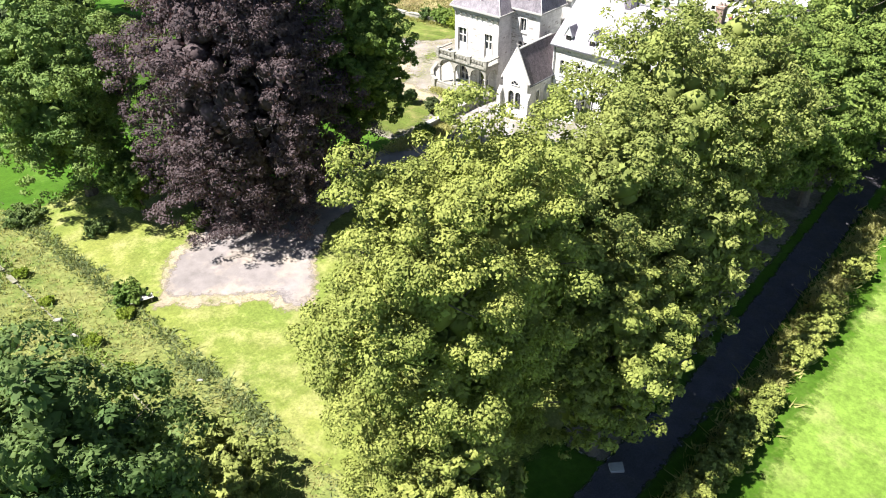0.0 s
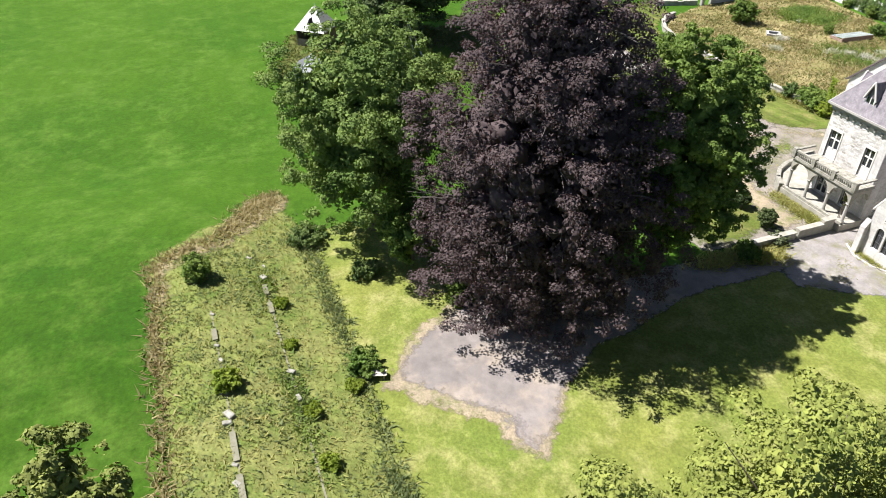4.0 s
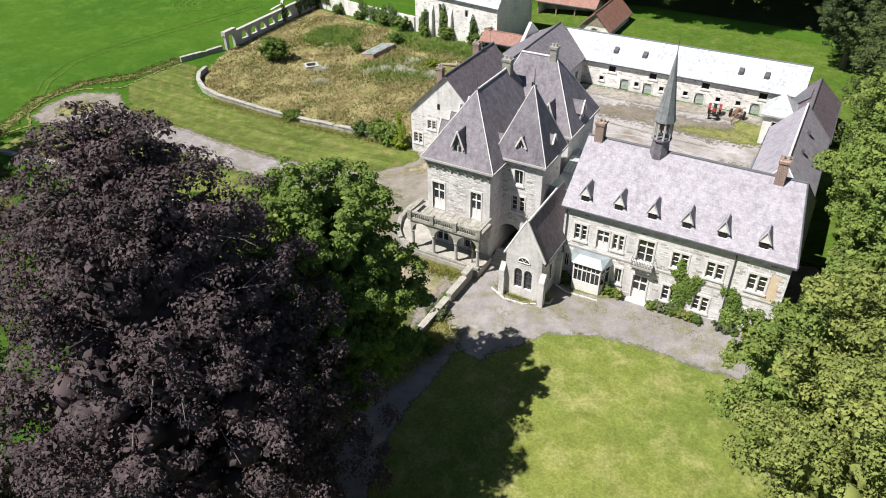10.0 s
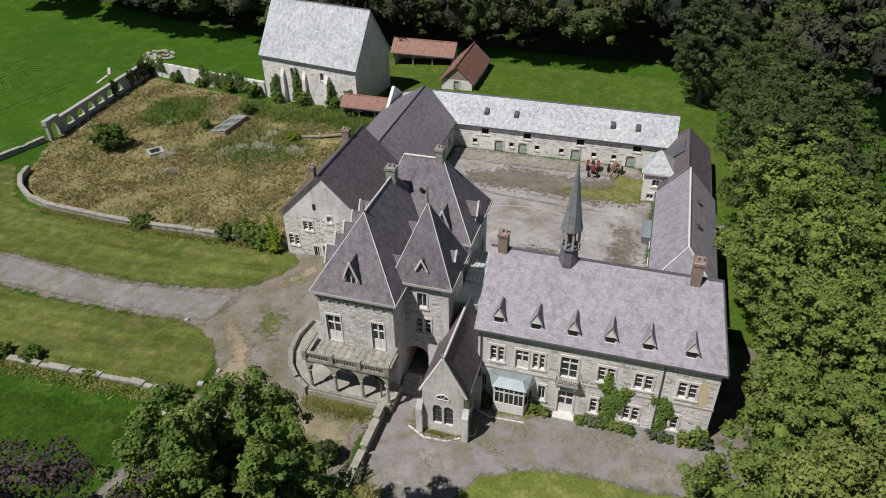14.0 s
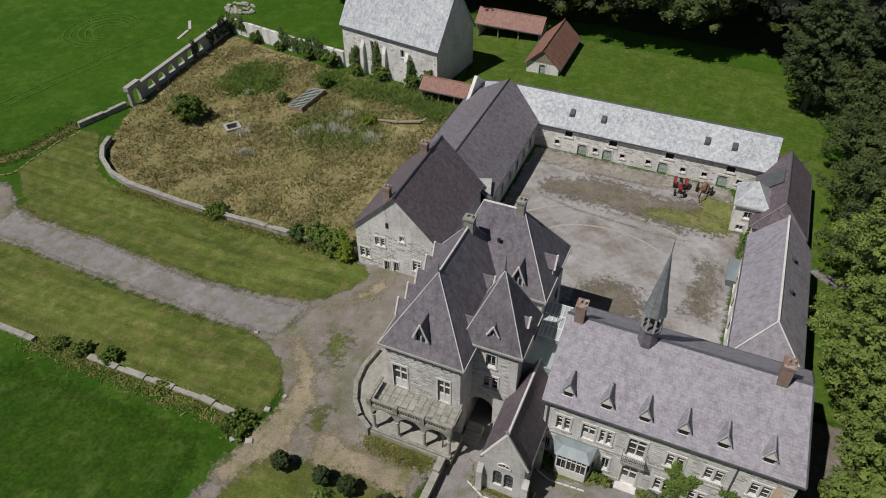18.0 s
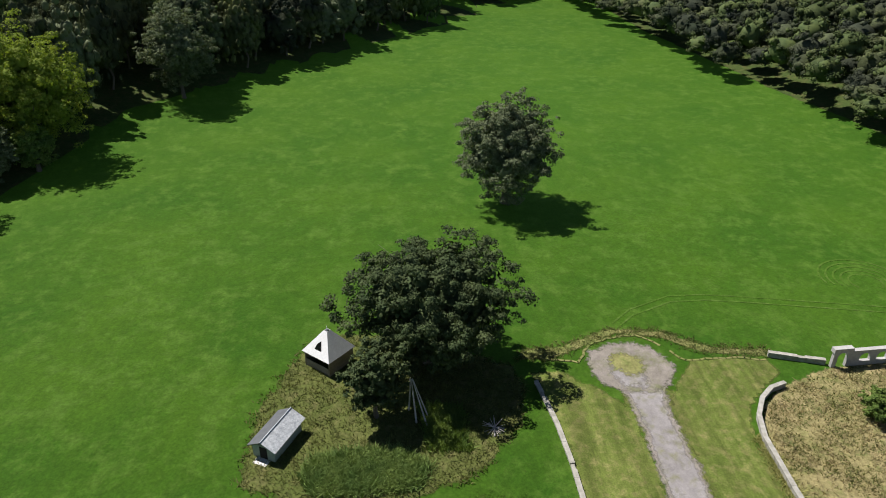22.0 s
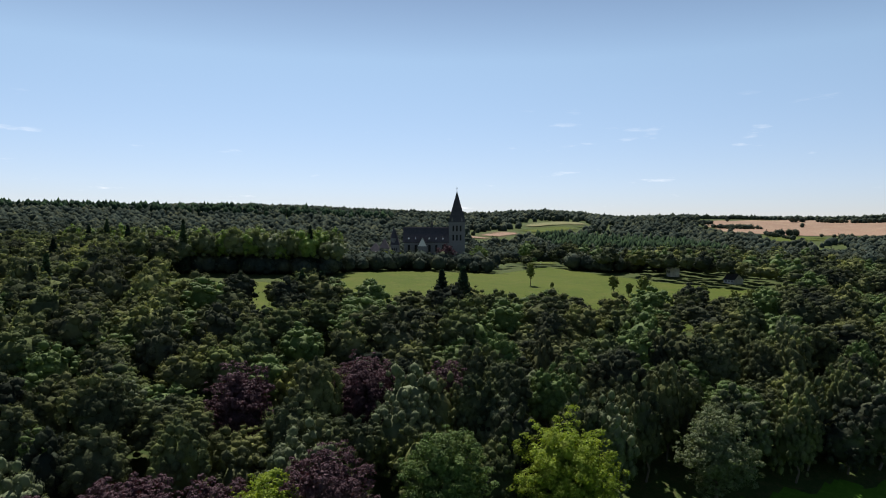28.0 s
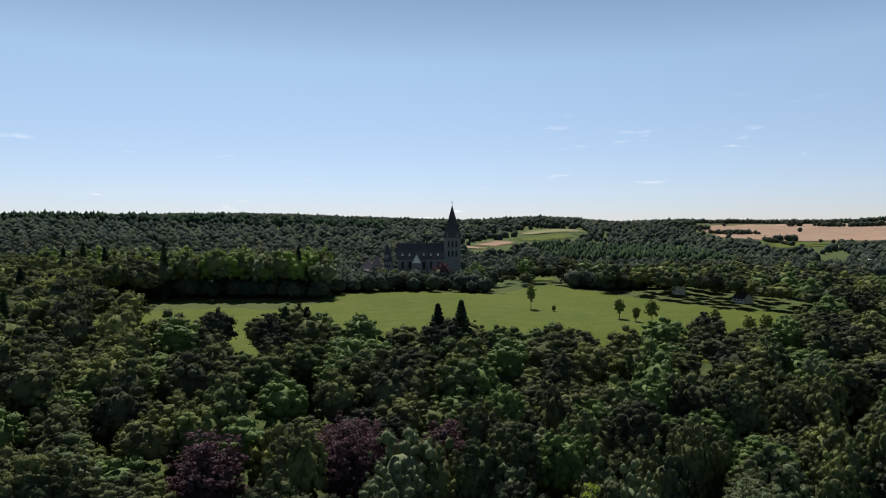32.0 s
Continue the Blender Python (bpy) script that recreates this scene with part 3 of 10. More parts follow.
def spread(name, outline, mat, lift, step=1.0, wobble=0.25, label="", category="ground", edge=0.8, fray=0.9):
    """A sheet laid on the land inside an outline, with an uneven edge that frays out over the given width."""
    from mathutils.geometry import delaunay_2d_cdt
    pts = []
    n = len(outline)
    for i in range(n):
        a, b = Vector(outline[i]), Vector(outline[(i + 1) % n])
        k = max(1, int((b - a).length / edge))
        side = Vector((-(b - a).y, (b - a).x)).normalized()
        for j in range(k):
            p = a.lerp(b, j / k)
            f = min(1.0, wobble)
            pts.append(p + side * f * (noise.noise((p.x * 0.45, p.y * 0.45, 3.1)) + 0.6 * noise.noise((p.x * 1.7, p.y * 1.7, 8.2))))
    m = len(pts)
    xs, ys = [p.x for p in pts], [p.y for p in pts]
    inner = [Vector((x, y)) for x in np.arange(min(xs), max(xs), step) for y in np.arange(min(ys), max(ys), step)]
    v, e, f, *_ = delaunay_2d_cdt(pts + inner, [(i, (i + 1) % m) for i in range(m)], [], 1, 1e-4)
    vv = np.array([(p.x, p.y) for p in v])
    z = land(vv[:, 0], vv[:, 1]) + lift
    ff = np.array([t for t in f if len(t) == 3])
    a, b, c = (vv[ff[:, i]] for i in range(3))
    turn = (b[:, 0] - a[:, 0]) * (c[:, 1] - a[:, 1]) - (b[:, 1] - a[:, 1]) * (c[:, 0] - a[:, 0])
    ff[turn < 0] = ff[turn < 0][:, ::-1]
    ob = mesh_np(name, np.column_stack([vv, z]), ff, mat)
    if fray:
        p = np.array([(q.x, q.y) for q in pts])
        q = np.roll(p, -1, axis=0) - p
        away = np.full(len(vv), 1e9)
        for i in range(m):
            w = vv - p[i]
            k = np.clip((w @ q[i]) / max(1e-9, q[i] @ q[i]), 0, 1)
            away = np.minimum(away, np.hypot(*(w - k[:, None] * q[i]).T))
        ob.data.attributes.new("fray", "FLOAT", "POINT").data.foreach_set("value", np.clip(1 - away / fray, 0, 1).astype(np.float32))
    return tagged(ob, label, category, kind="structure")


# The ground: one sheet, fine near the house and coarse towards the horizon.
def ground_axis(lo, hi, fine, far):
    a = list(np.arange(lo, hi + 0.01, fine))
    step = fine
    p, q = lo, hi
    while q < far or p > -far:
        step *= 1.13
        p, q = p - step, q + step
        a = [p] + a + [q]
    return np.array(a)


gx, gy = ground_axis(-120, 60, 2.5, 4300), ground_axis(-110, 100, 2.5, 4300)
gy = np.unique(np.concatenate([gy, np.arange(-66, -46, 0.5)]).round(3))
GX, GY = np.meshgrid(gx, gy)
GZ = land(GX, GY)
gn = len(gx)
idx = np.arange(GX.size).reshape(GX.shape)
gf = np.stack([idx[:-1, :-1], idx[:-1, 1:], idx[1:, 1:], idx[1:, :-1]], -1).reshape(-1, 4)
tagged(mesh_np("ground", np.column_stack([GX.ravel(), GY.ravel(), GZ.ravel()]), gf, M_MEADOW, smooth=True), "bright green mown meadow rolling to wooded hills", "ground", kind="structure")
ground_mesh = bpy.data.objects["ground"].data
ground_mesh.materials.append(M_FOREST_FLOOR)
gc = np.column_stack([GX.ravel(), GY.ravel()])[gf].mean(axis=1)
ground_mesh.polygons.foreach_set("material_index", (hill_s(gc[:, 0], gc[:, 1]) > 60).astype(np.int32))

# ---- trees ----
def ico(sub):
    bm = bmesh.new()
    bmesh.ops.create_icosphere(bm, subdivisions=sub, radius=1.0)
    v = np.array([p.co for p in bm.verts])
    f = np.array([[p.index for p in q.verts] for q in bm.faces])
    bm.free()
    return v, f


ICO0, ICO1 = (ico(1), ico(2))


def leaf_tris(rng, pos, nrm, size, droop=0.0, loose=0.55):
    """Folded two-triangle sprays at the given places, facing roughly along the normals."""
    n = len(pos)
    nrm = nrm + rng.normal(0, loose, (n, 3))
    nrm[:, 2] += 0.25
    nrm /= np.linalg.norm(nrm, axis=1)[:, None]
    a = rng.normal(0, 1, (n, 3))
    a[:, 2] -= droop
    t = np.cross(nrm, a)
    t /= np.linalg.norm(t, axis=1)[:, None] + 1e-9
    b = np.cross(nrm, t)
    s = size * rng.uniform(0.6, 1.35, (n, 1))
    w = s * rng.uniform(0.45, 0.8, (n, 1))
    p0, p2 = pos - b * s, pos + b * s
    p1 = pos + t * w - nrm * s * 0.28
    p3 = pos - t * w - nrm * s * 0.28
    v = np.stack([p0, p1, p2, p3], 1).reshape(-1, 3)
    i = np.arange(n)[:, None] * 4
    f = np.concatenate([i + [0, 1, 2], i + [0, 2, 3]], 0)
    return v, f


def crown_np(seed, rx, ry, rz, lobes, leaves, leaf, lobe=0.3, shape="round", droop=0.0, ragged=0.2, sub=7, loose=0.55, fill=0.22, gaps=0.3, clump=1.0):
    """A crown about its own middle: boughs set over an egg, clumps of leaf sprays over each bough, dark hearts inside."""
    rng = np.random.default_rng(seed)
    g = np.arange(lobes) + 0.5
    ph, th = np.arccos(1 - 2 * g / lobes), math.pi * (1 + 5 ** 0.5) * g
    d = np.column_stack([np.cos(th) * np.sin(ph), np.sin(th) * np.sin(ph), np.cos(ph)]) + rng.normal(0, 0.16, (lobes, 3))
    d /= np.linalg.norm(d, axis=1)[:, None]
    up = d[:, 2]
    if shape == "round":
        wide = np.ones(lobes)
    elif shape == "bell":
        wide = np.where(up > 0, 1 - 0.42 * up, 1.0)
    elif shape == "tall":
        wide = np.where(up > 0, 1 - 0.25 * up, 0.9)
    else:
        wide = 1 - 0.1 * up
    rad = rng.uniform(1 - gaps, 1.0, lobes)
    rad[::4] *= 0.82
    c = d * np.array([rx, ry, rz]) * (rad * (1 - lobe * 0.7))[:, None]
    c[:, :2] *= wide[:, None]
    if shape == "bell":
        # a skirt to the ground, widest a third of the way up, and a blunt top
        h = (np.arange(lobes) + 0.5) / lobes
        h = np.clip(h ** 1.15 + rng.normal(0, 0.01, lobes), 0.02, 0.99)
        pr = np.interp(h, [0, 0.08, 0.2, 0.35, 0.55, 0.75, 0.9, 1], [0.68, 0.90, 1.02, 1.02, 0.92, 0.70, 0.46, 0.12])
        pr = np.maximum(pr * rad - lobe * 0.7, 0.02) * (1 + 0.09 * np.sin(th * 3.1 + h * 9))
        d = np.column_stack([np.cos(th), np.sin(th), np.interp(h, [0, 0.35, 1], [-0.25, 0.1, 1.4])])
        d /= np.linalg.norm(d, axis=1)[:, None]
        c = np.column_stack([np.cos(th) * pr * rx, np.sin(th) * pr * ry, (2 * h - 1) * rz * (1 - lobe * 0.35)])
    mean = (rx * ry * rz) ** (1 / 3)
    lr = mean * lobe * rng.uniform(0.7, 1.25, lobes)
    # clumps over the outer side of every bough
    n = lobes * sub
    own = np.repeat(np.arange(lobes), sub)
    q = rng.normal(0, 1, (n, 3)) + d[own] * 0.8
    q[:, 2] += 0.25
    q /= np.linalg.norm(q, axis=1)[:, None]
    cr = lr[own] * rng.uniform(0.32, 0.6, n) * clump
    cc = c[own] + q * (lr[own] * rng.uniform(0.6, 1.0 + ragged, n) - cr * 0.35)[:, None] * np.array([1, 1, 0.85])
    pick = rng.choice(n, leaves, p=cr ** 2 / (cr ** 2).sum())
    e = rng.normal(0, 1, (leaves, 3)) + q[pick] * 0.6
    e[:, 2] += 0.45
    e /= np.linalg.norm(e, axis=1)[:, None]
    pos = cc[pick] + e * (cr[pick] * rng.uniform(0.55, 1.08, leaves))[:, None] * np.array([1, 1, 0.62])
    v, f = leaf_tris(rng, pos, e, leaf, droop, loose)
    # larger shaded sprays that close the boughs and the middle of the crown
    m = int(leaves * fill)
    own = rng.choice(lobes, m, p=lr ** 2 / (lr ** 2).sum())
    e = rng.normal(0, 1, (m, 3))
    e /= np.linalg.norm(e, axis=1)[:, None]
    pos = c[own] * np.where(rng.random((m, 1)) < 0.3, rng.uniform(0.4, 0.75, (m, 1)), rng.uniform(0.78, 0.95, (m, 1))) + e * (lr[own] * rng.uniform(0.1, 0.65, m))[:, None]
    v1, f1 = leaf_tris(rng, pos, e + d[own], leaf * 2.1, 0.0, 0.5)
    v, f = np.concatenate([v, v1]), np.concatenate([f, f1 + len(v)])
    # the closed heart of each bough
    bv, bf = ICO0
    v2 = (bv[None] * (lr * 0.5)[:, None, None] * (1 + rng.normal(0, 0.12, (lobes, len(bv), 1))) + (c * 0.62)[:, None]).reshape(-1, 3)
    f2 = (bf[None] + (np.arange(lobes) * len(bv))[:, None, None]).reshape(-1, 3)
    return np.concatenate([v, v2]), np.concatenate([f, f2 + len(v)])


def dome_np(seed, lobes, sprays, leaf, lobe=0.34, low=-0.5, skew=0.1, loose=0.5):
    """A crown of radius one as seen from far: heaped leafy domes, each with a closed heart and sprays of leaves over it."""
    rng = np.random.default_rng(seed)
    bv, bf = ICO0
    g = np.arange(lobes) + 0.5
    up, th = 1 - (1 - low) * g / lobes, math.pi * (1 + 5 ** 0.5) * g
    side = np.sqrt(np.maximum(0, 1 - up * up))
    d = np.column_stack([np.cos(th) * side, np.sin(th) * side, up]) + rng.normal(0, 0.12, (lobes, 3))
    d /= np.linalg.norm(d, axis=1)[:, None]
    lr = lobe * rng.uniform(0.5, 1.25, lobes)
    out = rng.uniform(0.8, 1.06, lobes) * (1 + skew * np.sin(2 * th + seed) + skew * 0.6 * np.sin(3 * th + 2 * seed))
    c = d * np.maximum(out - lr * 0.8, 0.1)[:, None]
    v0 = (bv[None] * (1 + rng.normal(0, 0.1, (lobes, len(bv), 1))) * (lr[:, None] * np.array([0.8, 0.8, 0.66]))[:, None, :] + c[:, None]).reshape(-1, 3)
    f0 = (bf[None] + (np.arange(lobes) * len(bv))[:, None, None]).reshape(-1, 3)
    own = rng.choice(lobes, sprays, p=lr ** 2 / (lr ** 2).sum())
    e = rng.normal(0, 1, (sprays, 3)) + d[own] * 0.9
    e[:, 2] += 0.3
    e /= np.linalg.norm(e, axis=1)[:, None]
    mv, mf = ICO1
    v0, f0 = np.concatenate([v0, mv * (1 + rng.normal(0, 0.05, (len(mv), 1))) * np.array([0.68, 0.68, 0.6])]), np.concatenate([f0, mf + len(v0)])
    v1, f1 = leaf_tris(rng, c[own] + e * (lr[own] * rng.uniform(0.78, 1.2, sprays))[:, None] * np.array([1, 1, 0.82]), e, leaf, 0.0, loose)
    return np.concatenate([v0, v1]), np.concatenate([f0, f1 + len(v0)])


def fir_np(seed, r, h, tiers, leaf, per=26):
    """A conifer from its foot: whorls of drooping sprays."""
    rng = np.random.default_rng(seed)
    k = np.repeat(np.arange(tiers), per)
    z = h * (0.1 + 0.9 * k / tiers) + rng.normal(0, h * 0.01, len(k))
    rr = r * (1 - 0.95 * (k / tiers) ** 1.5) * rng.uniform(0.3, 1.1, len(k))
    a = rng.uniform(0, 2 * math.pi, len(k))
    pos = np.column_stack([rr * np.cos(a), rr * np.sin(a), z - rr * 0.25])
    nrm = np.column_stack([np.cos(a) * 0.6, np.sin(a) * 0.6, np.full(len(k), 0.8)])
    return leaf_tris(rng, pos, nrm, leaf, 0.6)


def trunk_bm(base, top, r, seed, limbs=7, spread_r=4.0, crown_h=8.0):
    rng = random.Random(seed)
    bm = bmesh.new()
    b, t = Vector(base), Vector(top)
    prev, pr = b - Vector((0, 0, 0.3)), r * 1.35
    knots = []
    for i in range(1, 6):
        p = b.lerp(t, i / 5) + Vector((rng.uniform(-0.2, 0.2), rng.uniform(-0.2, 0.2), 0))
        q = r * (1.1 - 0.17 * i)
        rod(bm, prev, p, pr, q, 9)
        knots.append((p, q))
        prev, pr = p, q
    for i in range(limbs):
        p, q = knots[rng.randrange(1, 5)]
        a = 2 * math.pi * i / limbs + rng.uniform(-0.4, 0.4)
        e = p + Vector((math.cos(a), math.sin(a), 0)) * spread_r * rng.uniform(0.5, 0.95) + Vector((0, 0, crown_h * rng.uniform(0.1, 0.5)))
        m = p.lerp(e, 0.5) + Vector((0, 0, crown_h * 0.08))
        rod(bm, p, m, q * 0.5, q * 0.32, 6)
        rod(bm, m, e, q * 0.32, q * 0.1, 5)
    return bm


def tree(x, y, top, rx, ry, low, mat, label, seed, lobes=60, leaves=9000, leaf=0.45, lobe=0.3, shape="round", name="tree", trunk=0.45, group="", droop=0.0, ragged=0.3, ground=None, gaps=0.45, fill=0.24, sub=5):
    """One tree: foot on the land, crown between the heights low and top above sea."""
    z = at_land(x, y) if ground is None else ground
    ob = thing(name, (x, y, z), label, "tree", group)
    mid, rz = (low + top) / 2, (top - low) / 2
    part("trunk", trunk_bm((x, y, z), (x, y, low + (top - low) * 0.55), trunk, seed, 8, (rx + ry) * 0.42, rz), M_BARK, ob)
    v, f = crown_np(seed, rx, ry, rz, lobes, leaves, leaf, lobe, shape, droop, ragged, sub, 0.4, fill, gaps=gaps, clump=0.86)
    v = v + np.array([x, y, mid])
    g = z + 0.15
    v[:, 2] = np.where(v[:, 2] < g, g + (v[:, 2] - g) * 0.05 + 0.05, v[:, 2])
    mesh_np("crown", v, f, mat, ob)
    return ob


tree(-8.8, -34.2, 27.9, 11.4, 11.0, 0.5, L_BEECH, "huge copper beech with dark purple leaves reaching the ground", 11, 300, 125000, 0.105, 0.15, "bell", "copper_beech_tree", 0.9, droop=0.8)
tree(-22.6, -43.9, 22.2, 8.7, 8.5, 0.4, L_MAPLE, "dense dark green broadleaf tree at the lawn's edge", 12, 150, 62000, 0.12, 0.19, "round", "maple_tree", 0.5)
tree(-7.4, -23.6, 22.2, 6.5, 6.2, 3.0, L_GREEN, "spreading green broadleaf tree beside the drive", 13, 190, 76000, 0.115, 0.165, "round", "chestnut_tree", 0.5, gaps=0.24, ragged=0.3)
tree(25.2, -49.6, 26.9, 4.7, 4.7, 1.2, L_LIME, "tall yellow-green lime tree beside the lawn", 14, 84, 105000, 0.078, 0.24, "tall", "lime_tree", 0.5, gaps=0.48, fill=0.12, sub=7)
tree(24.6, -43.4, 26.6, 5.4, 5.4, 1.2, L_LIME, "tall yellow-green lime tree beside the lawn", 16, 84, 95000, 0.085, 0.24, "tall", "lime_tree", 0.5, gaps=0.48, fill=0.12, sub=7)
# bare pale twigs showing through the copper beech
beech = [o for o in bpy.data.objects if o.name.startswith("copper_beech_tree")][0]
rng = random.Random(17)
bm = bmesh.new()
for i in range(110):
    a, h = rng.uniform(0, 6.28), rng.uniform(0.15, 0.97)
    r = float(np.interp(h, [0, 0.2, 0.4, 0.75, 1], [8, 10.6, 10.8, 7.6, 1.6])) * rng.uniform(0.8, 0.97)
    p = Vector((-8.8 + r * math.cos(a), -34.2 + r * math.sin(a), 0.5 + 27.5 * h))
    q = Vector((-8.8, -34.2, p.z - 2.5)).lerp(p, 0.7)
    mid_ = p.lerp(q, 0.5) + Vector((rng.uniform(-0.4, 0.4), rng.uniform(-0.4, 0.4), rng.uniform(-0.2, 0.5)))
    rod(bm, q, mid_, 0.045, 0.03, 4)
    rod(bm, mid_, p, 0.03, 0.012, 4)
    rod(bm, mid_, p + Vector((rng.uniform(-0.9, 0.9), rng.uniform(-0.9, 0.9), rng.uniform(-0.6, 0.6))), 0.03, 0.012, 4)
tagged(part("twig_tangle", bm, M_TWIG, beech), "bare pale grey twigs", kind="stuff")
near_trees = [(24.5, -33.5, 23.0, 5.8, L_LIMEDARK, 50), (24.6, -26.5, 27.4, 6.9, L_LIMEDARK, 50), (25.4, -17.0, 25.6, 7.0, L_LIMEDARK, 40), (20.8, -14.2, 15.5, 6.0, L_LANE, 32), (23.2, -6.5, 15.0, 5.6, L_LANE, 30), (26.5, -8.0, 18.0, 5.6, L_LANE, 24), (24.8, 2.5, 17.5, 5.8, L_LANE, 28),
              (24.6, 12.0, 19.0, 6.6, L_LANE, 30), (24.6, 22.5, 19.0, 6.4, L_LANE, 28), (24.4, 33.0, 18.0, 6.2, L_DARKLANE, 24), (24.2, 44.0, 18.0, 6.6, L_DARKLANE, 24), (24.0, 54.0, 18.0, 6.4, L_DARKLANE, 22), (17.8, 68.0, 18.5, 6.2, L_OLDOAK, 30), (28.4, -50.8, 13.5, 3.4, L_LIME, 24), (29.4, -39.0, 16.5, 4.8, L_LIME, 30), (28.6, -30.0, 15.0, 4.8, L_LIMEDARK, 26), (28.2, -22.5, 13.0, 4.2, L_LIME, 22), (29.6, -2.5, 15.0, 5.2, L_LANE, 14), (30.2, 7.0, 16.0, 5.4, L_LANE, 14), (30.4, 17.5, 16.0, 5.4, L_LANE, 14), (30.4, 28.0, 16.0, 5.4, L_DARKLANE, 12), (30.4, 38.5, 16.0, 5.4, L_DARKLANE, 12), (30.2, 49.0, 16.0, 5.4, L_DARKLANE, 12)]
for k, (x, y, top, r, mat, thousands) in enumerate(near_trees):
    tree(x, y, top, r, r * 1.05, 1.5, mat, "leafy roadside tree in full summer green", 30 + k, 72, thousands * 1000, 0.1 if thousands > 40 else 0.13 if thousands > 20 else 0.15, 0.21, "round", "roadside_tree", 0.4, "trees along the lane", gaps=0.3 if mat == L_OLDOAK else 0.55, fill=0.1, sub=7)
tree(19.2, -62.2, 21.4, 4.9, 4.7, 3.0, L_DARK, "dark slim tree at the foot of the terraces", 51, 60, 30000, 0.12, 0.27, "round", "maple_tree", 0.25)
tree(11.9, -65.4, 19.0, 3.0, 2.8, 6.0, L_LIMEDARK, "small green tree below the terraces", 57, 45, 14000, 0.12, 0.28, "round", "maple_tree", 0.25)
tree(16.0, -56.2, 5.8, 5.0, 4.4, 0.3, L_LIMEDARK, "grey-green willow bush on the terraces", 52, 50, 16000, 0.13, 0.26, "round", "willow_bush", 0.15)
tree(-78.6, -22.2, 18.5, 13.4, 12.6, -0.6, L_OLDOAK, "great dark old oak beside the pond", 53, 150, 46000, 0.19, 0.19, "round", "oak_tree", 0.8)
tree(-67.6, -29.4, 10.0, 4.8, 4.6, -1.0, L_OLDOAK, "low dark thorn tree beside the old oak", 54, 40, 5000, 0.22, 0.28, "round", "thorn_tree", 0.3)
tree(-132.0, -4.0, 23.2, 11.8, 11.4, -1.2, L_OAK, "lone grey-green oak standing in the meadow", 55, 130, 36000, 0.2, 0.19, "round", "oak_tree", 0.7)

# ---- surfaces round the house ----
spread("lane_meadow", [(36.8, -75), (37.2, -30), (38.0, 12), (96, 12), (110, -75)], M_FIELD, 0.03, step=3.0, wobble=0.5, label="sunlit yellow-green grass beyond the lane", category="meadow")
spread("lawn_south", [(-24, -51.4), (-10, -51.4), (8, -51.4), (27, -51.6), (29, -30), (29, -4), (22, -3.5), (14.5, -4.6), (9, -4.4), (5.4, -4.9), (2.2, -6.6), (-5, -9), (-6.5, -14), (-7.5, -26), (-11, -36), (-20, -38), (-26, -40)], M_LAWN, 0.03, step=2.0, label="patchy sunlit lawn in front of the house", category="lawn")
spread("place_rim", [(-2.6, -49.8), (-8.0, -45.4), (-10.4, -40), (-9, -34), (1, -35), (3.8, -38), (7.4, -41.6), (5.4, -44.2), (3.2, -43.4), (0.9, -46.4)], M_TAN, 0.04, wobble=0.7, fray=1.1, label="pale tan worn rim of the gravel clearing", category="gravel")
spread("gravel_place", [(-3.5, -48.6), (-7, -45), (-9.6, -40), (-12, -34), (-8, -26), (-7, -12), (-3, -12), (-3.2, -22), (-0.5, -33), (2.2, -37.2), (4.8, -39.5), (6.5, -41.5), (5, -43), (3, -42.2), (0.5, -45)], M_SAND, 0.05, label="pale sandy gravel clearing with a drive to the house", category="gravel")
spread("forecourt", [(-7.4, -12.5), (-1.2, -14), (0.6, -11.4), (2.4, -8.4), (5.6, -6.7), (9, -6.2), (14.5, -6.4), (21, -5.4), (21, 2), (19.2, 2), (19.2, 0.5), (-7.5, 0.5)], M_GRAVEL, 0.045, label="grey gravel forecourt with weeds", category="gravel")
spread("west_yard", [(-30, 1.6), (-26.5, -0.6), (-23.8, -3), (-22.6, -6), (-24.5, -12), (-26, -18), (-7.6, -18), (-7.3, -3), (-8, 16), (-26, 16.4), (-27, 10.0), (-29.5, 8.6), (-30.5, 6.9)], M_YARD, 0.04, label="weedy gravel yard west of the house", category="gravel")
spread("avenue_verge", [(-24, -3), (-24, 9), (-30, 9), (-42, 10.5), (-58, 11), (-70, 11), (-74, 8), (-73, 3), (-67, 2.5), (-51, 3.5), (-42, 2.6), (-33, 1.5), (-29, 1)], M_MOWN, 0.03, label="mown grass verge beneath the avenue", category="lawn")
spread("west_lawn", [(-23.4, -6.5), (-23.4, -2.4), (-25.6, 0.6), (-28.4, 2.4), (-33, 2.7), (-42, 2.9), (-53.5, 3.4), (-60, 3.7), (-67.4, 3.9), (-71, 1.2), (-76, -4.5), (-75.5, -9), (-70, -7.6), (-60, -6.6)], M_MOWN, 0.065, wobble=0.5, label="mown lawn strip beside the avenue", category="lawn")
spread("north_lawn", [(-28.6, 6.8), (-23.6, 10.8), (-22.8, 14.2), (-26, 15.6), (-40, 16.6), (-52, 17), (-61, 17.4), (-66, 19), (-70, 22.6), (-73.5, 26.8), (-77, 26), (-77.5, 15), (-72.4, 11), (-67.4, 8), (-58, 8.0), (-49.6, 7.8), (-40, 7.1)], M_MOWN, 0.062, wobble=0.5, label="mown lawn strip below the garden wall", category="lawn")
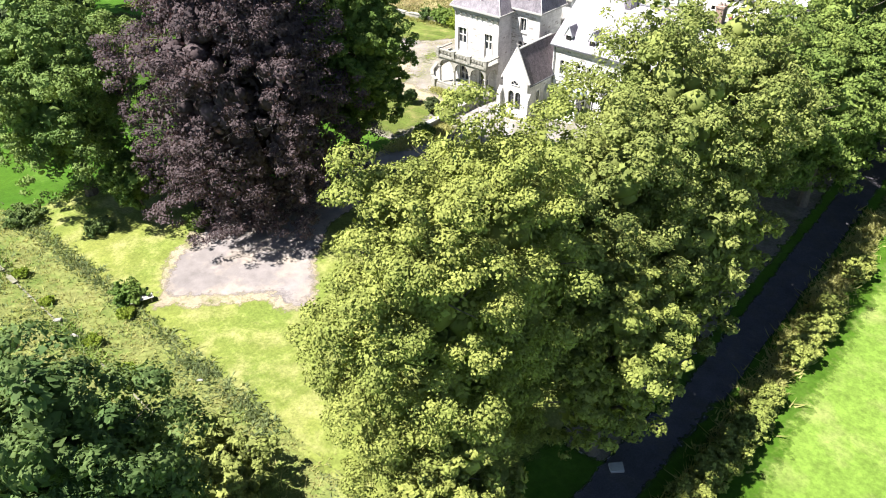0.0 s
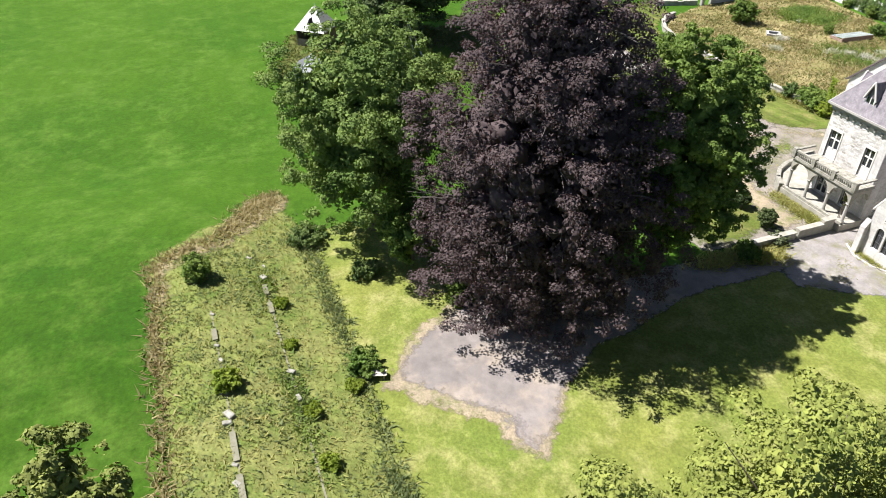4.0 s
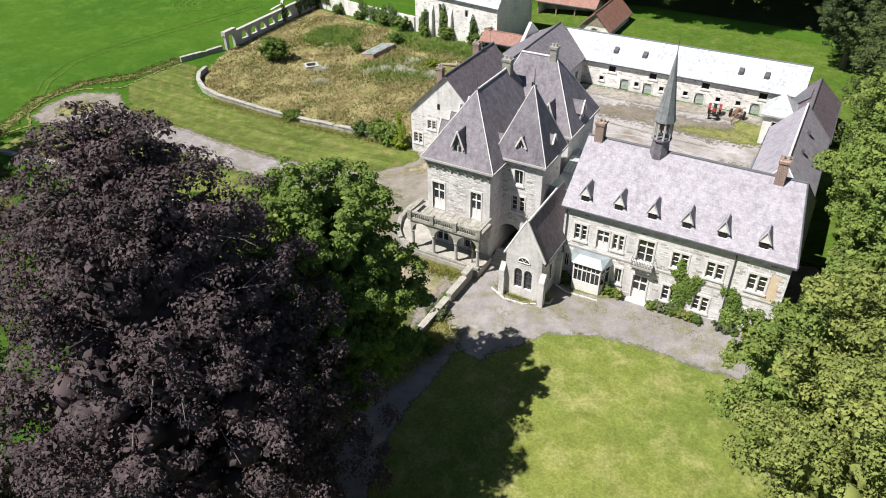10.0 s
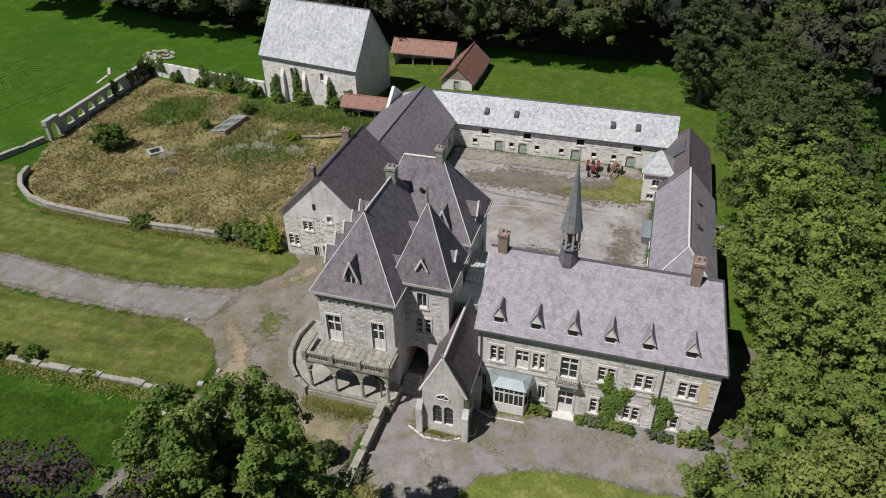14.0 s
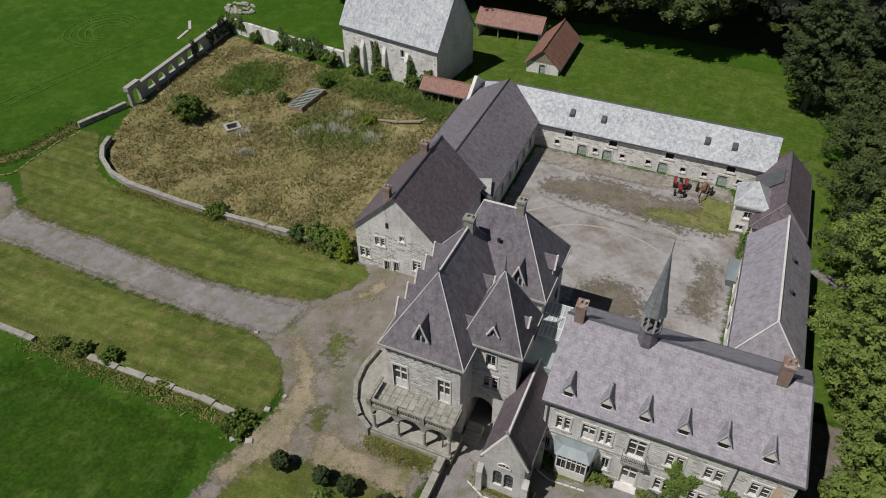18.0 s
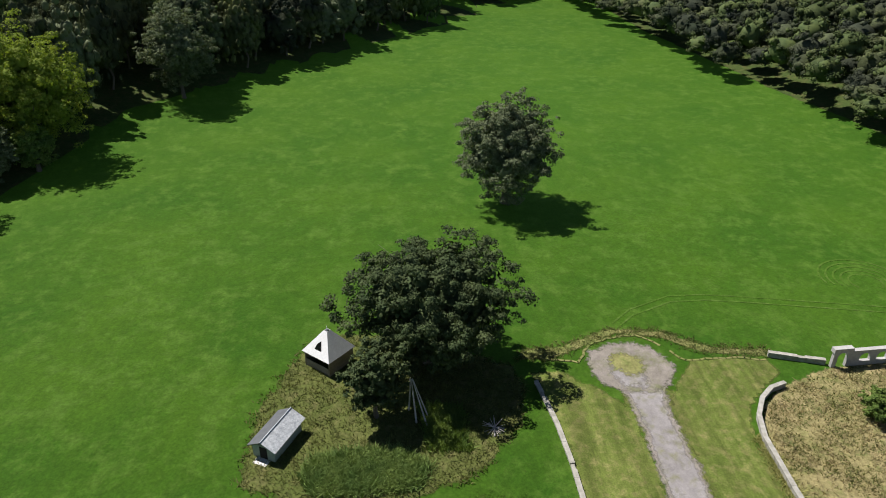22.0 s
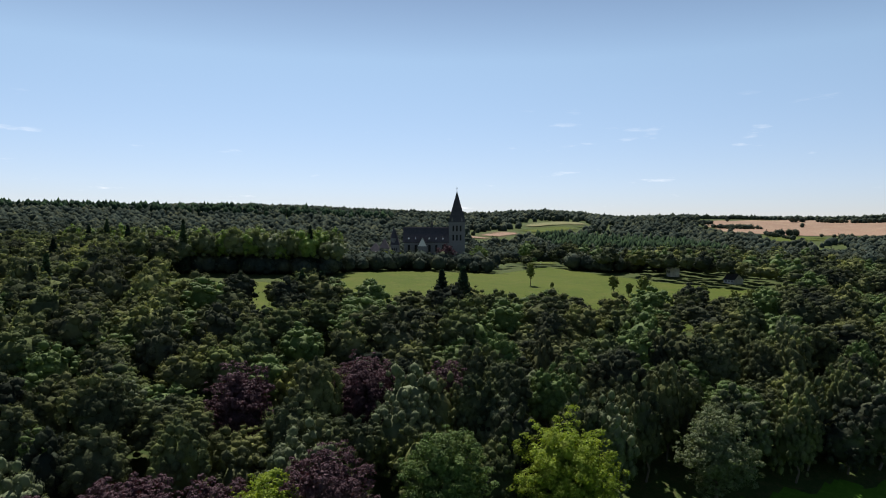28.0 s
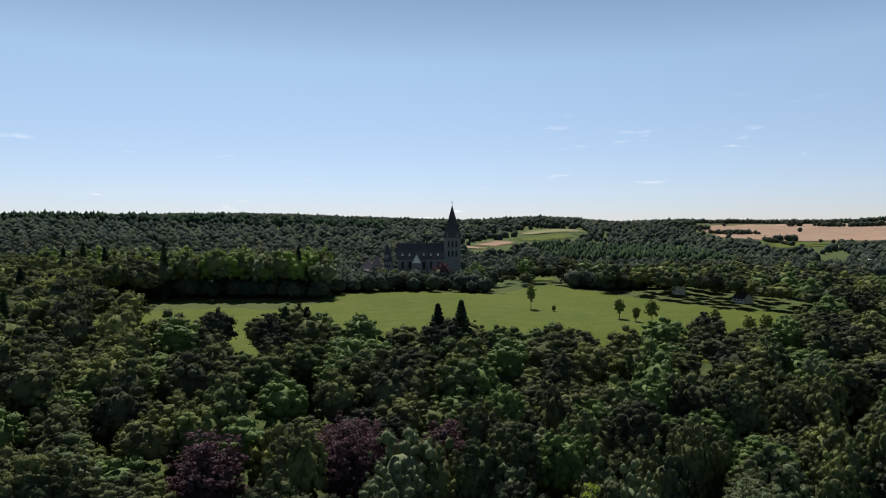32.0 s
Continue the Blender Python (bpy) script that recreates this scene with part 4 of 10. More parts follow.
spread("avenue_edge", [(-73, 1.4), (-70, 2.8), (-67, 3.2), (-53.5, 2.6), (-42, 2.2), (-33, 1.8), (-27.6, 1.2), (-25.6, 8.4), (-33, 8.0), (-41, 7.9), (-54, 8.7), (-66.5, 8.9), (-70, 9.6), (-73, 11)], M_YARD, 0.07, wobble=0.5, fray=1.3, label="tan weedy margin of the avenue", category="path")
spread("avenue", [(-73, 2.4), (-70, 3.6), (-67, 3.9), (-53.5, 3.4), (-42, 2.9), (-33, 2.6), (-27.6, 2.2), (-26.6, 7.5), (-33, 7.2), (-41, 7.2), (-54, 8.0), (-66.5, 8.1), (-70, 8.8), (-73, 10)], M_GRAVEL, 0.075, wobble=0.35, label="straight gravel avenue with worn edges", category="path")
spread("turning_circle", [(-76.0 + 6.4 * math.cos(a / 12 * math.pi), 5.9 + 6.9 * math.sin(a / 12 * math.pi)) for a in range(24)], M_YARD, 0.08, wobble=0.9, fray=1.8, label="round stony turning place at the avenue's end", category="path")
spread("avenue_head", [(-79.5, 2.6), (-75, 1.6), (-70.5, 3.4), (-70.5, 8.6), (-74.5, 8.2), (-78.4, 5.4)], M_GRAVEL, 0.086, wobble=0.8, fray=2.2, label="grey gravel running out into the turning place", category="path")
spread("circle_green", [(-76.4 + 3.4 * math.cos(a / 9 * math.pi), 5.6 + 3.6 * math.sin(a / 9 * math.pi)) for a in range(18)], M_ROUGH, 0.1, wobble=1.0, fray=2.2, label="rough grass in the turning place", category="lawn")
spread("walled_garden", [(-25.6, 16), (-40, 17.2), (-52, 17.5), (-62, 18.2), (-67, 20.4), (-70.8, 24.6), (-74.5, 33.6), (-76.6, 60.5), (-50.5, 56), (-34, 54.4), (-27, 51), (-25.6, 48)], M_HAY, 0.04, label="overgrown walled garden of dry tall grass", category="garden")
spread("courtyard", [(-15, 12), (13, 10.5), (13, 36), (11, 44.8), (-14.6, 44.8)], M_COURT, 0.04, label="dusty gravel courtyard with tyre tracks", category="courtyard")
spread("terraces", [(-32, -51.5), (-24, -49.7), (-10, -49.6), (8, -49.6), (24, -50), (27, -58), (24, -66), (4, -63.4), (-8, -63.6), (-21.4, -63.8), (-26.4, -58)], M_UNMOWN, 0.055, step=0.8, label="overgrown terraced slope of tall rough grass", category="grass")
spread("terrace_bank", [(-24, -58.4), (-21, -63.8), (-4, -64), (6, -64.2), (6, -63), (-4, -62.8), (-19, -61.6), (-21.4, -57), (-30.0, -49.8), (-34, -50.2), (-32.4, -54.4)], M_STRAW, 0.065, wobble=0.8, fray=1.7, label="dry grass bank along the terraces' foot", category="grass")
spread("island", [(-57, -45.5), (-53.5, -38), (-53.5, -25), (-57, -17), (-65, -11), (-72, -9), (-77, -10), (-83, -20), (-87, -34), (-84, -40), (-70, -45)], M_ISLAND, 0.05, step=2.0, label="rough uncut grass round the great tree", category="grass")
spread("lush_meadow", [(-25.5, -8.4), (-34, -8.0), (-51, -8.0), (-55, -12), (-55.6, -18), (-52.6, -25), (-52.4, -36), (-47, -44), (-38, -40), (-30, -30), (-24.5, -18)], M_LUSH, 0.035, step=2.0, wobble=0.8, fray=4.0, label="lush darker grass below the avenue wall", category="grass")
spread("meadow_bank", [(-77, 26.3), (-78.3, 17), (-82.5, 12), (-83.5, 6), (-80.5, 0), (-77.8, -5), (-78.5, -10), (-81, -9), (-81.5, -3), (-85.5, 5), (-84.4, 13), (-80, 19), (-79, 27)], M_ROUGH, 0.06, label="dry grass bank along the meadow", category="grass")
spread("yard_behind_barn", [(-30, 54), (20, 53), (24, 78), (-40, 79), (-52, 66), (-33, 66)], M_PADDOCK, 0.03, step=2.0, label="green paddock behind the barn", category="lawn")
spread("road", [(29.9, -90), (30, -41), (31, -30), (31.1, -15), (31.3, 0), (31, 20), (30.5, 60), (34.2, 60), (34.4, 20), (34.4, 0), (34.2, -15), (34, -30), (33.2, -41), (33, -90)], M_ROAD, 0.05, wobble=0.12, fray=0.3, label="narrow asphalt lane in tree shade", category="road")
spread("verge", [(34.3, -60), (34.5, -30), (34.6, 0), (34.6, 30), (36.6, 30), (36.8, 0), (36.6, -25), (35.6, -60)], M_ROUGH, 0.04, label="grassy verge of the lane", category="grass")
spread("wood_floor", [(-60, -135), (-74, -123), (-116, -124), (-139, -110), (-160.3, -105.5), (-194.4, -99), (-227.4, -74.6), (-276, -40.5), (-334.7, 4.5), (-421, 55), (-520, 20), (-480, -140), (-420, -260), (-300, -330), (-150, -300), (-40, -220)], M_FOREST_FLOOR, 0.05, step=18, fray=0, wobble=1.0, edge=4, label="shaded floor of the wood", category="forest floor")
spread("north_wood_floor", [(-60, 84), (-33, 84), (20, 84), (40, 66), (40, 300), (-500, 300), (-421, 80), (-312, 82), (-222, 94), (-152, 102), (-110, 94), (-86, 89), (-71, 86)], M_FOREST_FLOOR, 0.05, step=18, fray=0, wobble=1.0, edge=4, label="shaded floor of the wood behind the farm", category="forest floor")
spread("east_grass", [(17.6, 12), (17.6, 56), (30.8, 58), (31, 12)], M_PADDOCK, 0.033, step=2.0, label="green grass between the range and the lane", category="lawn")
spread("east_path", [(19.0, 32.0), (24, 30.0), (30.6, 29.6), (30.6, 32.2), (24, 32.6), (19.4, 34.0)], M_GRAVEL, 0.06, wobble=0.4, fray=1.2, label="short gravel path to the lane", category="path")
spread("east_path", [(23.6, 66), (25.2, 66), (27.2, 73), (24.4, 73.4)], M_YARD, 0.06, wobble=0.4, fray=1.0, label="worn path between the trees", category="path")
spread("east_path", [(16.6, 52.6), (19.2, 52.8), (20.6, 55.4), (17.0, 55.0)], M_YARD, 0.06, wobble=0.4, fray=1.6, label="worn patch at the barn's corner", category="path")
# brown path earth, spread wider so its darkness stands for tree shade
spread("east_strip", [(17.6, -5.4), (17.6, 9.5), (17.6, 13), (30.9, 13), (31, 0), (30.9, -40), (27, -40), (24, -20), (21.5, -6)], M_DIRT, 0.035, label="bare shaded ground under the lane's trees", category="earth")

# ---- walls with openings ----
def frame_of(a, b):
    """Turns (along, inwards, up) into the world for a wall from a to b whose outside is on the right hand."""
    d = Vector((b[0] - a[0], b[1] - a[1], 0)).normalized()
    n = Vector((-d.y, d.x, 0))
    return Matrix(((d.x, n.x, 0, a[0]), (d.y, n.y, 0, a[1]), (0, 0, 1, 0), (0, 0, 0, 1)))


def put(bm, m):
    bm.transform(m)
    return bm


def window(owner, m, s0, s1, z0, z1, style, trim=None):
    """One window in a wall: dressed surround and sill, painted frame with bars, dark panes."""
    trim = trim or M_TRIM_PALE
    w = 0.12
    sur = boxes((s0 - w, s0, -0.05, 0.2, z0 - 0.02, z1 + 0.22), (s1, s1 + w, -0.05, 0.2, z0 - 0.02, z1 + 0.22), (s0, s1, -0.05, 0.2, z1, z1 + 0.22))
    if style not in ("door", "gate"):
        box(sur, s0 - w - 0.05, s1 + w + 0.05, -0.1, 0.25, z0 - 0.2, z0 - 0.02)
    mid = (s0 + s1) / 2
    if style == "pair":
        box(sur, mid - 0.07, mid + 0.07, -0.03, 0.2, z0 - 0.02, z1)
    win = part("door" if style in ("door", "gate") else "window", put(sur, m), trim, owner)
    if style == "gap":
        # solid plate, its black standing for the unlit room behind
        part("opening", put(boxes((s0, s1, 0.28, 0.32, z0, z1)), m), M_DARK, win, "near-black plate for the unlit inside")
        return win
    if style == "gate":
        bm = boxes((s0, mid - 0.01, 0.14, 0.2, z0, z1), (mid + 0.01, s1, 0.14, 0.2, z0, z1))
        for i in range(3):
            zz = z0 + (z1 - z0) * (0.2 + 0.3 * i)
            box(bm, s0, s1, 0.11, 0.14, zz, zz + 0.08)
        part("leaf", put(bm, m), M_DOOR, win, "faded green wooden door")
        if s1 - s0 < 2.2:
            r = (s1 - s0) / 2
            head = bmesh.new()
            for i in range(10):
                a0, a1 = math.pi * i / 10, math.pi * (i + 1) / 10
                p = [(mid - r * math.cos(a), z1 - r + r * math.sin(a)) for a in (a0, a1)]
                slab_faces(head, [(p[0][0], 0.02, p[0][1]), (p[1][0], 0.02, p[1][1]), (p[1][0], 0.02, z1 + 0.01), (p[0][0], 0.02, z1 + 0.01)], 0.1)
            part("arch_head", put(head, m), trim, win, "round dressed stone door head")
        return win
    part("pane", put(boxes((s0, s1, 0.17, 0.19, z0, z1)), m), M_GLASS, win)
    fr = bmesh.new()
    lights = [(s0, mid - 0.07), (mid + 0.07, s1)] if style == "pair" else [(s0, s1)]
    for a, b in lights:
        for r in ((a, a + 0.07, z0, z1), (b - 0.07, b, z0, z1), (a + 0.07, b - 0.07, z0, z0 + 0.09), (a + 0.07, b - 0.07, z1 - 0.07, z1)):
            box(fr, r[0], r[1], 0.11, 0.17, r[2], r[3])
        if style in ("cross", "door"):
            box(fr, mid - 0.06, mid + 0.06, 0.1, 0.17, z0 + 0.09, z1 - 0.07)
            tz = z0 + (z1 - z0) * 0.68
            box(fr, a + 0.07, mid - 0.06, 0.1, 0.17, tz, tz + 0.1)
            box(fr, mid + 0.06, b - 0.07, 0.1, 0.17, tz, tz + 0.1)
            for c, d in ((a + 0.07, mid - 0.06), (mid + 0.06, b - 0.07)):
                box(fr, c, d, 0.125, 0.17, z0 + (z1 - z0) * 0.36, z0 + (z1 - z0) * 0.36 + 0.04)
            if style == "door":
                box(fr, a + 0.07, b - 0.07, 0.12, 0.17, z0 + 0.09, z0 + (z1 - z0) * 0.34)
        elif style == "pair":
            tz = z0 + (z1 - z0) * 0.66
            box(fr, a + 0.07, b - 0.07, 0.11, 0.17, tz, tz + 0.06)
            box(fr, a + 0.07, b - 0.07, 0.125, 0.17, z0 + (z1 - z0) * 0.35, z0 + (z1 - z0) * 0.35 + 0.035)
        else:
            box(fr, mid - 0.025, mid + 0.025, 0.12, 0.17, z0 + 0.09, z1 - 0.07)
    part("frame", put(fr, m), M_WHITE, win, "white painted frame")
    return win


FACES = []


def facade(owner, a, b, z0, z1, openings, mat, thick=0.45, name="wall", label="", gable=None, trim=None):
    """A wall from a to b, outside on the right hand, with holes for its openings; gable: apex (along, height)."""
    m = frame_of(a, b)
    length = math.hypot(b[0] - a[0], b[1] - a[1])
    ss = sorted({0.0, length, *(o[0] for o in openings), *(o[1] for o in openings)})
    bm = bmesh.new()
    for s, e in zip(ss, ss[1:]):
        holes = sorted((o[2], o[3]) for o in openings if o[0] <= s + 1e-6 and o[1] >= e - 1e-6)
        z = z0
        for h0, h1 in holes:
            if h0 > z + 1e-6:
                box(bm, s, e, 0, thick, z, min(h0, z1))
            z = h1
        if z1 > z + 1e-6:
            box(bm, s, e, 0, thick, z, z1)
    if gable:
        v = [bm.verts.new(p) for p in ((0, 0, z1), (length, 0, z1), (gable[0], 0, gable[1]), (0, thick, z1), (length, thick, z1), (gable[0], thick, gable[1]))]
        for f in ((0, 1, 2), (5, 4, 3), (1, 4, 5, 2), (3, 0, 2, 5)):
            bm.faces.new([v[i] for i in f])
    bmesh.ops.remove_doubles(bm, verts=bm.verts, dist=1e-4)
    w = part(name, put(bm, m), mat, owner, label)
    FACES.append((owner.name, w, m, length, z0, z1, openings))
    for s0, s1, h0, h1, style in openings:
        window(owner, m, s0, s1, h0, h1, style, trim)
    return w


def gable_roof(owner, x0, x1, y0, y1, eave, ridge, along, mat, over=0.35, hip0=0.0, hip1=0.0, thick=0.14, trim=None, label=""):
    """Two slopes with the ridge along x or y; hip0, hip1: how far the ridge stops short of each end."""
    def p(s, c, z):
        return (s, c, z) if along == "x" else (c, s, z)
    s0, s1, c0, c1 = (x0, x1, y0, y1) if along == "x" else (y0, y1, x0, x1)
    mid = (c0 + c1) / 2
    k = (ridge - eave) / (mid - c0)
    e = eave - over * k
    s0, s1, a, b = s0 - over, s1 + over, c0 - over, c1 + over
    r0, r1 = s0 + hip0, s1 - hip1
    quads = [[p(s0, a, e), p(s1, a, e), p(r1, mid, ridge), p(r0, mid, ridge)], [p(s1, b, e), p(s0, b, e), p(r0, mid, ridge), p(r1, mid, ridge)]]
    if hip0 > 0:
        quads.append([p(s0, b, e), p(s0, a, e), p(r0, mid, ridge)])
    if hip1 > 0:
        quads.append([p(s1, a, e), p(s1, b, e), p(r1, mid, ridge)])
    roof = part("roof", slabs(quads, thick), mat, owner, label)
    rr = rods((p(r0, mid, ridge + 0.02), p(r1, mid, ridge + 0.02), 0.11, 0.11, 6))
    for h, s, r in ((hip0, s0, r0), (hip1, s1, r1)):
        if h > 0:
            rod(rr, p(s, a, e + 0.03), p(r, mid, ridge + 0.02), 0.07, 0.07, 5)
            rod(rr, p(s, b, e + 0.03), p(r, mid, ridge + 0.02), 0.07, 0.07, 5)
    part("ridge", rr, trim or M_LEAD, roof)
    for c, d in ((a - 0.1, a + 0.02), (b - 0.02, b + 0.1)):
        part("gutter", boxes((s0, s1, c, d, e - 0.16, e - 0.02) if along == "x" else (c, d, s0, s1, e - 0.16, e - 0.02)), M_LEAD, roof)
    return roof


def spire_roof(owner, x0, x1, y0, y1, eave, apex, mat, over=0.4, ridge=None, thick=0.12, trim=M_TRIM_PALE, flare=0.0):
    """A steep hipped roof over a rectangle; ridge: (x0, y0, x1, y1) at the top, or a point over the middle."""
    cx, cy = (x0 + x1) / 2, (y0 + y1) / 2
    rx0, ry0, rx1, ry1 = ridge or (cx, cy, cx, cy)
    a, b, c, d = x0 - over, x1 + over, y0 - over, y1 + over
    ring = [(a, c, eave), (b, c, eave), (b, d, eave), (a, d, eave)]
    if abs(ry1 - ry0) > abs(rx1 - rx0):
        top = [(rx0, ry0, apex), (rx1, ry1, apex)]
        faces = [[ring[0], ring[1], top[0]], [ring[1], ring[2], top[1], top[0]], [ring[2], ring[3], top[1]], [ring[3], ring[0], top[0], top[1]]]
        hips = [(ring[0], top[0]), (ring[1], top[0]), (ring[2], top[1]), (ring[3], top[1])]
    elif abs(rx1 - rx0) > 0:
        top = [(rx0, ry0, apex), (rx1, ry1, apex)]
        faces = [[ring[0], ring[1], top[1], top[0]], [ring[1], ring[2], top[1]], [ring[2], ring[3], top[0], top[1]], [ring[3], ring[0], top[0]]]
        hips = [(ring[0], top[0]), (ring[1], top[1]), (ring[2], top[1]), (ring[3], top[0])]
    else:
        top = [(rx0, ry0, apex)] * 2
        faces = [[ring[i], ring[(i + 1) % 4], top[0]] for i in range(4)]
        hips = [(r, top[0]) for r in ring]
    roof = part("roof", slabs(faces, thick), mat, owner)
    rr = bmesh.new()
    for p, q in hips:
        rod(rr, p, q, 0.045, 0.04, 5)
    if top[0] != top[1]:
        rod(rr, top[0], top[1], 0.09, 0.09, 6)
    part("hip_flashing", rr, trim, roof)
    g = boxes((a - 0.06, b + 0.06, c - 0.08, c + 0.05, eave - 0.2, eave), (a - 0.06, b + 0.06, d - 0.05, d + 0.08, eave - 0.2, eave), (a - 0.08, a + 0.05, c + 0.05, d - 0.05, eave - 0.2, eave), (b - 0.05, b + 0.08, c + 0.05, d - 0.05, eave - 0.2, eave))
    part("cornice", g, M_TRIM, roof)
    return roof


def dormer(owner, x, y, z, w, h, depth, face, mat, trim=M_TRIM_PALE, roof_h=1.1, win=True, small=False):
    """A gabled dormer; face: the way it looks, 0 -y, 1 +x, 2 +y, 3 -x. (x, y, z): foot of its front, in the middle."""
    m = Matrix.Translation((x, y, z)) @ Matrix.Rotation(math.pi / 2 * face, 4, "Z")
    hw = w / 2
    body = put(hull([(-hw, 0, 0), (hw, 0, 0), (hw, 0, h), (0, 0, h + roof_h), (-hw, 0, h), (-hw, depth, h), (hw, depth, h), (0, depth, h + roof_h), (-hw, depth, 0), (hw, depth, 0)],
               [(0, 1, 2, 3, 4), (5, 7, 6, 9, 8), (0, 4, 5, 8), (1, 9, 6, 2), (0, 8, 9, 1), (4, 3, 7, 5), (3, 2, 6, 7)]), m)
    d = part("dormer", body, mat, owner)
    o, wide = 0.16, 0.05 if small else 0.09
    cap = slabs([[(-hw - o, -0.18, h - o * 1.2), (0, -0.18, h + roof_h + 0.06), (0, depth, h + roof_h + 0.06), (-hw - o, depth, h - o * 1.2)], [(0, -0.18, h + roof_h + 0.06), (hw + o, -0.18, h - o * 1.2), (hw + o, depth, h - o * 1.2), (0, depth, h + roof_h + 0.06)]], 0.08)
    part("dormer_roof", put(cap, m), mat, d)
    ed = rods(((-hw - o, -0.2, h - o * 1.2), (0, -0.2, h + roof_h + 0.1), wide, wide, 5), ((hw + o, -0.2, h - o * 1.2), (0, -0.2, h + roof_h + 0.1), wide, wide, 5))
    part("verge", put(ed, m), trim, d)
    if small:
        # black plate paints the darkness inside the dormer
        part("opening", put(boxes((-hw + 0.06, hw - 0.06, -0.1, 0.01, 0.08, h - 0.02)), m), M_DARK, d, "near-black plate for an unlit unglazed opening")
        part("sill", put(boxes((-hw - 0.05, hw + 0.05, -0.16, 0.02, -0.06, 0.08)), m), M_WHITE, d)
        part("gable_face", put(hull([(-hw - 0.1, -0.2, h - 0.08), (hw + 0.1, -0.2, h - 0.08), (0, -0.14, h + roof_h - 0.05), (-hw - 0.1, -0.1, h - 0.1), (hw + 0.1, -0.1, h - 0.1)], [(0, 1, 2), (0, 3, 4, 1), (0, 2, 3), (1, 4, 2)]), m), M_TRIM_PALE, d)
    elif win:
        part("pane", put(boxes((-hw + 0.1, hw - 0.1, -0.03, 0.01, 0.08, h - 0.05)), m), M_GLASS, d)
        fr = boxes((-hw, -hw + 0.1, -0.07, 0.02, 0.0, h), (hw - 0.1, hw, -0.07, 0.02, 0.0, h), (-0.04, 0.04, -0.06, 0.0, 0.08, h), (-hw, hw, -0.1, 0.02, -0.08, 0.08))
        part("frame", put(fr, m), M_WHITE, d)
    return d


def chimney(owner, x, y, z0, z1, w, d, mat=None, pots=2):
    c = part("chimney", boxes((x - w / 2, x + w / 2, y - d / 2, y + d / 2, z0, z1 - 0.1), (x - w / 2 - 0.07, x + w / 2 + 0.07, y - d / 2 - 0.07, y + d / 2 + 0.07, z1 - 0.22, z1)), mat or M_BRICK, owner)
    for i in range(pots):
        px = x + (i - (pots - 1) / 2) * w / pots
        part("chimney_pot", rods(((px, y, z1), (px, y, z1 + 0.28), 0.13, 0.11, 8)), M_COPING, c)
    return c


# ---- the long wing ----
WX, WE, WR, WD = 18.4, 8.45, 12.55, 10.4
G0 = 0.0
wing = thing("mansion_wing", (9.5, 5, 0.5), "long two-storey limestone wing with weathered slate roof", "building")
upper = [(1.05, 2.15, 5.0, 6.6, "pair"), (3.1, 4.15, 4.7, 6.6, "door"), (4.5, 5.45, 5.0, 6.6, "pair"), (6.7, 8.05, 4.6, 6.8, "cross"), (9.6, 10.9, 4.95, 6.5, "pair"), (12.4, 13.75, 4.95, 6.5, "pair"), (15.6, 17.0, 4.9, 6.5, "pair")]
lower = [(0.35, 0.8, 1.7, 3.2, "plain"), (5.1, 5.7, 1.6, 3.2, "plain"), (6.75, 8.0, 0.6, 3.1, "door"), (9.35, 10.6, 1.35, 2.95, "pair"), (11.95, 13.2, 1.3, 2.9, "pair"), (14.9, 16.2, 1.25, 2.85, "pair")]
facade(wing, (0, 0), (WX, 0), G0, WE, upper + lower, M_STONE, label="pale coursed rubble limestone wall")
facade(wing, (WX, 0.45), (WX, WD), G0, WE, [(3.5, 4.6, 4.9, 6.5, "pair")], M_STONE)
facade(wing, (WX - 0.45, WD), (0.45, WD), G0, WE, [(2 + 3 * i, 3.2 + 3 * i, 4.9, 6.5, "cross") for i in range(5)], M_STONE)
facade(wing, (0, WD), (0, 0.45), G0, WE, [], M_STONE, gable=((WD - 0.45) / 2, WR - 0.3))
gable_roof(wing, 0, WX, 0, WD, WE, WR, "x", M_SLATE_WING, 0.3, 0.0, 1.1, label="weathered grey-violet slates with lichen")
for dx in (1.5, 4.45, 7.3, 10.1, 12.9, 16.0):
    dormer(wing, dx, 0.5, 8.68, 0.72, 0.72, 1.3, 0, M_SLATE_WING, M_SLATE_BARN, roof_h=0.85, small=True)
part("string_course", boxes((-0.05, WX + 0.05, -0.06, 0.0, 4.15, 4.3), (-0.05, WX + 0.05, -0.08, 0.0, 8.0, 8.18)), M_TRIM, wing)
part("plinth", boxes((0, 6.6, -0.07, 0.0, 0.3, 0.95), (8.2, WX, -0.07, 0.0, 0.3, 0.9)), M_TRIM, wing)
for dx in (0.25, 14.35):
    part("drainpipe", rods(((dx, -0.1, 0.5), (dx, -0.1, 8.2), 0.05, 0.05, 8)), M_LEAD, wing)
chimney(wing, 0.7, 5.2, 11.6, 14.0, 0.75, 0.9)
chimney(wing, 15.6, 5.1, 11.6, 14.2, 0.75, 1.0, pots=2)
bal = part("balcony", boxes((6.45, 8.3, -0.75, 0.0, 4.3, 4.5)), M_TRIM, wing, "small stone balcony")
rail = bmesh.new()
for i in range(14):
    rod(rail, (6.5 + i * 0.137, -0.7, 4.5), (6.5 + i * 0.137, -0.7, 5.25), 0.018, 0.018, 5)
for zz in (4.55, 4.9, 5.25):
    rod(rail, (6.5, -0.7, zz), (8.28, -0.7, zz), 0.022, 0.022, 5)
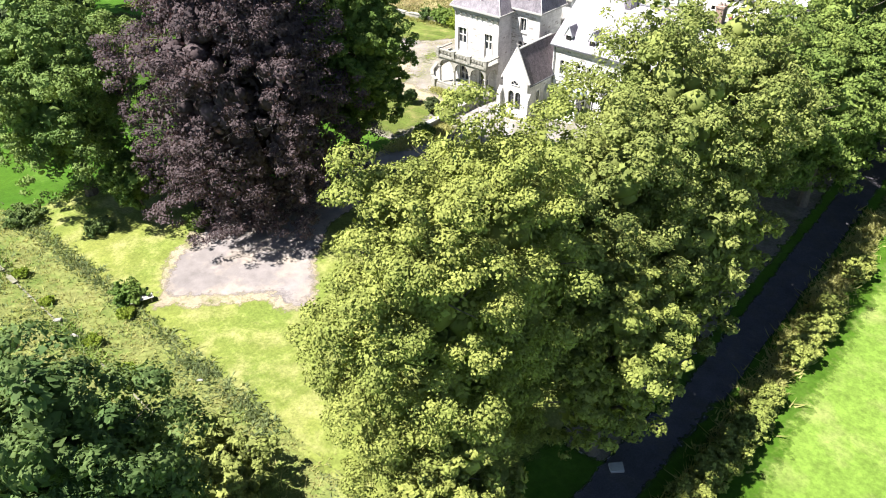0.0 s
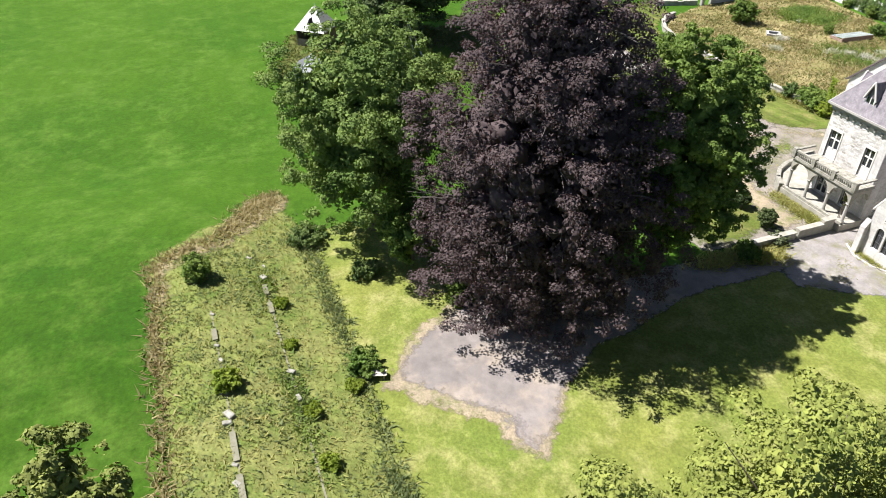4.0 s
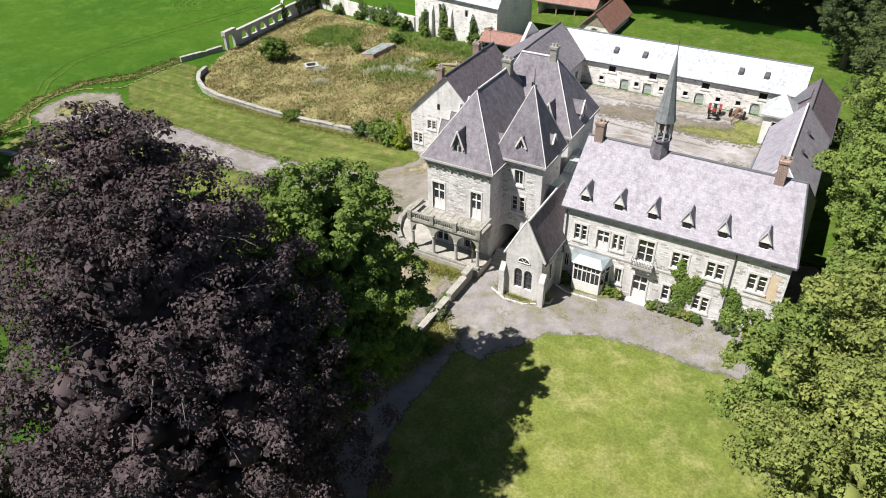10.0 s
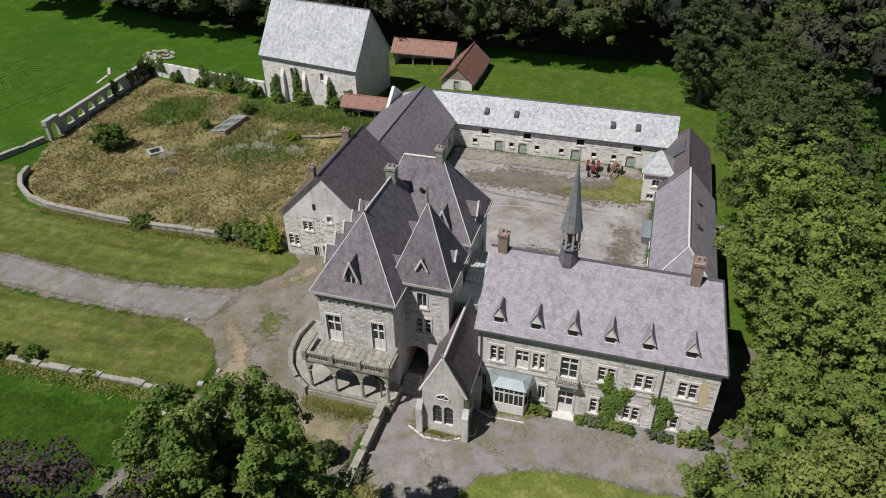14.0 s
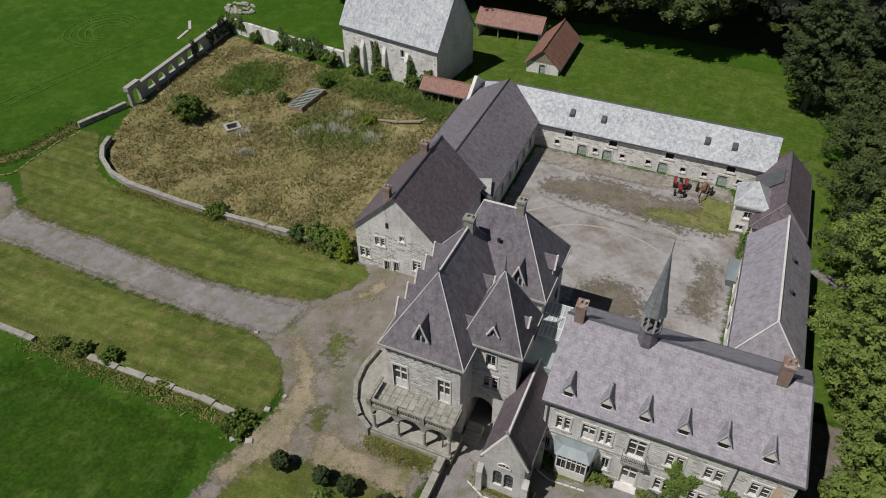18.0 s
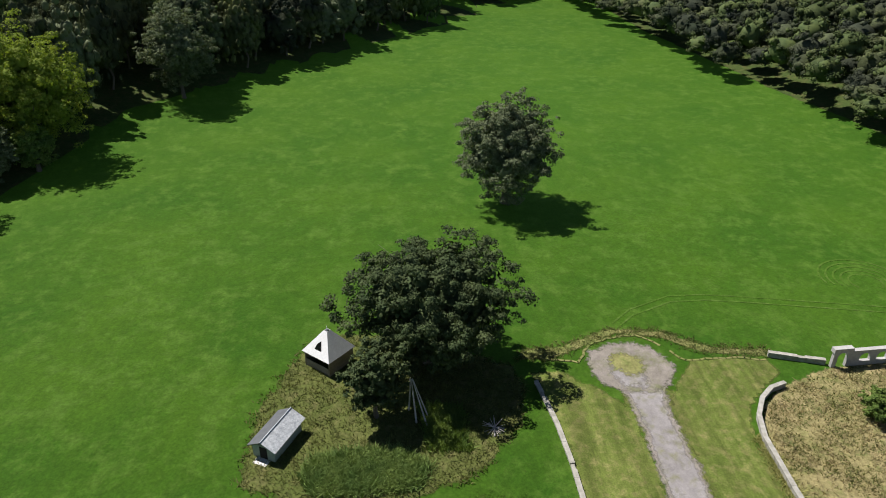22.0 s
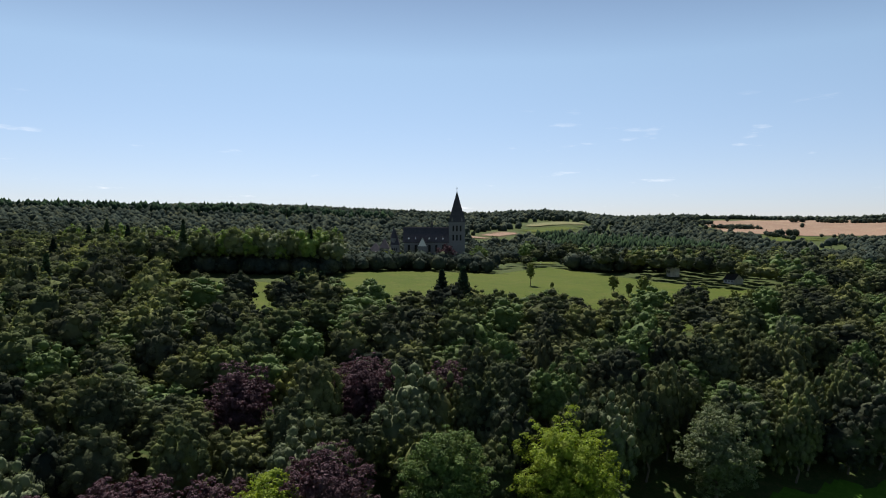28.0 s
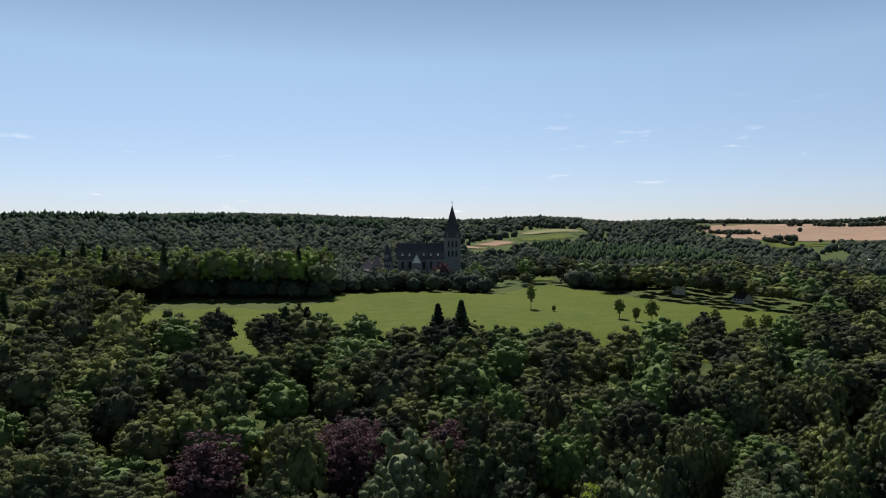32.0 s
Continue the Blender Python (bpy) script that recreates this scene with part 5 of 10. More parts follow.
for sx in (6.5, 8.28):
    rod(rail, (sx, -0.7, 5.25), (sx, 0, 5.25), 0.02, 0.02, 5)
    rod(rail, (sx, -0.7, 4.55), (sx, 0, 4.55), 0.02, 0.02, 5)
part("railing", rail, M_LEAD, bal, "black wrought-iron railing")
for bx0 in (6.6, 7.95):
    part("bracket", boxes((bx0, bx0 + 0.2, -0.6, 0.0, 3.9, 4.3)), M_TRIM, bal)
part("doorstep", boxes((6.5, 8.25, -0.7, 0.0, 0.35, 0.62), (6.3, 8.45, -1.05, -0.7, 0.3, 0.5)), M_TRIM_PALE, wing)
part("ochre_stain", hull([(16.75, -0.012, 4.5), (17.1, -0.012, 4.1), (17.7, -0.012, 4.25), (17.95, -0.012, 5.0), (17.8, -0.012, 6.1), (17.95, -0.012, 6.9), (17.3, -0.012, 7.0), (16.95, -0.012, 6.3), (17.05, -0.012, 5.4)], [tuple(range(9))]), M_OCHRE, wing, "ochre lichen stain on the wall")
# bay window
bay = part("bay_window", hull([(1.2, 0, 0.4), (4.7, 0, 0.4), (4.2, -1.25, 0.4), (1.7, -1.25, 0.4), (1.2, 0, 1.45), (4.7, 0, 1.45), (4.2, -1.25, 1.45), (1.7, -1.25, 1.45)], [(3, 2, 6, 7), (2, 1, 5, 6), (0, 3, 7, 4), (4, 7, 6, 5), (0, 1, 2, 3)]), M_WHITE, wing, "white wooden bay window")
for pa, pb, k in (((1.7, -1.25), (4.2, -1.25), 3), ((1.2, 0), (1.7, -1.25), 1), ((4.2, -1.25), (4.7, 0), 1)):
    m = frame_of(pa, pb)
    ln = math.hypot(pb[0] - pa[0], pb[1] - pa[1])
    bm = boxes((0, ln, 0, 0.1, 1.45, 1.6), (0, ln, 0, 0.1, 3.3, 3.5), (0, ln, 0.02, 0.08, 2.75, 2.85))
    for i in range(k + 1):
        sx = (ln - 0.1) * i / k
        box(bm, sx, sx + 0.1, 0, 0.1, 1.6, 3.3)
    for i in range(k):
        sx = (ln - 0.1) * (i + 0.5) / k
        box(bm, sx + 0.02, sx + 0.07, 0.02, 0.08, 1.6, 3.3)
    part("bay_frame", put(bm, m), M_WHITE, bay)
    part("pane", put(boxes((0.05, ln - 0.05, 0.06, 0.08, 1.6, 3.3)), m), M_GLASS, bay)
part("bay_roof", hull([(1.0, 0, 3.5), (4.9, 0, 3.5), (4.35, -1.45, 3.5), (1.55, -1.45, 3.5), (1.3, 0, 4.1), (4.6, 0, 4.1), (3.9, -0.75, 4.05), (2.0, -0.75, 4.05)], [(3, 2, 6, 7), (2, 1, 5, 6), (0, 3, 7, 4), (4, 7, 6, 5), (0, 1, 2, 3)]), M_COPPER, bay, "pale verdigris metal roof")
# belfry on the ridge
bx, by = 5.95, 5.2
bel = thing("belfry", (bx, by, 12.2), "slender slate belfry spire on the wing's ridge", "belfry")


def ring(bm, z, r, n=8):
    return [bm.verts.new((bx + r * math.cos(2 * math.pi * (i + 0.5) / n), by + r * math.sin(2 * math.pi * (i + 0.5) / n), z)) for i in range(n)]


def tube(rows, mat, name, label=""):
    bm = bmesh.new()
    rs = [ring(bm, z, r) for z, r in rows]
    for p, q in zip(rs, rs[1:]):
        for i in range(8):
            bm.faces.new((p[i], p[(i + 1) % 8], q[(i + 1) % 8], q[i]))
    bm.faces.new(rs[0][::-1])
    bm.faces.new(rs[-1])
    return part(name, bm, mat, bel, label)


tube([(11.2, 0.85), (12.6, 0.78), (13.5, 0.7), (13.6, 0.85), (13.75, 0.85)], M_SLATE, "base")
tube([(15.3, 0.9), (15.4, 0.88), (16.0, 0.74), (18.5, 0.38), (20.9, 0.06)], M_SPIRE, "spire", "grey-green slate spire")
for i in range(8):
    a = 2 * math.pi * (i + 0.5) / 8
    px, py = bx + 0.7 * math.cos(a), by + 0.7 * math.sin(a)
    part("post", boxes((px - 0.08, px + 0.08, py - 0.08, py + 0.08, 13.75, 15.35)), M_TRIM, bel)
tube([(14.5, 0.4), (14.9, 0.38), (15.2, 0.2)], M_RUST, "bell")
part("finial", rods(((bx, by, 20.9), (bx, by, 22.2), 0.03, 0.02, 6)), M_LEAD, bel)

# ---- the main pavilion ----
PX0, PX1, PY0, PY1, PE, PR = -13.15, -6.65, -1.3, 11.0, 10.25, 15.85
pav = thing("mansion_pavilion", (-10, 4, 0.5), "tall limestone pavilion with a steep dark slate roof", "building")
facade(pav, (PX0, PY0), (PX1, PY0), G0, PE, [(0.55, 1.8, 4.9, 7.7, "door"), (4.55, 5.6, 4.9, 7.7, "door"), (0.9, 2.2, 1.3, 3.7, "cross"), (3.9, 5.2, 1.3, 3.7, "cross")], M_STONE_GREY, label="squared limestone front wall")
facade(pav, (PX1, PY0 + 0.45), (PX1, PY1), G0, PE, [(4.5, 5.6, 5.2, 7.2, "cross")], M_STONE_GREY)
facade(pav, (PX1 - 0.45, PY1), (PX0 + 0.45, PY1), G0, PE, [], M_STONE_GREY)
facade(pav, (PX0, PY1), (PX0, PY0 + 0.45), G0, PE, [(1.5 + 3 * i, 2.7 + 3 * i, 5.2, 7.4, "cross") for i in range(4)], M_STONE_GREY)
spire_roof(pav, PX0, PX1, PY0, PY1, PE, PR, M_SLATE, 0.4, (-10.0, 2.3, -9.9, 8.8))
part("cornice_band", boxes((PX0 - 0.12, PX1 + 0.12, PY0 - 0.12, PY0, 9.55, 9.8), (PX0 - 0.2, PX1 + 0.2, PY0 - 0.22, PY0, 9.8, 10.02)), M_TRIM, pav)
for i in range(9):
    part("corbel", boxes((PX0 + 0.1 + i * 0.77, PX0 + 0.3 + i * 0.77, PY0 - 0.16, PY0, 9.3, 9.55)), M_COPING, pav)
dormer(pav, -10.1, -0.95, 10.75, 0.95, 1.05, 1.6, 0, M_SLATE, roof_h=1.35)
for i in range(5):
    dormer(pav, PX0 + 0.3, 1.2 + 1.8 * i, 11.0, 1.1, 0.75, 2.2, 3, M_SLATE, roof_h=1.1)
for yy, h in ((2.0, 0.5), (6.5, 0.9)):
    dormer(pav, PX1 - 0.35, yy, 11.0, 0.95, h, 1.9, 1, M_SLATE, roof_h=0.85)
chimney(pav, -9.9, 8.4, 14.8, 16.7, 0.85, 0.7, M_MOSSY)
part("finial", rods(((-10, 2.3, 15.8), (-10, 2.3, 16.7), 0.06, 0.03, 6)), M_LEAD, pav)
# rear pavilion
rear = thing("rear_pavilion", (-6.8, 11, 0.5), "rear limestone pavilion with a hipped slate roof", "building")
facade(rear, (-6.65, 7.6), (-2.9, 7.6), G0, 10.7, [(1.5, 2.6, 7.9, 9.6, "cross")], M_STONE_GREY)
facade(rear, (-2.9, 7.6 + 0.45), (-2.9, 14.6), G0, 10.7, [(1.5, 2.6, 5.4, 7.4, "cross"), (4.2, 5.3, 5.4, 7.4, "cross"), (1.5, 2.6, 1.6, 3.6, "cross"), (4.2, 5.3, 1.6, 3.6, "cross")], M_STONE_GREY)
facade(rear, (-2.9 - 0.45, 14.6), (-11.6, 14.6), G0, 10.7, [(1.4 + 2.4 * i, 2.5 + 2.4 * i, 5.4, 7.4, "cross") for i in range(3)], M_STONE_GREY)
facade(rear, (-11.6, 14.6 - 0.45), (-11.6, 11.0), G0, 10.7, [], M_STONE_GREY)
spire_roof(rear, -11.6, -2.9, 7.6, 14.6, 10.75, 16.6, M_SLATE, 0.35, (-9.7, 11.1, -6.1, 11.1))
dormer(rear, -5.2, 7.75, 11.2, 0.85, 0.95, 1.5, 0, M_SLATE, roof_h=1.3)
dormer(rear, -2.95, 10.6, 11.2, 0.9, 0.95, 1.5, 1, M_SLATE, roof_h=0.9)
chimney(rear, -6.4, 11.1, 15.2, 17.6, 0.66, 0.62, M_MOSSY)
part("rooflight", boxes((-7.7, -7.4, 9.2, 9.35, 14.15, 14.5)), M_GLASS, rear)
# stair turret
tur = thing("stair_turret", (-5, 3.4, 0.5), "square limestone stair turret with a pointed slate roof", "tower")
facade(tur, (-7.2, 1.2), (-2.8, 1.2), 4.2, 10.7, [(1.75, 2.55, 8.1, 9.6, "plain"), (1.55, 2.85, 5.3, 6.9, "pair")], M_STONE_GREY, label="pale squared limestone")
facade(tur, (-2.8, 1.65), (-2.8, 5.6), G0, 10.7, [], M_STONE_GREY)
facade(tur, (-3.25, 5.6), (-6.75, 5.6), G0, 10.7, [], M_STONE_GREY)
facade(tur, (-7.2, 5.6), (-7.2, 1.65), G0, 10.7, [], M_STONE_GREY)


def arch_wall(owner, m, length, z0, z1, arches, thick, mat, name="arcade", label=""):
    """A wall pierced by round arches; arches: (middle, half width, spring height, foot height)."""
    bm = bmesh.new()
    cur = 0.0
    for c, r, zs, zf in arches:
        if c - r > cur + 1e-4:
            box(bm, cur, c - r, 0, thick, z0, z1)
        if zf > z0 + 1e-4:
            box(bm, c - r, c + r, 0, thick, z0, zf)
        n = 10
        for i in range(n):
            a0, a1 = math.pi * i / n, math.pi * (i + 1) / n
            p, q = (c - r * math.cos(a0), zs + r * math.sin(a0)), (c - r * math.cos(a1), zs + r * math.sin(a1))
            v = [bm.verts.new((x, y, z)) for y in (0, thick) for x, z in (p, q, (q[0], z1), (p[0], z1))]
            for f in ((0, 1, 2, 3), (7, 6, 5, 4), (0, 4, 5, 1), (3, 2, 6, 7)):
                bm.faces.new([v[j] for j in f])
        cur = c + r
    if length > cur + 1e-4:
        box(bm, cur, length, 0, thick, z0, z1)
    bmesh.ops.recalc_face_normals(bm, faces=bm.faces)
    bmesh.ops.remove_doubles(bm, verts=bm.verts, dist=1e-4)
    return part(name, put(bm, m), mat, owner, label)


arch_wall(tur, frame_of((-7.2, 1.2), (-2.8, 1.2)), 4.4, G0, 4.2, [(1.5, 1.05, 2.6, G0)], 0.45, M_STONE_GREY, "archway", "dark vaulted archway under the turret")
# black sheet paints the unlit depth of the archway
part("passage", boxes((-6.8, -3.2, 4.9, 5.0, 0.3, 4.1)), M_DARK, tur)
spire_roof(tur, -7.2, -2.8, 1.2, 5.6, 10.7, 16.9, M_SLATE, 0.38, (-5.05, 3.4, -5.05, 3.4))
dormer(tur, -5.0, 1.35, 11.45, 0.7, 0.6, 1.2, 0, M_SLATE, roof_h=0.75)
dormer(tur, -2.95, 3.4, 11.6, 0.7, 0.55, 1.2, 1, M_SLATE, roof_h=0.5)
part("finial", rods(((-5.05, 3.4, 16.8), (-5.05, 3.4, 18.3), 0.07, 0.02, 6)), M_LEAD, tur)
# flat link with a glass roof
link = thing("link_building", (-1.4, 5.2, 0.5), "flat-roofed link with a zinc roof and a glass lantern", "building")
facade(link, (-2.8, 3.2), (0, 3.2), G0, 7.2, [], M_STONE_GREY)
part("flat_roof", boxes((-2.8, 0.0, 3.2, 10.6, 7.2, 7.42)), M_ZINC, link)
part("parapet", boxes((-2.8, 0.0, 3.1, 3.25, 7.2, 7.75)), M_ZINC, link)
facade(link, (-0.1, 10.6), (-2.8, 10.6), G0, 7.2, [(0.8, 2.0, 4.6, 6.4, "cross")], M_STONE_GREY)
gl = boxes((-2.72, -0.5, 6.3, 6.42, 7.42, 7.72), (-2.72, -0.5, 9.58, 9.7, 7.42, 8.5), (-2.72, -2.6, 6.42, 9.58, 7.42, 7.6), (-0.62, -0.5, 6.42, 9.58, 7.42, 7.6))
lan = part("lantern", gl, M_ZINC, link, "glazed roof lantern")
# pale zinc in place of glass paints the sky's reflection on the panes
part("lantern_pane", slabs([[(-2.7, 6.3, 7.72), (-0.52, 6.3, 7.72), (-0.52, 9.7, 8.5), (-2.7, 9.7, 8.5)]], 0.03), M_ZINC, lan)
for i in range(7):
    x = -2.7 + 2.18 * i / 6
    part("glazing_bar", rods(((x, 6.28, 7.76), (x, 9.72, 8.54), 0.04, 0.04, 5)), M_WHITE, lan)
for y in (6.3, 7.4, 8.55, 9.7):
    z = 7.76 + (y - 6.3) / 3.4 * 0.78
    part("glazing_bar", rods(((-2.72, y, z), (-0.5, y, z), 0.045, 0.045, 5)), M_WHITE, lan)
# porch
por = thing("entrance_chapel", (-1.5, -2, 0.5), "small gabled limestone porch with lancet windows", "porch")
QX0, QX1, QY0, QY1, QE, QR = -3.25, 0.1, -4.75, 3.2, 5.2, 8.45
qm = frame_of((QX0, QY0), (QX1, QY0))
QW = QX1 - QX0
arch_wall(por, qm, QW, G0, QE, [(1.2, 0.37, 3.3, 1.6), (2.12, 0.37, 3.3, 1.6)], 0.4, M_STONE_GREY, "front_wall", "pale limestone gable wall")
part("gable", put(hull([(0, 0, QE), (QW, 0, QE), (QW / 2, 0, QR), (0, 0.4, QE), (QW, 0.4, QE), (QW / 2, 0.4, QR)], [(0, 1, 2), (5, 4, 3), (1, 4, 5, 2), (3, 0, 2, 5)]), qm), M_STONE_GREY, por)
for c in (1.2, 2.12):
    part("lancet_pane", put(boxes((c - 0.37, c + 0.37, 0.2, 0.23, 1.6, 3.68)), qm), M_GLASS, por)
    part("lancet_grille", put(boxes((c - 0.02, c + 0.02, 0.16, 0.2, 1.6, 3.6), (c - 0.37, c + 0.37, 0.16, 0.2, 2.2, 2.24), (c - 0.37, c + 0.37, 0.16, 0.2, 2.9, 2.94)), qm), M_LEAD, por)
fan_sill = bmesh.new()
rod(fan_sill, (1.12, -0.03, 4.42), (2.24, -0.03, 4.42), 0.055, 0.055, 6)
fan = part("fan_window", put(fan_sill, qm), M_TRIM_PALE, por)
for i in range(10):
    a0, a1 = math.pi * i / 10, math.pi * (i + 1) / 10
    bm = bmesh.new()
    rod(bm, (1.68 - 0.55 * math.cos(a0), -0.03, 4.44 + 0.52 * math.sin(a0)), (1.68 - 0.55 * math.cos(a1), -0.03, 4.44 + 0.52 * math.sin(a1)), 0.06, 0.06, 6)
    part("arch_stone", put(bm, qm), M_TRIM_PALE, fan)
part("fan_pane", put(hull([(1.68 - 0.53 * math.cos(math.pi * i / 10), -0.02, 4.44 + 0.5 * math.sin(math.pi * i / 10)) for i in range(11)], [tuple(range(11))]), qm), M_GLASS, fan)
for c in (-0.24, 0.24):
    part("fan_mullion", put(rods(((1.68, -0.03, 4.44), (1.68 + c, -0.03, 4.44 + 0.42), 0.03, 0.03, 5)), qm), M_TRIM_PALE, fan)
facade(por, (QX1, QY0 + 0.4), (QX1, QY1), G0, QE, [(1.4, 1.9, 1.9, 3.6, "plain"), (3.6, 4.1, 1.9, 3.6, "plain")], M_STONE_GREY, 0.4)
facade(por, (QX0, QY1), (QX0, QY0 + 0.4), G0, QE, [(2.0, 2.5, 1.9, 3.6, "plain")], M_STONE_GREY, 0.4)
gable_roof(por, QX0, QX1, QY0 + 0.3, QY1, QE, QR - 0.05, "y", M_SLATE_VIOLET, 0.22, trim=M_TRIM_PALE, label="dark violet slates")
part("coping", rods(((QX0 - 0.2, QY0 + 0.1, QE - 0.3), ((QX0 + QX1) / 2, QY0 + 0.1, QR + 0.15), 0.13, 0.13, 6), ((QX1 + 0.2, QY0 + 0.1, QE - 0.3), ((QX0 + QX1) / 2, QY0 + 0.1, QR + 0.15), 0.13, 0.13, 6)), M_TRIM_PALE, por)
part("cross", rods((((QX0 + QX1) / 2, QY0 + 0.1, QR), ((QX0 + QX1) / 2, QY0 + 0.1, QR + 0.8), 0.04, 0.04, 6), (((QX0 + QX1) / 2 - 0.22, QY0 + 0.1, QR + 0.55), ((QX0 + QX1) / 2 + 0.22, QY0 + 0.1, QR + 0.55), 0.035, 0.035, 6)), M_TRIM, por)
for bx0, by0 in ((QX0 - 0.45, QY0 - 0.45), (QX1 - 0.05, QY0 - 0.45), (QX0 - 0.55, -1.5), (QX1, -1.5)):
    part("buttress", hull([(bx0, by0, 0.2), (bx0 + 0.5, by0, 0.2), (bx0 + 0.5, by0 + 0.5, 0.2), (bx0, by0 + 0.5, 0.2), (bx0, by0, 3.2), (bx0 + 0.5, by0, 3.2), (bx0 + 0.5, by0 + 0.5, 3.9), (bx0, by0 + 0.5, 3.9)], [(3, 2, 1, 0), (4, 5, 6, 7), (0, 1, 5, 4), (1, 2, 6, 5), (2, 3, 7, 6), (3, 0, 4, 7)]), M_STONE_GREY, por)
# loggia and balcony
log = thing("loggia_terrace", (-10.5, -2.6, 0.5), "stone loggia with round arches and a slabbed balcony", "loggia")
LX0, LX1, LY0 = -13.7, -6.5, -3.7
part("podium", boxes((LX0 - 0.3, LX1 + 0.2, LY0 - 0.35, PY0, 0.0, 1.25)), M_COPING, log)
aw = (LX1 - LX0) / 3
arch_wall(log, frame_of((LX0, LY0), (LX1, LY0)), LX1 - LX0, 3.3, 4.55, [(aw * (i + 0.5), aw / 2 - 0.16, 3.3, 3.3) for i in range(3)], 0.3, M_COPING, "arcade")
arch_wall(log, frame_of((LX1, LY0 + 0.3), (LX1, PY0)), 2.1, 3.3, 4.55, [(1.05, 0.9, 3.3, 3.3)], 0.3, M_COPING, "side_arch")
arch_wall(log, frame_of((LX0, PY0), (LX0, LY0 + 0.3)), 2.1, 3.3, 4.55, [(1.05, 0.9, 3.3, 3.3)], 0.3, M_COPING, "side_arch")
for i in range(4):
    x = LX0 + aw * i + (0.15 if i == 0 else -0.15 if i == 3 else 0)
    part("column", rods(((x, LY0 + 0.15, 1.25), (x, LY0 + 0.15, 1.45), 0.24, 0.2, 10), ((x, LY0 + 0.15, 1.45), (x, LY0 + 0.15, 3.1), 0.15, 0.14, 10), ((x, LY0 + 0.15, 3.1), (x, LY0 + 0.15, 3.32), 0.15, 0.24, 10)), M_TRIM, log)
part("sill_wall", boxes((LX0 - 0.2, LX1 + 0.1, LY0 - 0.28, LY0 - 0.02, 1.25, 1.5)), M_MOSSY, log)
dk = part("deck", boxes((LX0 - 0.15, LX1 + 0.15, LY0 - 0.15, PY0, 4.55, 4.72)), M_MOSSY, log, "mossy slabbed balcony floor")
parapet = bmesh.new()
for a, b, c, d in ((LX0 - 0.1, LX1 + 0.1, LY0 - 0.12, LY0 + 0.12), (LX0 - 0.12, LX0 + 0.12, LY0 + 0.12, PY0), (LX1 - 0.12, LX1 + 0.12, LY0 + 0.12, PY0)):
    box(parapet, a, b, c, d, 5.35, 5.5)
    box(parapet, a, b, c, d, 4.72, 4.85)
part("balustrade_rail", parapet, M_MOSSY, log)
for i in range(4):
    x = LX0 + (LX1 - LX0) * i / 3
    part("pier", boxes((x - 0.2, x + 0.2, LY0 - 0.2, LY0 + 0.2, 4.72, 5.62)), M_MOSSY, log)
for i in range(30):
    x = LX0 + 0.3 + i * (LX1 - LX0 - 0.6) / 29
    part("baluster", rods(((x, LY0, 4.85), (x, LY0, 5.1), 0.05, 0.09, 6), ((x, LY0, 5.1), (x, LY0, 5.35), 0.09, 0.04, 6)), M_MOSSY, log)
rng = random.Random(5)
slab_meshes = []
for i in range(4):
    bm = boxes((-0.28, 0.28, -0.27, 0.27, 0, 0.06))
    bmesh.ops.bevel(bm, geom=bm.edges[:], offset=0.02, segments=1, affect="EDGES")
    me = bpy.data.meshes.new("slab")
    bm.to_mesh(me)
    bm.free()
    me.materials.append(M_COPING if i % 2 else M_MOSSY)
    slab_meshes.append(me)
for i in range(12):
    for j in range(4):
        ob = new("slab", slab_meshes[rng.randrange(4)])
        ob.matrix_basis = pose(LX0 + 0.42 + i * 0.58, LY0 + 0.42 + j * 0.56, 4.72 + rng.uniform(-0.012, 0.012), rng.uniform(-1, 1), rng.uniform(-1, 1), rng.uniform(-2, 2))
        attach(ob, dk)
# curved terrace wall
cw = bmesh.new()
arc = [(-13.9, -4.0), (-15.2, -3.2), (-16.4, -1.9), (-17.2, -0.2), (-17.5, 1.8), (-17.2, 4.0)]


def poly_wall(bm, pts, h, thick, foot=0.4, cope=0.0):
    for (xa, ya), (xb, yb) in zip(pts, pts[1:]):
        za, zb = at_land(xa, ya), at_land(xb, yb)
        d = Vector((xb - xa, yb - ya, 0)).normalized()
        n = Vector((-d.y, d.x, 0)) * thick / 2
        e = d * thick * 0.25
        v = [bm.verts.new(p) for p in (Vector((xa, ya, za - foot)) - n - e, Vector((xb, yb, zb - foot)) - n + e, Vector((xb, yb, zb - foot)) + n + e, Vector((xa, ya, za - foot)) + n - e,
                                       Vector((xa, ya, za + h)) - n - e, Vector((xb, yb, zb + h)) - n + e, Vector((xb, yb, zb + h)) + n + e, Vector((xa, ya, za + h)) + n - e)]
        for f in ((3, 2, 1, 0), (4, 5, 6, 7), (0, 1, 5, 4), (1, 2, 6, 5), (2, 3, 7, 6), (3, 0, 4, 7)):
            bm.faces.new([v[i] for i in f])


def subdivide_line(pts, step, wob=0.0):
    out = []
    for a, b in zip(pts, pts[1:]):
        k = max(1, int(math.hypot(b[0] - a[0], b[1] - a[1]) / step))
        out += [(a[0] + (b[0] - a[0]) * i / k + wob * noise.noise((a[0] + i, a[1], 1.5)), a[1] + (b[1] - a[1]) * i / k + wob * noise.noise((a[0], a[1] + i, 7.5))) for i in range(k)]
    return out + [pts[-1]]


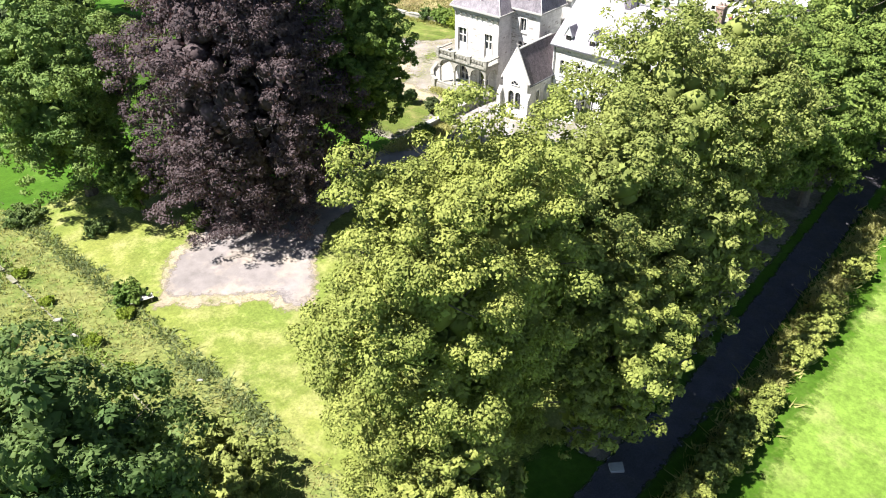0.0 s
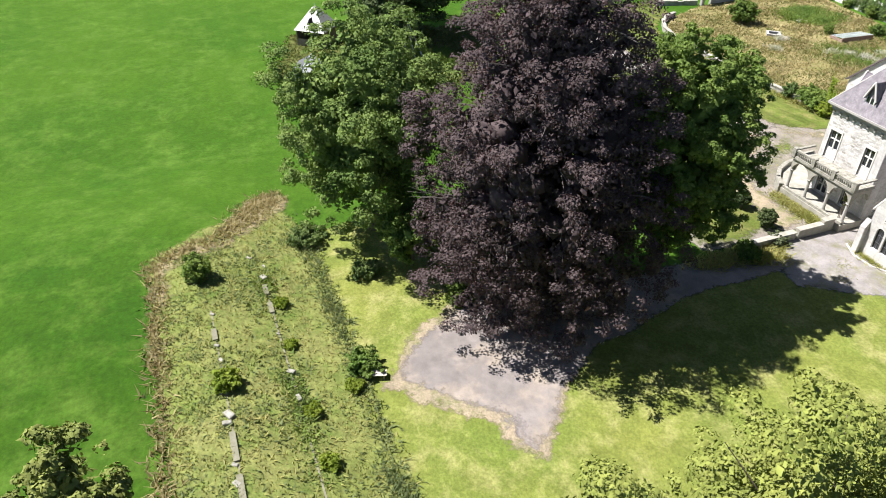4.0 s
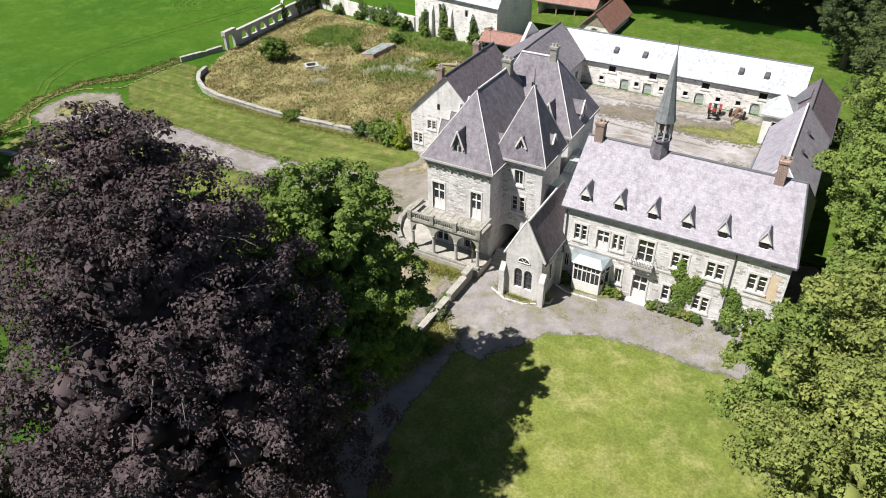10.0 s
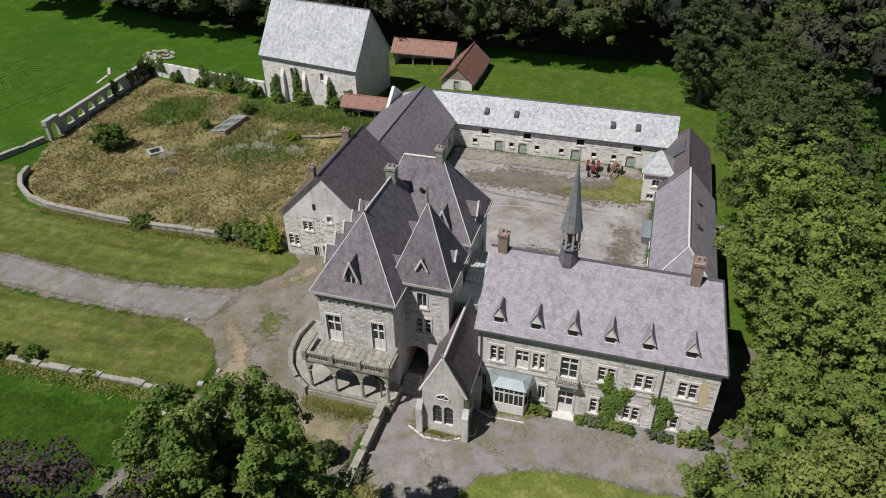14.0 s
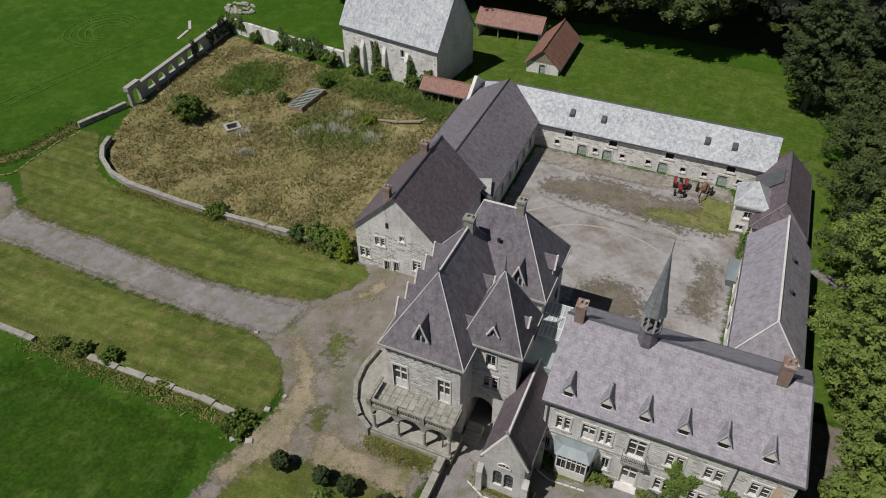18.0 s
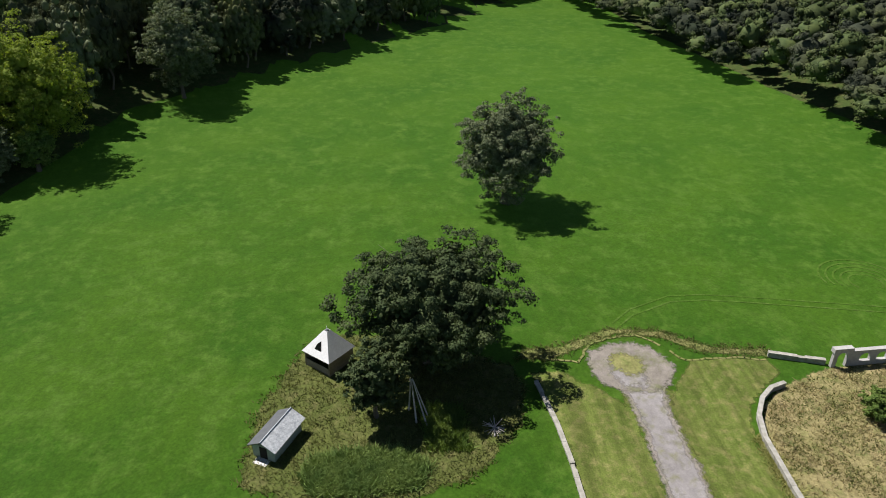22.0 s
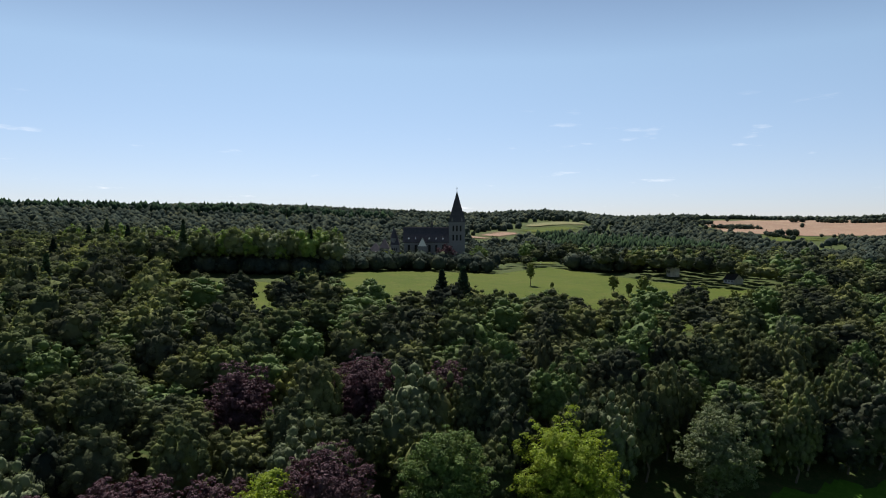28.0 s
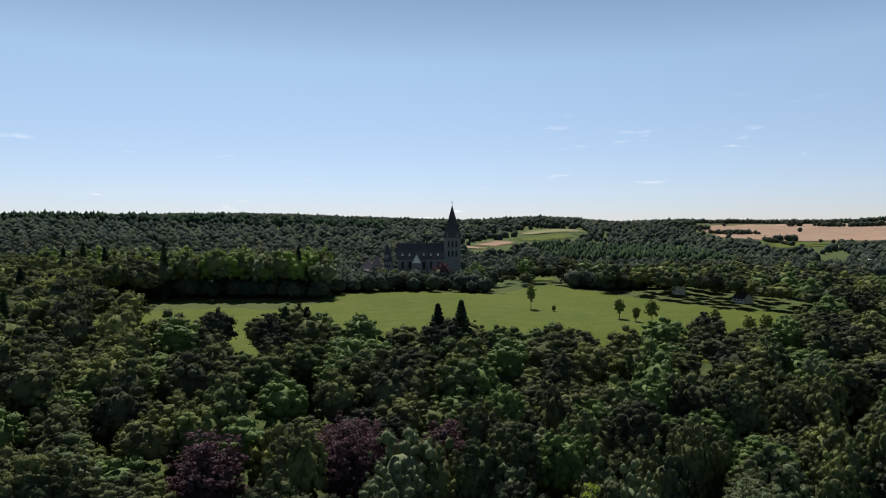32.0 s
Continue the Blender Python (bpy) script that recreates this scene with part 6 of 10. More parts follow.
bend = subdivide_line(arc, 0.8)
for ends in zip(bend, bend[1:]):
    piece = bmesh.new()
    poly_wall(piece, ends, 1.15, 0.4)
    part("parapet_block", piece, M_MOSSY, log)
poly_wall(cw, [(x + 0.5, y + 0.35) for x, y in subdivide_line(arc, 0.8)], 0.7, 0.75)
part("terrace_floor_edge", cw, M_COPING, log)
part("terrace_floor", hull([(-13.9, -3.6, 1.22), (-15.0, -2.9, 1.22), (-16.1, -1.7, 1.22), (-16.9, -0.1, 1.22), (-17.1, 1.8, 1.22), (-16.9, 4.0, 1.22), (-13.2, 4.0, 1.22), (-13.2, -1.3, 1.22), (-13.2, -3.6, 1.22)], [tuple(range(9))]), M_COPING, log)
sw = thing("path_wall", (-6.9, -8, 0.5), "low pale stone wall with steps beside the drive", "wall")
for y0, y1, h in ((-5.6, -4.3, 1.25), (-8.4, -5.6, 0.9), (-13.5, -8.7, 0.75)):
    part("wall_length", boxes((-7.15, -6.75, y0, y1, 0.1, 0.5 + h)), M_COPING, sw)
    part("coping", boxes((-7.25, -6.65, y0, y1, 0.5 + h, 0.62 + h)), M_COPING, sw)
for i in range(5):
    part("step", boxes((-6.4, -5.0, -0.1 - 0.35 * i, 0.25 - 0.35 * i, 0.3, 1.3 - 0.17 * i)), M_TRIM, sw)

# ---- farm buildings round the courtyard ----
nh = thing("north_house", (-20.5, 21, 0), "gabled limestone house with a violet slate roof", "building")
NX0, NX1, NY0, NY1, NE, NR = -25.4, -15.7, 15.3, 27.0, 5.8, 10.7
facade(nh, (NX0, NY0), (NX1, NY0), -1.6, NE, [(0.35, 1.5, 1.4, 2.7, "pair"), (2.3, 3.4, 3.6, 4.7, "pair"), (3.2, 3.8, -0.2, 1.6, "plain"), (4.3, 4.9, 0.4, 1.8, "plain"), (5.2, 5.7, 5.0, 5.7, "plain"), (6.6, 7.5, 1.4, 2.8, "cross")], M_STONE, gable=(4.85, NR - 0.15), label="pale rubble gable wall")
# thin black plate on the wall paints the slot's unlit inside
part("slot", boxes((-21.75, -21.4, NY0 - 0.03, NY0, 6.3, 7.0)), M_DARK, nh)
facade(nh, (NX1, NY0 + 0.45), (NX1, NY1), -0.6, NE, [(2.5, 3.5, 3.4, 4.8, "cross"), (6.0, 7.0, 3.4, 4.8, "cross")], M_STONE)
facade(nh, (NX1 - 0.45, NY1), (NX0 + 0.45, NY1), -0.6, NE, [], M_STONE, gable=(4.4, NR - 0.15))
facade(nh, (NX0, NY1), (NX0, NY0 + 0.45), -1.6, NE, [], M_STONE)
gable_roof(nh, NX0, NX1, NY0, NY1, NE, NR, "y", M_SLATE_VIOLET, 0.25, trim=M_LEAD, label="dark violet slates")
chimney(nh, -21.6, 15.9, 9.0, 11.2, 0.7, 0.6)
chimney(nh, -21.2, 24.0, 10.0, 11.6, 0.8, 0.7)
part("aerial", rods(((-20.6, 26.5, 10.6), (-20.6, 26.5, 13.2), 0.03, 0.02, 5), ((-21.1, 26.5, 12.7), (-20.1, 26.5, 12.7), 0.02, 0.02, 5)), M_LEAD, nh)
nb = thing("north_barn", (-20, 37, 0), "long low barn with a dark slate roof", "barn")
facade(nb, (-14.7, 27.0), (-14.7, 44.6), -0.4, 4.3, [(1.5 + 2.7 * i, 2.3 + 2.7 * i, 1.6, 2.9, "plain") for i in range(6)], M_STONE)
facade(nb, (-25.2, 48.0), (-25.2, 27.0), -1.2, 4.3, [], M_STONE)
gable_roof(nb, -25.2, -14.7, 27.0, 48.0, 4.3, 7.3, "y", M_SLATE, 0.3)
part("valley", slabs([[(-17.2, 26.6, 6.4), (-14.5, 26.9, 4.6), (-15.2, 29.2, 5.1)]], 0.05), M_TRIM_PALE, nb)
lb = thing("long_barn", (-2, 48.3, 0), "long whitewashed barn with pale lichened slates", "barn")
BX0, BX1, BY0, BY1, BE, BR = -25.0, 14.3, 44.7, 52.0, 4.15, 6.75
ops = []
for x in (-10.3, -4.5, 2.6, 9.9):
    ops.append((x - 0.5 - BX0, x + 0.5 - BX0, 2.75, 3.6, "gap"))
for x in (-11.7, -6.6, -3.1, 0.2, 4.5, 7.1, 11.2):
    ops.append((x - 0.3 - BX0, x + 0.3 - BX0, 1.3, 1.95, "gap"))
for x in (-8.3, -5.0, 2.1, 9.3):
    ops.append((x - 0.62 - BX0, x + 0.62 - BX0, 0.2, 2.05, "gate"))
facade(lb, (BX0, BY0), (BX1, BY0), -0.5, BE, ops, M_STONE_BARN, label="weathered whitewashed rubble wall")
facade(lb, (BX1, BY0 + 0.45), (BX1, BY1), -0.5, BE, [], M_STONE_BARN, gable=(3.4, BR - 0.15))
facade(lb, (BX1 - 0.45, BY1), (BX0 + 0.45, BY1), -0.5, BE, [], M_STONE_BARN)
facade(lb, (BX0, BY1), (BX0, BY0 + 0.45), -1.2, BE, [], M_STONE_BARN, gable=(3.4, BR - 0.15))
gable_roof(lb, BX0, BX1, BY0, BY1, BE, BR, "x", M_SLATE_BARN, 0.28, label="pale grey lichened slates", hip0=5.0)
for x in (-10.5, -6.4, 6.4, 9.6):
    part("roof_hatch", hull([(x - 0.3, 45.9, 5.0), (x + 0.3, 45.9, 5.0), (x + 0.3, 46.7, 5.75), (x - 0.3, 46.7, 5.75), (x - 0.3, 45.9, 5.45), (x + 0.3, 45.9, 5.45)], [(0, 1, 5, 4), (4, 5, 2, 3), (0, 4, 3), (1, 2, 5)]), M_LEAD, lb)
ld = thing("corner_lodge", (12.7, 38, 0.5), "small stone corner lodge with a pyramid roof", "building")
facade(ld, (11.2, 36.3), (14.3, 36.3), -0.3, 4.5, [(1.0, 1.9, 2.7, 3.6, "plain"), (0.6, 1.4, 0.9, 1.6, "plain")], M_STONE_BARN)
facade(ld, (14.3, 36.75), (14.3, 40.0), -0.3, 4.5, [], M_STONE_BARN)
facade(ld, (11.2, 40.0), (11.2, 36.75), -0.3, 4.5, [(1.0, 1.8, 2.6, 3.4, "plain")], M_STONE_BARN)
spire_roof(ld, 11.2, 14.3, 36.3, 40.0, 4.5, 6.6, M_SLATE_BARN, 0.3)
le = thing("east_shed", (16.2, 39.5, 0.5), "stone outbuilding with dark slates and a zinc patch", "building")
facade(le, (14.3, 34.2), (18.6, 34.2), -0.3, 3.6, [(1.2, 3.2, 0.3, 2.8, "gap")], M_STONE_BARN)
facade(le, (18.6, 34.65), (18.6, 46.5), -0.3, 3.6, [], M_STONE_BARN)
gable_roof(le, 13.2, 18.6, 34.2, 46.5, 3.6, 6.1, "y", M_SLATE_VIOLET, 0.25, 2.0, 0)
part("zinc_patch", slabs([[(13.3, 40.4, 4.0), (13.3, 43.6, 4.0), (15.4, 43.6, 5.85), (15.4, 40.4, 5.85)]], 0.04), M_LEAD, le)
er = thing("east_range", (15.5, 20.5, 0.5), "stone range with a half-hipped slate roof", "building")
facade(er, (12.8, 12.3), (18.3, 12.3), -0.2, 6.4, [(2.2, 3.2, 3.6, 5.0, "plain")], M_STONE_BARN)
facade(er, (18.3, 12.75), (18.3, 28.7), -0.2, 6.4, [(3, 4, 3.4, 4.6, "plain"), (9, 10, 3.4, 4.6, "plain")], M_STONE_BARN)
facade(er, (17.85, 28.7), (13.25, 28.7), -0.2, 6.4, [], M_STONE_BARN, gable=(2.3, 9.2))
facade(er, (12.8, 28.7), (12.8, 12.75), -0.2, 6.4, [(2 + 3.4 * i, 3.1 + 3.4 * i, 1.2, 3.0, "plain") for i in range(4)], M_STONE_BARN)
gable_roof(er, 12.8, 18.3, 12.3, 28.7, 6.4, 9.5, "y", M_SLATE_WING, 0.25, 1.9, 0.0, trim=M_TRIM_PALE)
for y in (19.0, 23.5):
    part("rooflight", boxes((16.3, 16.65, y, y + 0.4, 8.5, 8.85)), M_LEAD, er)
wb = thing("great_barn", (-41.6, 61, -0.5), "tall white stone barn with a steep grey slate roof", "barn")
wb.rotation_euler.z = radians(-9.4)
VX0, VX1, VY0, VY1, VE, VR = -50.1, -32.3, 56.0, 66.4, 6.2, 13.6
facade(wb, (VX0, VY0), (VX1, VY0), -1.8, VE, [(5.5, 6.1, 3.2, 4.4, "gap"), (11.2, 11.8, 3.2, 4.4, "gap")], M_STONE_BARN, label="whitewashed stone wall")
facade(wb, (VX1, VY0 + 0.45), (VX1, VY1), -1.2, VE, [], M_STONE_BARN, gable=(4.75, VR - 0.2))
facade(wb, (VX1 - 0.45, VY1), (VX0 + 0.45, VY1), -1.2, VE, [], M_STONE_BARN)
facade(wb, (VX0, VY1), (VX0, VY0 + 0.45), -1.8, VE, [], M_STONE_BARN, gable=(5.2, VR - 0.2))
gable_roof(wb, VX0, VX1, VY0, VY1, VE, VR, "x", M_SLATE_BARN, 0.3, label="pale grey slates")
for x in (-46.4, -42.2, -38.0):
    part("buttress", hull([(x, VY0 - 0.8, -1.8), (x + 0.6, VY0 - 0.8, -1.8), (x + 0.6, VY0, -1.8), (x, VY0, -1.8), (x, VY0 - 0.5, 3.0), (x + 0.6, VY0 - 0.5, 3.0), (x + 0.6, VY0, 4.2), (x, VY0, 4.2)], [(3, 2, 1, 0), (4, 5, 6, 7), (0, 1, 5, 4), (1, 2, 6, 5), (2, 3, 7, 6), (3, 0, 4, 7)]), M_STONE_BARN, wb)


def tile_shed(x0, x1, y0, y1, eave, ridge, along, label, walls=M_STONE_BARN, open_front=False):
    ob = thing("tiled_shed", ((x0 + x1) / 2, (y0 + y1) / 2, at_land((x0 + x1) / 2, (y0 + y1) / 2)), label, "shed", "red tiled sheds")
    z0 = at_land(x0, y0) - 0.4
    if not open_front:
        facade(ob, (x0, y0), (x1, y0), z0, eave, [((x1 - x0) / 2 - 0.5, (x1 - x0) / 2 + 0.5, z0 + 0.4, z0 + 2.0, "gate")], walls, 0.3, gable=((x1 - x0) / 2, ridge - 0.15) if along == "y" else None)
    else:
        for i in range(4):
            part("post", boxes((x0 + (x1 - x0 - 0.2) * i / 3, x0 + (x1 - x0 - 0.2) * i / 3 + 0.2, y0, y0 + 0.2, z0, eave)), M_WOOD, ob)
    facade(ob, (x1, y0 + 0.3), (x1, y1), z0, eave, [], walls, 0.3)
    facade(ob, (x1 - 0.3, y1), (x0 + 0.3, y1), z0, eave, [], walls, 0.3)
    facade(ob, (x0, y1), (x0, y0 + 0.3), z0, eave, [], walls, 0.3)
    gable_roof(ob, x0, x1, y0, y1, eave, ridge, along, M_TILE, 0.4, trim=M_TILE)
    return ob


tile_shed(-34.0, -26.4, 50.8, 54.0, 1.9, 2.9, "x", "low open shed with a mossy red tile roof", open_front=True)
s2 = tile_shed(-22.3, -17.2, 64.0, 75.0, 2.2, 4.6, "y", "whitewashed shed with a red tiled gable roof")
for i in range(11):
    a, b = -22.25 + 5.0 * i / 11, -22.25 + 5.0 * (i + 1) / 11 - 0.03
    za, zb = (2.25 + 2.15 * (1 - abs(x + 19.75) / 2.55) for x in (a, b))
    part("gable_board", hull([(a, 63.95, 2.25), (b, 63.95, 2.25), (b, 63.95, zb), (a, 63.95, za), (a, 63.99, 2.25), (b, 63.99, 2.25), (b, 63.99, zb), (a, 63.99, za)], [(0, 1, 2, 3), (1, 5, 6, 2), (4, 0, 3, 7), (3, 2, 6, 7), (5, 4, 7, 6), (4, 5, 1, 0)]), M_WOOD, s2)
tile_shed(-34.5, -23.5, 74.5, 78.5, 2.2, 3.8, "x", "long red tiled cart shed beside the wood", open_front=True)

# ---- walls of the garden and avenue ----
gw = thing("garden_arcade_wall", (-75.6, 47, -1.5), "grey stone garden wall with a row of round openings", "wall")
m = frame_of((-76.6, 61.2), (-74.6, 33.8))
arch_wall(gw, m, 27.4, -1.9, 1.0, [(9.5 + 2.6 * i, 0.85, -0.25, -0.75) for i in range(6)] + [(26.0, 0.75, 0.2, -1.9)], 0.5, M_TRIM, "arcade", "lichened grey masonry")
part("coping", put(boxes((0, 24.7, -0.1, 0.6, 1.0, 1.16), (24.7, 27.6, -0.15, 0.65, 1.0, 1.7)), m), M_TRIM, gw)
nw = thing("garden_north_wall", (-63, 58, -1.5), "tall pale stone garden wall with ivy", "wall")
bm = bmesh.new()
poly_wall(bm, subdivide_line([(-76.8, 61.4), (-65, 59.4), (-51.2, 57.6)], 1.6), 2.6, 0.5)
part("masonry", bm, M_STONE_BARN, nw)


def low_wall(name, pts, h, label, thick=0.4, gap=0.0, seed=1, mat=None):
    """A low wall with separate coping stones along a line."""
    ob = thing(name, (pts[0][0], pts[0][1], at_land(*pts[0])), label, "wall")
    line = subdivide_line(pts, 1.1)
    bm = bmesh.new()
    poly_wall(bm, line, h, thick)
    part("masonry", bm, mat or M_COPING, ob)
    rng = random.Random(seed)
    for (xa, ya), (xb, yb) in zip(line, line[1:]):
        if rng.random() < gap:
            continue
        c = bmesh.new()
        poly_wall(c, [(xa + (xb - xa) * 0.03, ya + (yb - ya) * 0.03), (xa + (xb - xa) * 0.95, ya + (yb - ya) * 0.95)], h + 0.13 + rng.uniform(-0.02, 0.03), thick + 0.16, -h - 0.002)
        part("coping_stone", c, mat or M_COPING, ob)
    return ob


low_wall("garden_low_wall", [(-25.6, 16.0), (-40, 17.1), (-51.7, 17.3), (-60.5, 17.8), (-64.5, 18.9), (-67.6, 20.8), (-69.6, 23.0), (-70.4, 25.2)], 0.75, "low curved garden wall with pale coping stones", 0.45, 0.06, 2)
low_wall("meadow_wall", [(-77.2, 26.4), (-75.0, 33.4)], 0.7, "low stone wall between meadow and garden", 0.5, 0.05, 3)
low_wall("avenue_wall", [(-73, -8.0), (-65, -6.9), (-58, -6.5), (-51.2, -6.5)], 0.35, "low crumbling stone wall along the avenue lawn", 0.45, 0.1, 4)
low_wall("avenue_wall", [(-44, -6.1), (-37, -6.2), (-30, -6.3), (-26, -6.7)], 0.3, "low broken stone wall overgrown with weeds", 0.45, 0.3, 5)
low_wall("terrace_wall", [(8, -49.55), (-6, -49.6), (-18.5, -49.6)], 0.02, "low stone edging of the terraces", 0.2, 0.85, 6, M_TERRACE)
low_wall("terrace_wall", [(8, -55.1), (-4, -55.0), (-16, -55.0)], 0.06, "low stone edging half sunk in grass", 0.22, 0.85, 7, M_TERRACE)
low_wall("terrace_wall", [(6, -59.5), (-4, -59.4), (-13, -59.4)], 0.05, "low dry stone terrace wall in tall grass", 0.22, 0.6, 8, M_TERRACE)

# ---- woods ----
def wood(name, rows, mats, label, seed, lobes, leaves, leaf, variants=6, lobe=0.3):
    """Far trees joined by tone: rows of x, y, top height over the land, radius."""
    rng = np.random.default_rng(seed)
    kinds = [dome_np(seed * 10 + k, lobes, leaves, leaf, lobe, -0.75) for k in range(variants)]
    for m, mat in enumerate(mats):
        vs, fs, n = [], [], 0
        for x, y, h, r in rows[m::len(mats)]:
            v, f = kinds[rng.integers(variants)]
            a = rng.uniform(0, 2 * math.pi)
            z = at_land(x, y)
            low = h * rng.uniform(0.25, 0.4)
            c, s = math.cos(a) * r, math.sin(a) * r
            vs.append(np.column_stack([x + v[:, 0] * c - v[:, 1] * s, y + v[:, 0] * s + v[:, 1] * c, z + (h + low) / 2 + v[:, 2] * (h - low) / 2]))
            fs.append(f + n)
            n += len(v)
        tagged(mesh_np(name, np.concatenate(vs), np.concatenate(fs), mat, smooth=True), label, "woodland", kind="stuff")


def edge_place(s, w):
    """A place s beyond the wood's edge and w along it."""
    return -139 - 0.5 * s - 0.866 * w, -107 - 0.866 * s + 0.5 * w


def scatter(seed, s0, s1, w0, w1, step, keep=None):
    rng = random.Random(seed)
    out = []
    i = s0
    while i < s1:
        j = w0
        while j < w1:
            s, w = i + rng.uniform(-0.4, 0.4) * step, j + rng.uniform(-0.4, 0.4) * step
            x, y = edge_place(s, w)
            if keep is None or keep(x, y, s, w):
                out.append((x, y, s, w))
            j += step
        i += step
    return out


def inside(poly, x, y):
    hit = False
    for (xa, ya), (xb, yb) in zip(poly, poly[1:] + poly[:1]):
        if (ya > y) != (yb > y) and x < (xb - xa) * (y - ya) / (yb - ya) + xa:
            hit = not hit
    return hit


ABBEY_FIELD = [(-227, -428), (-280, -398), (-292, -368), (-319, -372), (-377, -398), (-422, -364), (-445, -319), (-531, -332), (-504, -264), (-487, -210), (-492, -168), (-492, -135), (-470, -118), (-413, -112), (-375, -122), (-335, -150), (-295, -185), (-256, -220), (-205, -275), (-186, -334), (-200, -400)]
spread("abbey_field", ABBEY_FIELD, M_PASTURE, 0.4, step=10, wobble=1.0, edge=5, label="green sloping field below the abbey", category="field")

special = [(-162, -109.5, 30.5, 12.4, L_BRIGHT, "bright yellow-green tree at the wood's edge", 7000, "round"), (-132, -122.0, 35.0, 9.0, L_DARK, "tall dark broadleaf tree at the wood's edge", 6000, "tall"), (-112, -137.5, 31.0, 10.0, L_COPPER, "copper beech at the wood's edge", 6000, "bell"),
           (-99, -141, 28.5, 8.0, L_BRIGHT, "small bright green tree between copper beeches", 4000, "tall"), (-89, -146, 29.0, 10.0, L_COPPER, "copper beech with purple crown", 6000, "bell"), (-80, -160, 28.0, 9.0, L_COPPER, "copper beech with purple crown", 6000, "bell"), (-64, -166, 26.0, 9.0, L_COPPER, "copper beech with purple crown", 5000, "bell"),
           (-127, -189, 39.5, 9.0, L_COPPER, "purple copper beech deeper in the wood", 5000, "round"), (-158, -172, 41.0, 10.0, L_COPPER, "purple copper beech deeper in the wood", 5000, "round"), (-177, -157, 37.0, 7.0, L_COPPER, "purple copper beech deeper in the wood", 4000, "tall"),
           (-206, -88, 29.0, 10.0, L_OAK, "pale silvery green willow at the meadow's edge", 6000, "tall"), (-146, -113, 12.0, 5.0, L_OAK, "grey-green thicket beside the meadow", 4000, "round"), (-153, -107, 10.0, 4.5, L_GREEN, "green thicket beside the meadow", 3500, "round")]
for k, (x, y, top, r, mat, label, leaves, shape) in enumerate(special):
    tree(x, y, top + 0.6, r * 1.15, r * 1.15, at_land(x, y) + (0.8 if top > 15 else 0.2), mat, label, 80 + k, 100, int(leaves * 3), 0.25, 0.21, "round" if shape != "tall" else "tall", "tree" if top > 15 else "thicket", 0.5, gaps=0.34, ragged=0.4)


def free(x, y, s, w):
    if any((x - t[0]) ** 2 + (y - t[1]) ** 2 < (t[3] + (6.5 if k in (3, 4, 5) else 3.0)) ** 2 for k, t in enumerate(special)):
        return False
    clearing = -6 < s < 20 and -14 < w < 22
    glade = s < 32 and -32 < w < -15
    if w > 20 and s < 6 + np.interp(w, [20, 53, 94, 153, 188, 226, 260], [8, 21, 16, 11, 6.5, 0, -5]):
        return False
    return not clearing and not glade and not inside(ABBEY_FIELD, x, y)


spread("glade", [(-110, -117), (-113, -134), (-121, -139), (-131, -130), (-134, -121), (-126, -114), (-118, -112)], M_ROUGH, 0.07, step=3.0, wobble=0.9, fray=3.0, label="sunlit dry grass in a gap of the wood's edge", category="grass")
rng = random.Random(77)
forest_kinds = []
for k in range(7):
    bm = trunk_bm((0, 0, 0), (0, 0, 0.6), 0.022, 500 + k, 6, 0.4, 0.5)
    wood_mesh = bpy.data.meshes.new("trunk")
    bm.to_mesh(wood_mesh)
    bm.free()
    wood_mesh.materials.append(M_BARK)
    full = k in (1, 5)
    v, f = dome_np(600 + k, 130, 3200, 0.021, 0.165 if full else 0.18, -0.85 if full else -0.5, loose=0.36)
    v = v * np.array([0.5, 0.5, 0.5 if full else 0.36])
    v[:, 2] += 0.49 if full else 0.62
    forest_kinds.append((v, f, wood_mesh))
forest_meshes = {}
TONES = [L_FOREST, L_FOREST_B, L_FOREST_C, L_FOREST_C, L_DARK, L_FOREST, L_OAK, L_FOREST]
NAMES = ["full green crown", "dark green crown", "light green crown", "light green crown", "dark crown", "full green crown", "grey-green crown", "full green crown"]


def forest_tree(x, y, h, r, tone, kind):
    """One tree of the wood, its meshes shared with its like."""
    v, f, wood_mesh = forest_kinds[kind]
    ob = thing("forest_tree", (x, y, at_land(x, y)), "broadleaf forest tree with a " + NAMES[tone], "tree", "trees of the wood")
    a = rng.uniform(0, 6.28)
    key = (kind, TONES[tone].name)
    if key not in forest_meshes:
        first = mesh_np("crown", v, f, TONES[tone], smooth=True)
        forest_meshes[key] = first.data
        bpy.data.objects.remove(first)
    scale = Matrix.Diagonal((2 * r, 2 * r, h, 1))
    for name, data in (("trunk", wood_mesh), ("crown", forest_meshes[key])):
        o = new(name, data)
        o.parent = ob
        o.matrix_local = Matrix.Rotation(a, 4, "Z") @ scale


front = scatter(1, 6, 72, -120, 210, 12.5, free)
for x, y, s, w in front:
    h = rng.uniform(19, 30) * (0.92 if s < 14 else 1)
    forest_tree(x, y, h, rng.uniform(6.6, 9.8), rng.randrange(8), rng.choice((1, 5)) if s < 34 else rng.randrange(7))
THREE = [L_FOREST, L_FOREST_B, L_FOREST, L_FOREST_C, L_DARK]
mid = scatter(2, 72, 175, -190, 330, 13.5, free)
wood("woodland_slope", [(x, y, rng.uniform(15, 22) * (1.17 if s > 115 else 1.32), rng.uniform(7.4, 10.8)) for x, y, s, w in mid], THREE, "broadleaf wood on the slope below the abbey", 104, 60, 760, 0.042, lobe=0.22)
